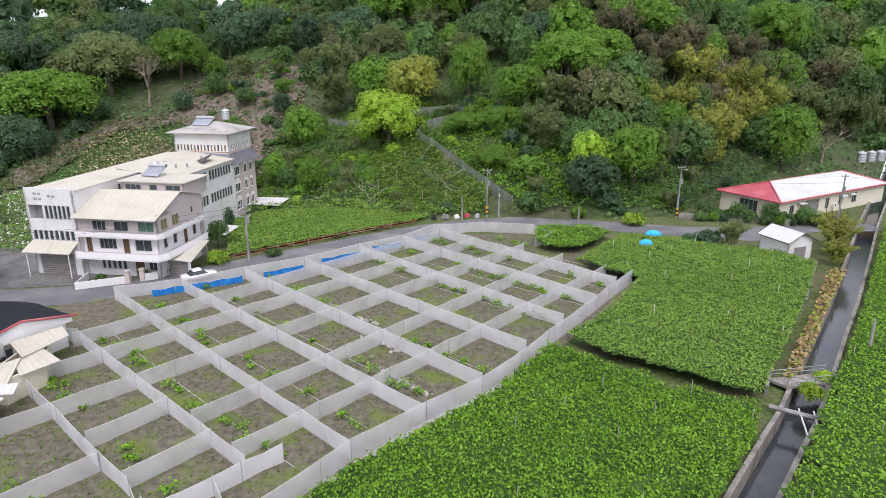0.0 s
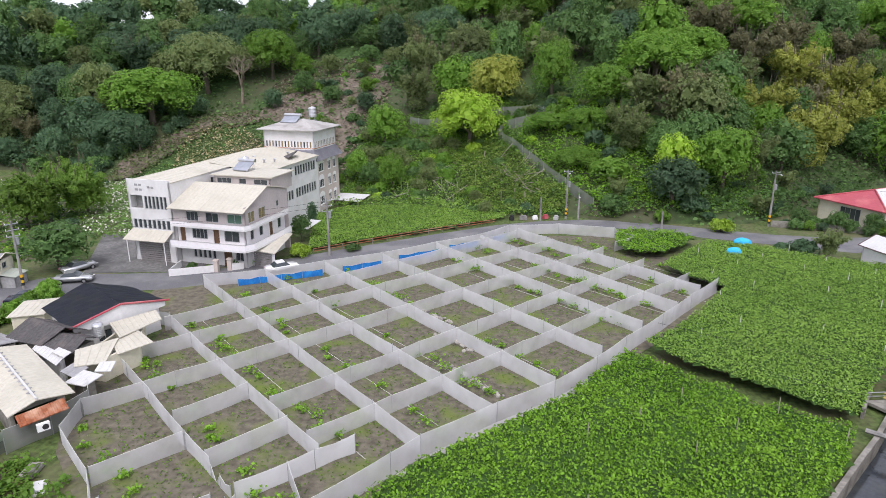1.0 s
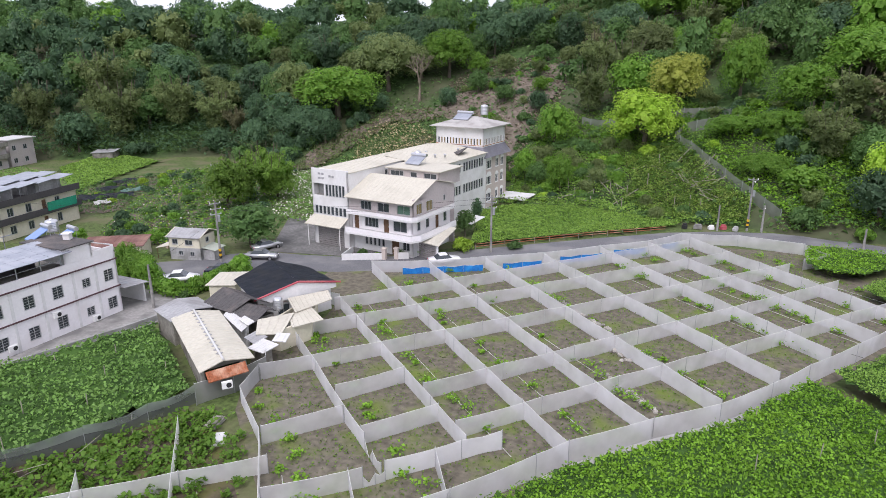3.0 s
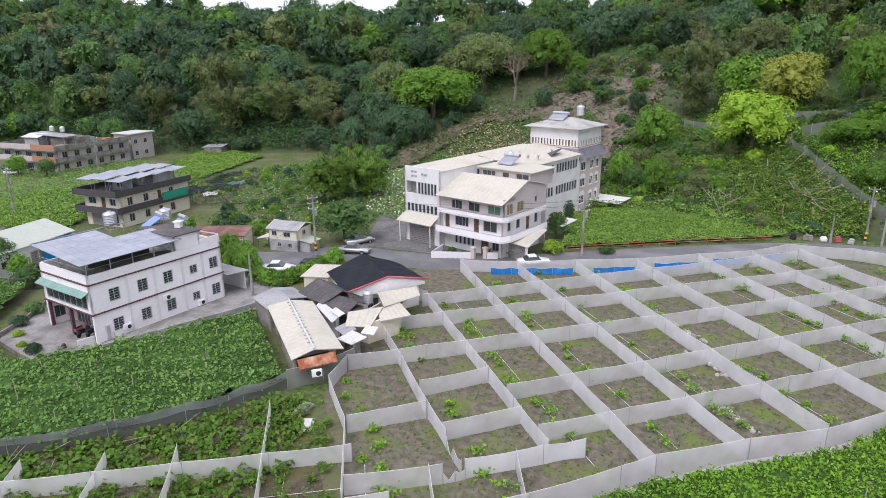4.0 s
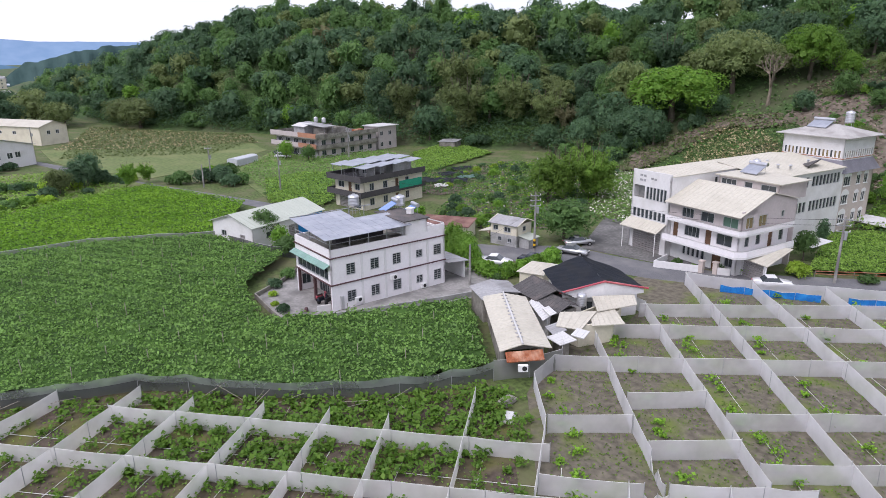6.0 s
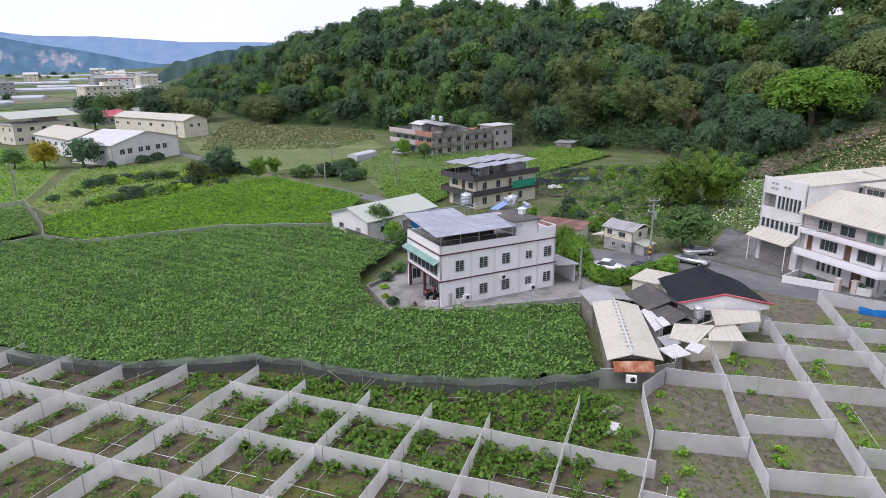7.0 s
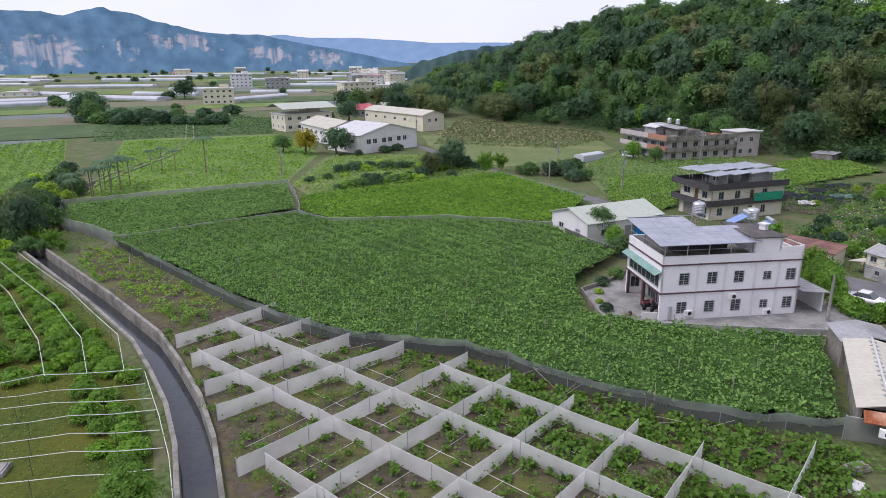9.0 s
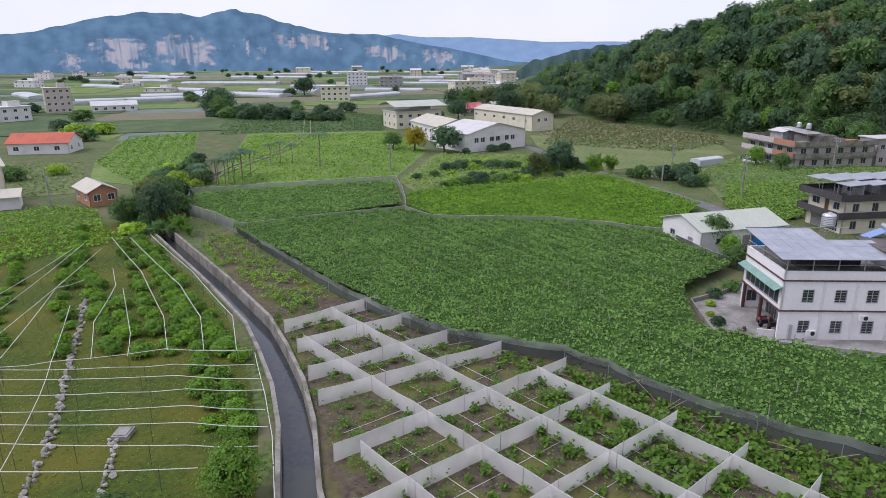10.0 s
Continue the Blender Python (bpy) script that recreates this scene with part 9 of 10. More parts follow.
def warehouse(x, y, deg, w, d, h, rise, label, wins, wall_mat="white_wall", roof_mat="white_roof"):
    """A gabled sheet hall whose gable end is its front side."""
    root = thing("warehouse", heading(x, y, deg), label, "warehouse", "warehouses")
    walls(root, [(0, 0), (w, 0), (w, d), (0, d)], 0, h, {0: wins, 3: [(d / 6 * i + 0.8, h * 0.55, 1.8, 1.1, "win") for i in range(5)], 1: [(d / 5 * i + 1, h * 0.55, 1.8, 1.1, "win") for i in range(4)]}, wall_mat, "white_frame")
    for yy in (0.0, d - 0.2):
        bm = bmesh.new()
        prism(bm, [(0, yy), (w / 2, yy), (w / 2, yy + 0.2), (0, yy + 0.2)], h, [h + 0.01, h + rise, h + rise, h + 0.01])
        prism(bm, [(w / 2, yy), (w, yy), (w, yy + 0.2), (w / 2, yy + 0.2)], h, [h + rise, h + 0.01, h + 0.01, h + rise])
        part("gable", bm, wall_mat, root)
    roof_plane(root, [(-0.5, d + 0.5, h), (-0.5, -0.5, h), (w / 2, -0.5, h + rise + 0.12), (w / 2, d + 0.5, h + rise + 0.12)], roof_mat, rib=1.2)
    roof_plane(root, [(w + 0.5, -0.5, h), (w + 0.5, d + 0.5, h), (w / 2 + 0.02, d + 0.5, h + rise + 0.12), (w / 2 + 0.02, -0.5, h + rise + 0.12)], roof_mat, rib=1.2)
    return root


warehouse(-191.5, 9.6, 126, 23, 16, 5.4, 2.6, "white sheet-metal warehouse with a row of windows", [(2.5 + 2.4 * i + (1.2 if i > 1 else 0) + (1.2 if i > 3 else 0), 2.6, 1.7, 1.5, "win") for i in range(6)])
warehouse(-214, 1.0, 112, 13, 26, 5.2, 2.2, "white sheet-metal shed with cream roof", [(3 + 3.5 * i, 2.4, 2.0, 1.4, "win") for i in range(2)], roof_mat="cream_roof")
warehouse(-247.4, 36.4, 118, 10, 42, 6.0, 1.6, "long cream warehouse at the field's edge", [(2.4, 3.4, 1.3, 1.3, "win"), (5.6, 3.4, 1.3, 1.3, "win")], "cream_wall", "cream_roof")
rh = far_house(-193, -126, 98, 17, 11, 1, "white_wall", "gable", "orange_roof", "low white house with an orange-red roof", 3, 3.2)
far_house(-128.3, -71.4, 42, 9.5, 5.0, 1, "brick_red", "gable", "cream_roof", "small brick hut with a cream roof", 2, 2.8)
far_house(-121.0, -89.5, 135, 8, 8, 2, "cream_wall", "gable", "cream_roof", "tall narrow cream house beside the orchard", 3, 3.6)
annex("lean_to", "cream-roofed lean-to beside the tall house", [(-117.5, -84.5), (-120.6, -77.8), (-125, -80), (-122.5, -86)], 2.4, [((-116.8, -84.8, 2.4), (-120.0, -77.0, 2.4), (-125.2, -79.8, 3.2), (-122.2, -86.4, 3.2), "cream_roof")], "white_wall")
far_house(-343, -200.5, 125, 12, 10, 4, "beige_wall", label="tall beige block of flats", cols=4)
far_house(-292, -196, 150, 18, 10, 2, "white_wall", label="white house with a wide flat roof", cols=4)
far_house(-352, -182, 120, 22, 9, 1, "white_wall", "gable", "white_roof", "low white farm building", 5)
far_house(-428, -74, 95, 18, 12, 3, "cream_wall", label="cream three-storey house on the plain", cols=5)
far_house(-500, 14, 110, 26, 14, 3, "cream_wall", label="cream house among village roofs", cols=6)
far_house(-640, -54, 95, 22, 16, 3, "grey_wall", label="grey unfinished concrete house", cols=5)
far_house(-680, -90, 100, 20, 14, 4, "white_wall", label="tall white house on the plain", cols=5)
far_house(-318, 12, 120, 14, 10, 1, "grey_wall", "gable", "red_roof", "low red-roofed shed by the warehouses", 3)
far_house(-330, 30, 120, 14, 10, 1, "grey_wall", "gable", "green_roof", "low green-roofed shed by the warehouses", 3)
rng = np.random.default_rng(21)
for k in range(34):
    x, y = rng.uniform(-1500, -560), rng.uniform(-620, 120)
    if k < 20:
        x, y = rng.uniform(-1300, -480), rng.uniform(20, 66) + 30 * rng.random()
    if into_hill([(x, y)])[0] > -18:
        continue
    far_house(x, y, rng.uniform(70, 130), rng.uniform(12, 26), rng.uniform(9, 14), int(rng.integers(1, 4)), ["white_wall", "cream_wall", "tile_wall", "grey_wall"][k % 4], ["flat", "gable"][k % 2], ["white_roof", "grey_roof", "red_roof", "cream_roof", "green_roof"][k % 5], ["pale village house with rows of windows", "low farm building with a sheet roof"][k % 2], 3)
for k in range(70):
    x, y = rng.uniform(-1500, -300), rng.uniform(-700, 40)
    if into_hill([(x, y)])[0] > -30 or (x > -350 and -130 < y):
        continue
    plant(["mound_dark", "mound", "dome_b", "mound_dark"][k % 4], x, y, rng.uniform(3, 6.5), rng.uniform(0.8, 1.2), group="trees on the plain", z=0.0)
for x, y, r, key in ((-326, -106, 9, "dome_b"), (-318, -94, 6, "mound_dark"), (-330, -84, 6, "mound_dark"), (-334, -70, 5, "mound"), (-338, -58, 5, "mound_dark"), (-342, -46, 6, "mound_dark"), (-497, -98, 9, "dome_b"), (-503, -110, 6, "mound_dark"), (-232, -126, 6, "mound_yellow"), (-226, -120, 5, "mound"), (-246, -124, 5, "mound_yellow"),
                     (-150, -98, 4, "mound"), (-158, -92, 3, "mound_yellow"), (-345, -210, 6, "mound_dark"), (-300, -160, 6, "mound"), (-260, -148, 5, "mound_dark"), (-152, 0, 1.6, "mound"), (-149, -4, 1.6, "mound_dark"), (-153, 4, 1.4, "mound_yellow"), (-151, 9, 1.6, "mound_dark"), (-152, 14, 1.4, "mound"), (-151, 19, 1.6, "mound_dark"), (-153, 24, 1.5, "mound"), (-150, 29, 1.6, "mound_dark"),
                     (-310, 34, 8, "dome_b"), (-322, 46, 9, "dome_olive"), (-340, 52, 9, "dome_olive"), (-306, 52, 7, "dome_olive"), (-297, 10, 6, "dome_b"), (-300, 0, 5, "mound_dark")):
    plant(key, x, y, r, 0.9, group="trees on the plain", z=0.0)


def palm(x, y, h, label="slender areca palm with a tuft of fronds"):
    root = thing("palm", (x, y, 0), label, "palm", "palms")
    bm = bmesh.new()
    rod(bm, (0, 0, 0), (0.1, 0, h), 0.14, 0.09, 6)
    part("trunk", bm, "dry_stems", root)
    bm = bmesh.new()
    for i in range(11):
        a = i * 0.571
        prev = None
        for j in range(6):
            t = j / 5
            r = 2.3 * t
            z = h + 1.1 * t - 1.9 * t * t
            w = 0.42 * math.sin(math.pi * min(1, t + 0.12)) + 0.03
            p = (0.1 + r * math.cos(a), r * math.sin(a), z)
            cur = [bm.verts.new((p[0] - w * math.sin(a), p[1] + w * math.cos(a), z - 0.1)), bm.verts.new(p), bm.verts.new((p[0] + w * math.sin(a), p[1] - w * math.cos(a), z - 0.1))]
            if prev:
                bm.faces.new((prev[0], prev[1], cur[1], cur[0])), bm.faces.new((prev[1], prev[2], cur[2], cur[1]))
            prev = cur
    part("fronds", bm, "tree_dark", root)
    return root


pm = palm(-138.6, -46.7, 6.4)
for x, y, s in ((-141.8, -45.9, 1.0), (-145.1, -45.0, 0.9), (-147.1, -43.7, 1.05), (-154.4, -43.8, 0.95), (-150.2, -44.6, 1.1), (-143.4, -48.0, 0.85), (-149, -47.4, 1.0), (-136.6, -49.4, 0.9), (-133.4, -48.2, 0.8), (-153, -47.2, 0.9), (-171.4, -43.2, 0.85), (-173.2, -41.1, 0.9), (-173.1, -37.9, 0.8), (-168.1, -29.7, 1.35)):
    copy_thing(pm, Matrix.Translation((x, y, 0)) @ Matrix.Rotation(x, 4, "Z") @ Matrix.Diagonal((s, s, s, 1)))
for x, y, r, key in ((-131, -53, 3.2, "mound"), (-138, -55, 3.4, "mound_yellow"), (-145, -52, 3.0, "mound"), (-152, -56, 3.0, "mound_dark"), (-126, -50, 3.2, "mound_dark"), (-135, -50, 2.4, "mound_yellow"), (-160, -60, 3.0, "mound"), (-170, -62, 3.0, "mound_dark")):
    plant(key, x, y, r, 1.2, z=0.0)


# ---- mountains across the plain ----
def mountain(name, ridge, r0, r1, label, material, seed, steps=150, rings=26, rough=1.0):
    """A range: ridge gives (bearing, height); it rises from r0 to its crest at r1."""
    rng = np.random.default_rng(seed)
    bearings = np.linspace(ridge[0][0], ridge[-1][0], steps)
    top = np.interp(bearings, [a for a, _ in ridge], [b for _, b in ridge])
    spur = np.zeros(steps)
    for k in range(1, 9):
        spur += np.sin(bearings * 0.9 * k ** 1.2 + seed * k) / k
    top = top * (1 + 0.02 * rough * spur)
    v = []
    for i, b in enumerate(bearings):
        a = math.radians(b)
        for j in range(rings):
            f_ = j / (rings - 1)
            r = r0 + (r1 - r0) * f_
            gully = 0.06 * rough * math.sin(b * 3.1 + 2 * math.sin(f_ * 5 + b)) * math.sin(math.pi * f_) + 0.05 * rough * math.sin(b * 8.3 + f_ * 6) * math.sin(math.pi * f_)
            h = top[i] * max(0.0, f_ ** 1.25 + gully * f_) - (3 if j == 0 else 0)
            v.append((-math.sin(a) * r, math.cos(a) * r, min(h, top[i])))
    faces = [(i * rings + j, (i + 1) * rings + j, (i + 1) * rings + j + 1, i * rings + j + 1) for i in range(steps - 1) for j in range(rings - 1)]
    ob = sheet(name, v, faces, material)
    ob.data.polygons.foreach_set("use_smooth", [True] * len(ob.data.polygons))
    return tagged(ob, label, "mountain", kind="structure")


def range_material(name, green, blue, cliff, cliffs=()):
    """Wooded slopes far off, blue haze put into their colours, with bare cliffs streaked down the fall line; cliffs:
    (bearing, half width, low, high).
    """
    m = bpy.data.materials.new(name)
    m.use_nodes = True
    n, l = m.node_tree.nodes, m.node_tree.links
    b = n["Principled BSDF"]
    b.inputs["Roughness"].default_value, b.inputs["Specular IOR Level"].default_value = 1.0, 0.0
    geo, sep = n.new("ShaderNodeNewGeometry"), n.new("ShaderNodeSeparateXYZ")
    l.new(geo.outputs["Position"], sep.inputs["Vector"])
    def ramp(value, lo, hi, top=1.0):
        mr = n.new("ShaderNodeMapRange")
        mr.inputs["From Min"].default_value, mr.inputs["From Max"].default_value, mr.inputs["To Max"].default_value = lo, hi, top
        l.new(value, mr.inputs["Value"])
        return mr.outputs["Result"]

    def maths(how, p, q):
        mu = n.new("ShaderNodeMath")
        mu.operation = how
        for slot, v in zip(mu.inputs, (p, q)):
            if isinstance(v, (int, float)):
                slot.default_value = v
            else:
                l.new(v, slot)
        return mu.outputs["Value"]

    turn = maths("MULTIPLY", maths("ARCTAN2", maths("MULTIPLY", sep.outputs["X"], -1.0), sep.outputs["Y"]), 57.2958)
    fac = []
    for across, up, detail in ((1.1, 0.05, 7), (2.6, 0.008, 5), (0.9, 0.03, 9)):
        cx, nz = n.new("ShaderNodeCombineXYZ"), n.new("ShaderNodeTexNoise")
        nz.inputs["Scale"].default_value, nz.inputs["Detail"].default_value = 1.0, detail
        l.new(maths("MULTIPLY", turn, across), cx.inputs["X"]), l.new(maths("MULTIPLY", sep.outputs["Z"], up), cx.inputs["Z"])
        l.new(cx.outputs["Vector"], nz.inputs["Vector"])
        fac.append(nz.outputs["Fac"])
    # Noise between the two hazy tones hints at ridges and shaded gullies.
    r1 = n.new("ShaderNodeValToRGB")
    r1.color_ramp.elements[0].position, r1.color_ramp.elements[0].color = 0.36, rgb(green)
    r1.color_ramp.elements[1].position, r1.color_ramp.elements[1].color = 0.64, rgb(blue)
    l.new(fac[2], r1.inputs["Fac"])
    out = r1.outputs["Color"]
    if cliffs:
        turn = maths("ADD", turn, maths("MULTIPLY", maths("SUBTRACT", fac[0], 0.5), 7.0))
        high = maths("ADD", sep.outputs["Z"], maths("MULTIPLY", maths("SUBTRACT", fac[0], 0.5), 110.0))
        where = None
        for bearing, half, low, top in cliffs:
            side = ramp(maths("ABSOLUTE", maths("SUBTRACT", turn, bearing), 0.0), half, half * 0.55)
            one = maths("MULTIPLY", side, maths("MULTIPLY", ramp(high, low - 5, low + 5), ramp(high, top + 6, top - 6)))
            where = one if where is None else maths("MAXIMUM", where, one)
        where = maths("MULTIPLY", where, ramp(fac[1], 0.36, 0.56, 0.9))
        r2 = n.new("ShaderNodeMix")
        r2.data_type = "RGBA"
        r2.inputs["B"].default_value = rgb(cliff)
        l.new(where, r2.inputs["Factor"]), l.new(out, r2.inputs["A"])
        out = r2.outputs["Result"]
    l.new(out, b.inputs["Base Color"])
    return m


# Blue haze is put into both ranges' base colours, paler on the farther one.
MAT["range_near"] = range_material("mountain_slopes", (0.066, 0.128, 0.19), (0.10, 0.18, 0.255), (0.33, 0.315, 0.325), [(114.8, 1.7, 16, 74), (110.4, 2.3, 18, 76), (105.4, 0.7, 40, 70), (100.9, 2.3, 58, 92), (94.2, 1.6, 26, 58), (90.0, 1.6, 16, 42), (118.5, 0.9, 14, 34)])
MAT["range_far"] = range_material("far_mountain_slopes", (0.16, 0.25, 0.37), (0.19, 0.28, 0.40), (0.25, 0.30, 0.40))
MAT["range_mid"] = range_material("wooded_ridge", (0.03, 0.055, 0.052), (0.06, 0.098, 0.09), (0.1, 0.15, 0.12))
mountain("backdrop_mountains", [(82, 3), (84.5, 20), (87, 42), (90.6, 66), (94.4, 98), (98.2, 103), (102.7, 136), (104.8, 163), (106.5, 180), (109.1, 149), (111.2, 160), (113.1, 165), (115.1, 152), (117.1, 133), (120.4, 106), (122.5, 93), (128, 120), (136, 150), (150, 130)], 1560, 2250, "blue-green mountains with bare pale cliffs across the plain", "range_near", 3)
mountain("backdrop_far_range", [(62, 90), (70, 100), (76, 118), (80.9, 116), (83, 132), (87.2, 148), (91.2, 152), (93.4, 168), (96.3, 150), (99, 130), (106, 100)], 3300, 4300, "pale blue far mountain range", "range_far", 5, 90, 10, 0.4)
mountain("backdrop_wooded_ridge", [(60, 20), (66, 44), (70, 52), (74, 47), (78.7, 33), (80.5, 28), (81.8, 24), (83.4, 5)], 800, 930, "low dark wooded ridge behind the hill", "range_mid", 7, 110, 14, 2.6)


MAT["roof_brown"] = surface("red_brown_sheet", (0.17, 0.085, 0.07), 0.8, fine=4, coarse=0.6, vary=0.25, second=(0.24, 0.14, 0.11))
# ---- fences, poles, cars and small things ----
DK = "dark green-grey net fence round the vine field"
net_wall([(-101.5, -31.5), (-96, -28), (-88, -22.3), (-80.6, -17.0), (-74, -12.4), (-67.6, -7.2), (-62.5, -2.2), (-59.4, 1.0), (-56.8, 6.6), (-54.6, 12.2), (-51.5, 15.4), (-46.8, 19.2), (-42.6, 24.1), (-39.6, 28.6), (-37.6, 32.6), (-36.4, 36.4)], 1.2, DK, 201, "dark_net", sag=0.2, z0=0.25, upper=(2.1, "pale_net"), name="net_fence", category="net fence", group="net fences")
net_wall([(-36.4, 36.4), (-34.8, 39.2), (-34.0, 42.6), (-36.2, 45.4)], 2.0, "grey net fence at the shed's end", 202, "grey_net", name="net_fence", category="net fence", group="net fences")
net_wall([(-101.5, -31.5), (-107.2, -20), (-111.6, -10), (-113.8, -5.2), (-106.6, 0.0), (-105.6, 9), (-104.9, 19.5), (-100.8, 28), (-96.4, 35.6)], 1.7, "grey net fence between two vine fields", 203, "grey_net", name="net_fence", category="net fence", group="net fences")
net_wall([(-101.5, -31.5), (-108, -37), (-114.5, -43.8), (-122, -46.6), (-131.5, -49.6)], 2.1, "grey net fence at the field's end", 204, "grey_net", name="net_fence", category="net fence", group="net fences")
net_wall([(-131.5, -49.6), (-136, -36), (-141, -20), (-144.6, -8.6), (-132, -6.6), (-119, -5.2), (-113.8, -5.2)], 1.7, "grey net fence round the dark crop", 205, "grey_net", name="net_fence", category="net fence", group="net fences")
net_wall([(-96.4, 35.6), (-90, 36.8), (-83.5, 38.2), (-79.5, 41), (-77.6, 45)], 1.6, "grey net fence behind the farmhouse hedge", 206, "dark_net", name="net_fence", category="net fence", group="net fences")
for k, (a, b) in enumerate((((-34.9, 72.6), (-25.6, 77.6)), ((-23.4, 79.0), (-18.9, 82.0)), ((-17.0, 84.6), (-11.9, 88.2)), ((-10.6, 90.4), (-6.6, 93.0)), ((-4.6, 95.6), (-2.6, 97.6)))):
    n_ = (b[1] - a[1], a[0] - b[0])
    q = math.hypot(*n_)
    n_ = (n_[0] / q, n_[1] / q)
    net_wall(line_between((a[0] + n_[0] * 0.7, a[1] + n_[1] * 0.7), (b[0] + n_[0] * 0.7, b[1] + n_[1] * 0.7), 3.0), 0.95, "bright blue plastic sheet hung along the road fence", 210 + k, "blue_sheet", name="blue_sheet", category="plastic sheet", group="blue sheets", sag=0.15)
low_wall(offset_line(CANAL, HALF + 0.7)[5:8], 0.5, "old_concrete", "old low wall along the canal bank", kind="structure", name="bank_wall")
low_wall([(27.4, 49.0), (32.4, 57.2), (41.4, 68.9), (50.4, 83.0)], 0.9, "old_concrete", "old low concrete wall along the dry bank", 0.25, kind="structure", name="bank_wall")
low_wall([(-59.2, 28.3), (-64, 28.7), (-69.4, 29.4), (-71.8, 33.8), (-74.8, 37.6)], 0.6, "old_concrete", "low kerb wall round the farmhouse garden")
low_wall([(-59.2, 28.3), (-57.2, 34.6), (-53.8, 45.0), (-52.8, 49.0)], 0.7, "grey_wall", "low grey wall along the farmhouse yard")
low_wall([(-60.4, 32.6), (-59.4, 36.4)], 0.8, "white_wall", "short white wall beside the farmhouse gate")
low_wall([(-45.4, 78.2), (-45.0, 74.4), (-39.8, 76.8)], 0.95, "white_wall", "low white garden wall before the white house")
low_wall([(-38.2, 77.6), (-36.6, 78.4)], 0.95, "white_wall", "low white garden wall before the white house")
for x, y in ((-39.7, 76.9), (-38.2, 77.7)):
    bm = bmesh.new()
    bx(bm, -0.28, -0.28, 0, 0.28, 0.28, 1.5), bx(bm, -0.36, -0.36, 1.5, 0.36, 0.36, 1.65)
    ob = tagged(part("gate_pillar", bm, "beige_wall", None), "beige rendered square gate pillar", "gate pillar", "gate pillars")
    ob.location = (x, y, 0.03)


def guard_rail(points, label):
    root = thing("guard_rail", (*points[0], 0), label, "guard rail")
    o = points[0]
    bm = bmesh.new()
    for a, b in zip(points, points[1:]):
        for z in (0.45, 0.8):
            rod(bm, (a[0] - o[0], a[1] - o[1], z), (b[0] - o[0], b[1] - o[1], z), 0.05, n=5)
    part("rail", bm, "rust", root)
    for a, b in zip(points, points[1:]):
        k = max(1, int(math.hypot(b[0] - a[0], b[1] - a[1]) / 2.4))
        for i in range(k):
            f_ = i / k
            bm = bmesh.new()
            x, y = a[0] + (b[0] - a[0]) * f_ - o[0], a[1] + (b[1] - a[1]) * f_ - o[1]
            rod(bm, (x, y, 0), (x, y, 0.85), 0.05, n=5)
            part("post", bm, "old_concrete", root)


guard_rail([(-29.4, 85.9), (-26, 89.0), (-14.6, 98.6), (-4.4, 105.9)], "rusty brown pipe rail along the road")
utility_pole(40.8, 109.8, 9.3, "tall concrete utility pole at the hill's foot", 1, 20, lamp=True)
utility_pole(7.7, 110.9, 8.6, "concrete utility pole with yellow and black bands", 1, 10, lamp=True)
utility_pole(-26.9, 85.4, 8.4, "concrete utility pole with crossarms and transformer", 3, 30, striped=False)
utility_pole(-60.4, 67.9, 8.6, "concrete utility pole with yellow and black bands", 3, 60)
utility_pole(-84.6, 96.0, 8.0, "concrete utility pole among the gardens", 2, 60, striped=False)
utility_pole(-56.0, 51.4, 5.2, "plain short pole beside the farmhouse", 0, 0, striped=False)
utility_pole(65.8, 104.6, 8.8, "concrete utility pole before the red-roofed hall", 1, 20, striped=False)
utility_pole(-125.2, 60.4, 8.5, "concrete utility pole beyond the barn", 2, 70, striped=False)
utility_pole(-153.9, 95.2, 8.5, "concrete utility pole near the terrace house", 2, 70, striped=False)
utility_pole(-146, 53.6, 8.0, "slim grey pole beside the lane", 1, 70, striped=False)
utility_pole(-141, 50.0, 5.0, "slim grey pole beside the lane", 0, 70, striped=False)
utility_pole(-159, -10.8, 7.0, "slim pole at the meadow's corner", 1, 70, striped=False)
utility_pole(-227, 31, 8.0, "slim pole beside the cream warehouse", 1, 70, striped=False)
utility_pole(-120.5, -72, 8.0, "slim pole beside the brick hut", 1, 30, striped=False)
utility_pole(3.3, 109.4, 4.2, "short steel pole by the road", 0, 0, striped=False)
utility_pole(9.8, 110.8, 4.4, "short steel pole by the road", 0, 0, striped=False, lamp=True)
utility_pole(22.7, 105.2, 3.2, "thin leaning post beside the road", 0, 0, striped=False)
utility_pole(40.2, 55.6, 4.2, "grey steel pole standing in the vine field", 0, 0, striped=False)
ROWS_L_1 = [((40.8, 109.8, 8.8), (7.7, 110.9, 8.2), 0.7), ((40.8, 109.8, 8.8), (65.8, 104.6, 8.4), 0.6), ((40.8, 109.8, 7.6), (65.8, 104.6, 7.4), 0.6), ((7.7, 110.9, 8.2), (-26.9, 85.4, 8.0), 0.8), ((-26.9, 85.4, 8.0), (-60.4, 67.9, 8.2), 0.8), ((-26.9, 85.4, 7.3), (-60.4, 67.9, 7.5), 0.8), ((-60.4, 67.9, 8.2), (-84.6, 96, 7.6), 0.7), ((-60.4, 67.9, 7.4), (-125.2, 60.4, 8.1), 1.2), ((-60.4, 67.9, 6.4), (-56.0, 51.4, 5.1), 0.3), ((65.8, 104.6, 8.4), (110, 99, 8.4), 0.7)]
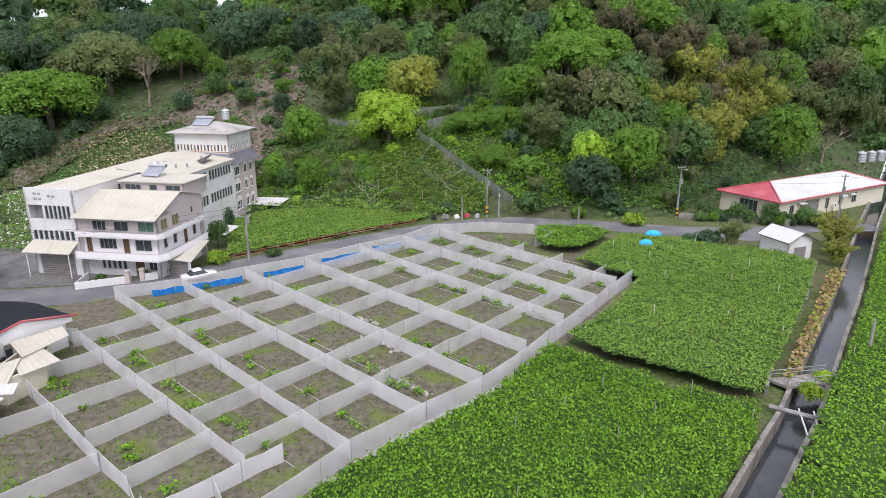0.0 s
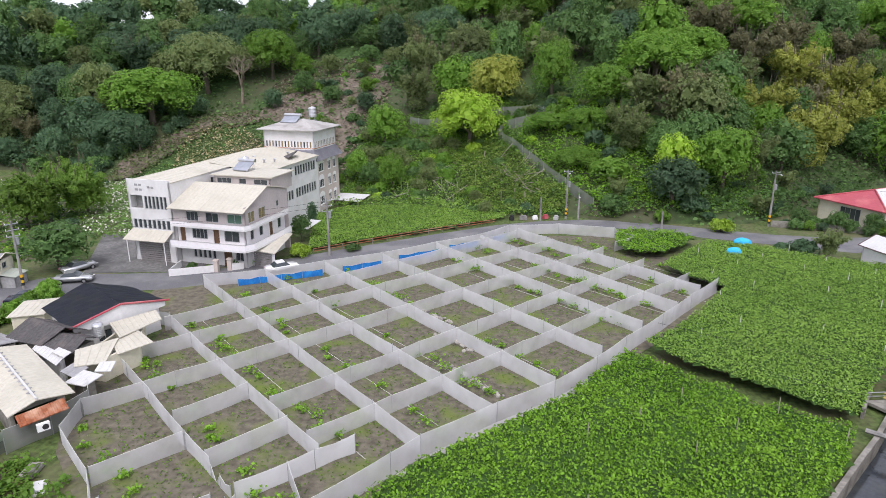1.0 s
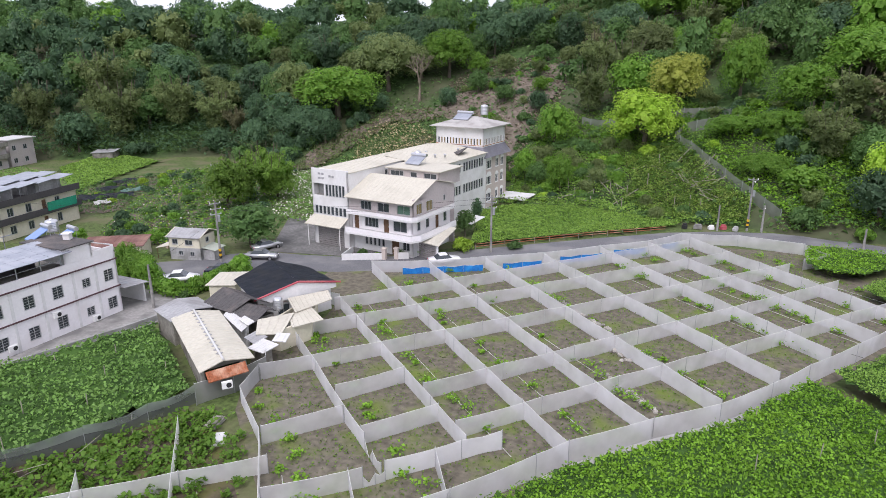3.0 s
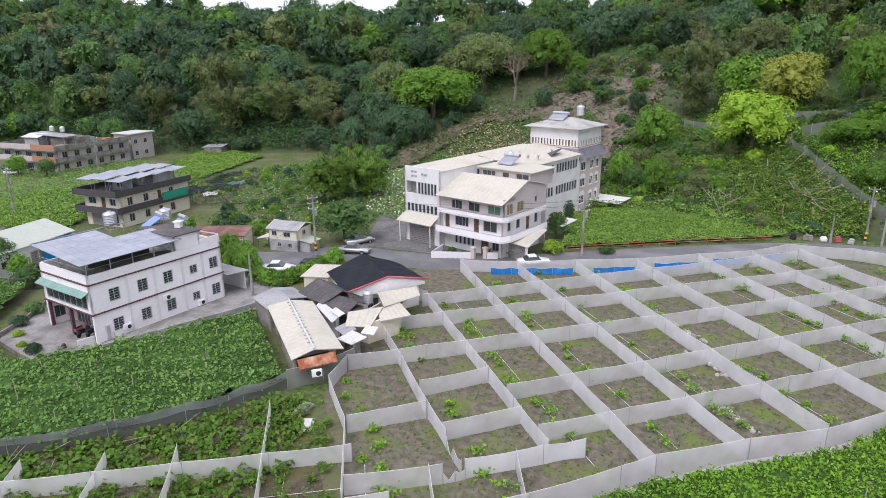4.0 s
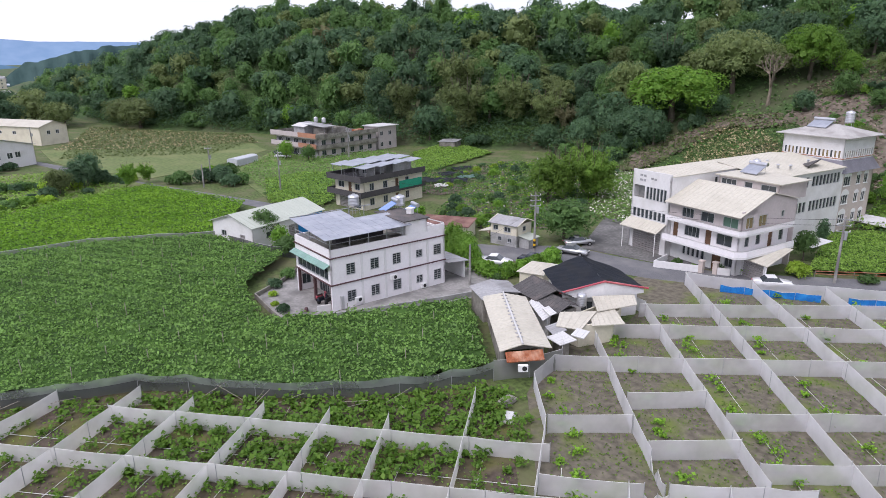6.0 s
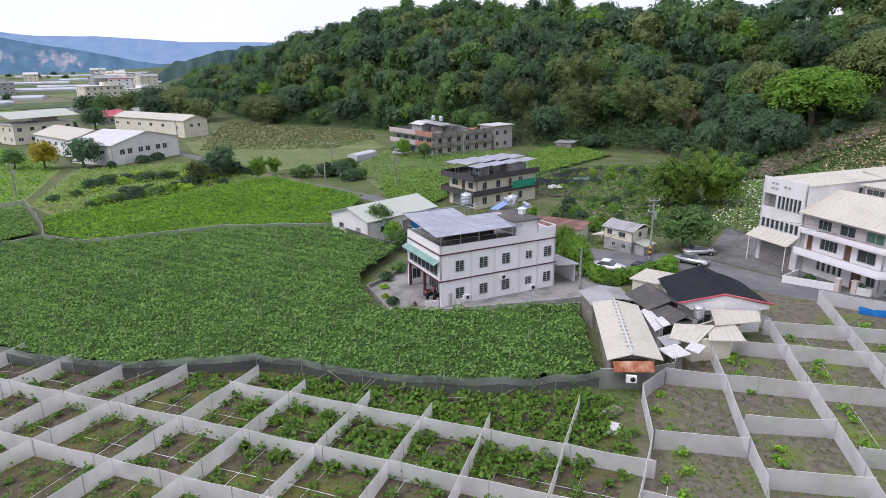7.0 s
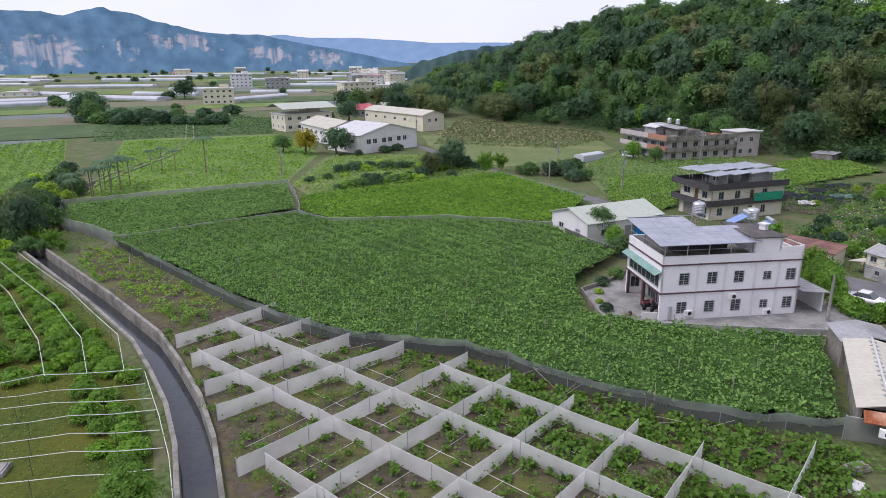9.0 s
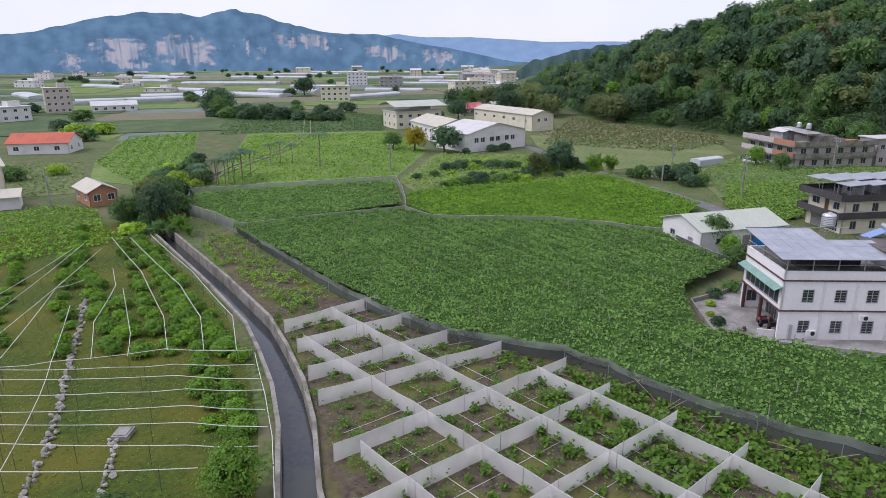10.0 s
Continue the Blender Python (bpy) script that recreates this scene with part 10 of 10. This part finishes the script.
ROWS_L_1 += [((-125.2, 60.4, 8.1), (-153.9, 95.2, 8.1), 0.8), ((22, 52, 1.9), (36, 46, 2.2), 0.25), ((14, 62, 1.9), (34, 53, 2.0), 0.3)]
for a, b, dr in ROWS_L_1:
    wire(a, b, dr)
car(-55.9, 71.0, 18, "car_silver", "parked silver sedan on the forecourt")
car(-58.2, 75.2, 62, "car_silver", "silver-grey car parked under the tree")
car(-31.2, 78.2, 38, "car_white", "white car on the road beside the net orchard")
car(-59.6, 59.4, 30, "car_white", "parked white car behind the hedge")
car(-56.4, 63.6, 20, "car_dark", "dark car parked behind the hedge")
car(-168, 82.5, 20, "car_white", "white car parked before the terrace house", "van")
car(-171, 87.5, 15, "car_dark", "dark car parked before the terrace house")
car(-175, 85.0, 20, "car_dark", "dark car parked before the terrace house")


def scooter(x, y, deg, paint):
    root = thing("scooter", heading(x, y, deg, 0.08), "parked motor scooter on the yard", "scooter", "scooters")
    bm = bmesh.new()
    prism(bm, [(-0.75, -0.16), (0.1, -0.18), (0.15, 0.18), (-0.75, 0.16)], 0.35, 0.72)
    bx(bm, 0.1, -0.16, 0.25, 0.45, 0.16, 0.36)
    bx(bm, 0.45, -0.18, 0.3, 0.58, 0.18, 0.95)
    bmesh.ops.bevel(bm, geom=list(bm.edges), offset=0.04, segments=1, affect="EDGES")
    part("body", bm, paint, root)
    bm = bmesh.new()
    bx(bm, -0.7, -0.14, 0.722, 0.08, 0.14, 0.8)
    part("seat", bm, "rubber", root)
    for u in (-0.6, 0.66):
        bm = bmesh.new()
        rod(bm, (u, -0.06, 0.24), (u, 0.06, 0.24), 0.24, n=12)
        part("wheel", bm, "rubber", root)
    bm = bmesh.new()
    rod(bm, (0.5, -0.34, 1.02), (0.5, 0.34, 1.02), 0.025, n=5), rod(bm, (0.5, 0, 0.9), (0.5, 0, 1.02), 0.03, n=5)
    part("handlebar", bm, "black_paint", root)


scooter(-62.6, 34.6, 100, "car_dark"), scooter(-63.4, 34.9, 95, "red_roof"), scooter(-61.8, 35.0, 110, "black_paint")
# white sheet roof below the tower
sh = thing("open_shed", heading(-35.4, 116.0, -8), "open shed with a white sheet roof below the slope", "shed")
roof_plane(sh, [(0, 0, 1.2), (5.6, -0.6, 1.2), (6.0, 4.2, 1.6), (-0.6, 4.2, 1.6)], "white_roof")
for x, y in ((0.2, 0.2), (5.4, -0.3), (5.7, 4.0), (-0.3, 4.0)):
    bm = bmesh.new()
    rod(bm, (x, y, -0.3), (x, y, 1.2 + 0.08 * y), 0.06, n=5)
    part("post", bm, "bamboo", sh)
# hillside net fence and fallen trellis
fence_pts = [(12.5, 113.5), (6.8, 121.5), (-0.2, 131.0), (-5.6, 139.4), (-4.0, 141.2), (1.5, 140.6), (6.0, 139.6), (4.0, 143.0), (1.2, 145.4), (-6.1, 147.0), (-16, 150), (-27, 154)]
fr = thing("hill_fence", (0, 0, 0), "grey net fence zigzagging up the slope", "net fence")
for a, b in zip(fence_pts, fence_pts[1:]):
    za, zb = ground_z(*a), ground_z(*b)
    bm = bmesh.new()
    k = 5
    lo = [(a[0] + (b[0] - a[0]) * i / k, a[1] + (b[1] - a[1]) * i / k) for i in range(k + 1)]
    col = [(bm.verts.new((*p, ground_z(*p) - 0.1)), bm.verts.new((*p, ground_z(*p) + 2.1))) for p in lo]
    for u, v in zip(col, col[1:]):
        bm.faces.new((u[0], v[0], v[1], u[1]))
    part("net_panel", bm, "grey_net", fr)
    for p in lo[:-1:2]:
        bm = bmesh.new()
        z = ground_z(*p)
        rod(bm, (*p, z - 0.2), (*p, z + 2.3), 0.06, n=5)
        part("post", bm, "steel", fr)
rng = np.random.default_rng(31)
tre = thing("fallen_trellis", (0, 0, 0), "fallen grey bamboo trellis poles on the slope", "trellis")
for k in range(46):
    f_ = rng.random()
    x, y = 3.6 + (-6.5 - 3.6) * f_ + rng.normal(0, 1.2), 117.5 + (131 - 117.5) * f_ + rng.normal(0, 1.2)
    if k > 26:
        x, y = rng.uniform(-24, -10), rng.uniform(118, 130)
    a = rng.uniform(-0.5, 0.5) + (2.2 if k % 3 else 0.6)
    ln = rng.uniform(2.5, 5.5)
    p, q = (x, y), (x + ln * math.cos(a), y + ln * math.sin(a))
    bm = bmesh.new()
    rod(bm, (*p, ground_z(*p) + rng.uniform(0.6, 1.7)), (*q, ground_z(*q) + rng.uniform(0.6, 1.8)), 0.06, n=5)
    part("pole", bm, "bamboo", tre)
for k in range(14):
    x, y = rng.uniform(-24, 4), rng.uniform(117, 130)
    bm = bmesh.new()
    z = ground_z(x, y)
    rod(bm, (x, y, z - 0.2), (x, y, z + 2.4), 0.07, n=5)
    part("upright", bm, "bamboo", tre)


def bare_tree(x, y, h, label, seed):
    """A leafless tree, limbs forking three times."""
    rng = np.random.default_rng(seed)
    root = thing("bare_tree", (x, y, ground_z(x, y)), label, "tree")
    bm = bmesh.new()

    def limb(p, d, ln, r, depth):
        q = p + d * ln
        rod(bm, p, q, r, r * 0.6, 5 if depth < 2 else 4, False)
        if depth < 4:
            for _ in range(3):
                e = (d + Vector((rng.normal(0, 0.55), rng.normal(0, 0.55), rng.normal(0.12, 0.3)))).normalized()
                limb(q, e, ln * rng.uniform(0.6, 0.85), r * 0.58, depth + 1)

    limb(Vector((0, 0, -0.5)), Vector((0.05, 0, 1)).normalized(), h * 0.34, h * 0.035, 0)
    part("branch_work", bm, "dry_stems", root)


bare_tree(-76.5, 172.5, 15, "bare grey tree with spreading branches on the slope", 4)
bare_tree(60, 162, 12, "bare grey tree among bamboo on the hill", 6)
bare_tree(88, 150, 11, "bare grey tree beside the dark wood", 8)
# bridge and beams over the canal
cb = thing("foot_bridge", (0, 0, 0), "narrow concrete foot bridge with pipe rails over the canal", "bridge")
bm = bmesh.new()
prism(bm, [(28.4, 50.9), (29.4, 49.4), (34.6, 50.3), (34.0, 52.0)], 0.36, 0.6)
part("deck", bm, "old_concrete", cb)
for (a, b) in (((28.4, 50.9), (34.0, 52.0)), ((29.4, 49.4), (34.6, 50.3))):
    bm = bmesh.new()
    for z in (0.95, 1.3):
        rod(bm, (*a, z), (*b, z), 0.035, n=5)
    for f_ in (0, 0.5, 1):
        p = (a[0] + (b[0] - a[0]) * f_, a[1] + (b[1] - a[1]) * f_)
        rod(bm, (*p, 0.6), (*p, 1.35), 0.04, n=5)
    part("rail", bm, "steel", cb)
for k, (a, b, r) in enumerate((((26.4, 46.4, 0.5), (29.8, 44.2, 0.5), 0.2), ((28.6, 46.0, 0.5), (27.4, 42.4, 0.4), 0.07), ((29.6, 45.6, 0.5), (28.4, 42.6, 0.45), 0.07))):
    bm = bmesh.new()
    rod(bm, a, b, r, n=6)
    tagged(part("canal_beam", bm, "concrete" if k == 0 else "hose", None), "grey beam or pipe laid across the canal", "beam", "canal beams")
# roadside litter of crates, tarps and boards
for k, (x, y, sx, sy, sz, m, text) in enumerate(((0.4, 109.4, 1.3, 0.8, 0.8, "concrete", "grey sheet-covered stack by the road"), (2.4, 109.8, 0.9, 0.7, 0.7, "white_frame", "white crate by the road"), (4.2, 110.4, 0.9, 0.7, 0.8, "red_roof", "red cloth heap by the road"), (-1.6, 108.8, 0.7, 0.7, 0.9, "black_paint", "black bin by the road"), (6.0, 110.2, 1.2, 0.8, 0.7, "grey_wall", "grey boards heap by the road"),
                                             (-33.0, 34.6, 1.6, 1.0, 0.5, "old_concrete", "pile of grey boards beside the net"), (-31.2, 33.0, 1.6, 0.9, 0.35, "white_roof", "pale sheet lying beside the net"), (-61.5, 31.8, 0.6, 0.4, 0.5, "maroon", "dark red crate on the yard"), (-79, 47.5, 1.6, 1.2, 1.1, "white_frame", "white sheeted stack behind the hedge"))):
    bm = bmesh.new()
    bx(bm, -sx / 2, -sy / 2, 0, sx / 2, sy / 2, sz * 0.7)
    bx(bm, -sx * 0.35, -sy * 0.4, sz * 0.7, sx * 0.4, sy * 0.35, sz)
    bmesh.ops.bevel(bm, geom=list(bm.edges), offset=0.05, segments=1, affect="EDGES")
    ob = tagged(part("roadside_pile", bm, m, None), text, "stack", "roadside stacks")
    ob.matrix_basis = heading(x, y, 20 * k, 0.03)
for x, y, r in ((31.8, 94.2, 1.1), (29.2, 89.2, 0.9)):
    bm = bmesh.new()
    ball(bm, (0, 0, 0.1), r * 1.2, r * 0.8, 0.8, 2)
    for v in bm.verts:
        v.co.z = max(0, v.co.z) + 0.1 * math.sin(v.co.x * 5) * math.cos(v.co.y * 6)
    ob = tagged(part("tarp_heap", bm, "sky_tarp", None), "light blue tarpaulin heap at the field's edge", "tarpaulin", "tarpaulins")
    ob.location = (x, y, 1.3)
# dumped black shade nets and plastic among the gardens
for k, (x, y, w, d, m) in enumerate(((-112, 87, 6, 3.5, "tarp_black"), (-108, 91, 5, 3, "tarp_black"), (-115, 95, 6, 2.6, "tarp_black"), (-105, 86, 3, 1.6, "white_frame"), (-109, 96, 5, 1.2, "teal"), (-118, 101, 7, 2.2, "tarp_black"), (-120, 84, 3.2, 2.2, "tarp_black"))):
    root = thing("shade_shed", heading(x, y, 35 + 9 * k), "low lean-to covered with dark cloth among the gardens", "lean-to", "garden lean-tos")
    bm = bmesh.new()
    grid = [[bm.verts.new((w * i / 6, d * j / 3, 0.55 + 0.12 * j + 0.14 * math.sin(i * 1.9 + j * 2.3 + k))) for i in range(7)] for j in range(4)]
    for j in range(3):
        for i in range(6):
            bm.faces.new((grid[j][i], grid[j][i + 1], grid[j + 1][i + 1], grid[j + 1][i]))
    bmesh.ops.solidify(bm, geom=list(bm.faces), thickness=0.05)
    part("cover", bm, m, root)
    for px, py in ((0.1, 0.1), (w - 0.1, 0.1), (w - 0.1, d - 0.1), (0.1, d - 0.1)):
        bm = bmesh.new()
        rod(bm, (px, py, 0), (px, py, 0.55 + 0.3 * (py > 1)), 0.05, n=4)
        part("post", bm, "bamboo", root)
annex("garden_hut", "small grey hut at the foot of the hill", [(-152, 126), (-148, 129), (-150, 133), (-154, 130)], 2.2, [((-152.3, 125.6, 2.2), (-147.5, 129, 2.3), (-149.8, 133.4, 2.6), (-154.5, 130, 2.5), "grey_roof")])
annex("red_shed", "low shed with a red-brown roof behind the farmhouse", [(-78, 60.5), (-71, 64.5), (-73, 68), (-80, 64)], 2.2, [((-78.3, 60, 2.2), (-70.6, 64.4, 2.2), (-73, 68.4, 2.6), (-80.4, 64, 2.6), "roof_brown")], "cream_wall")
for o in set(TREE_KINDS.values()):
    for c in list(o.children):
        bpy.data.objects.remove(c)
    bpy.data.objects.remove(o)
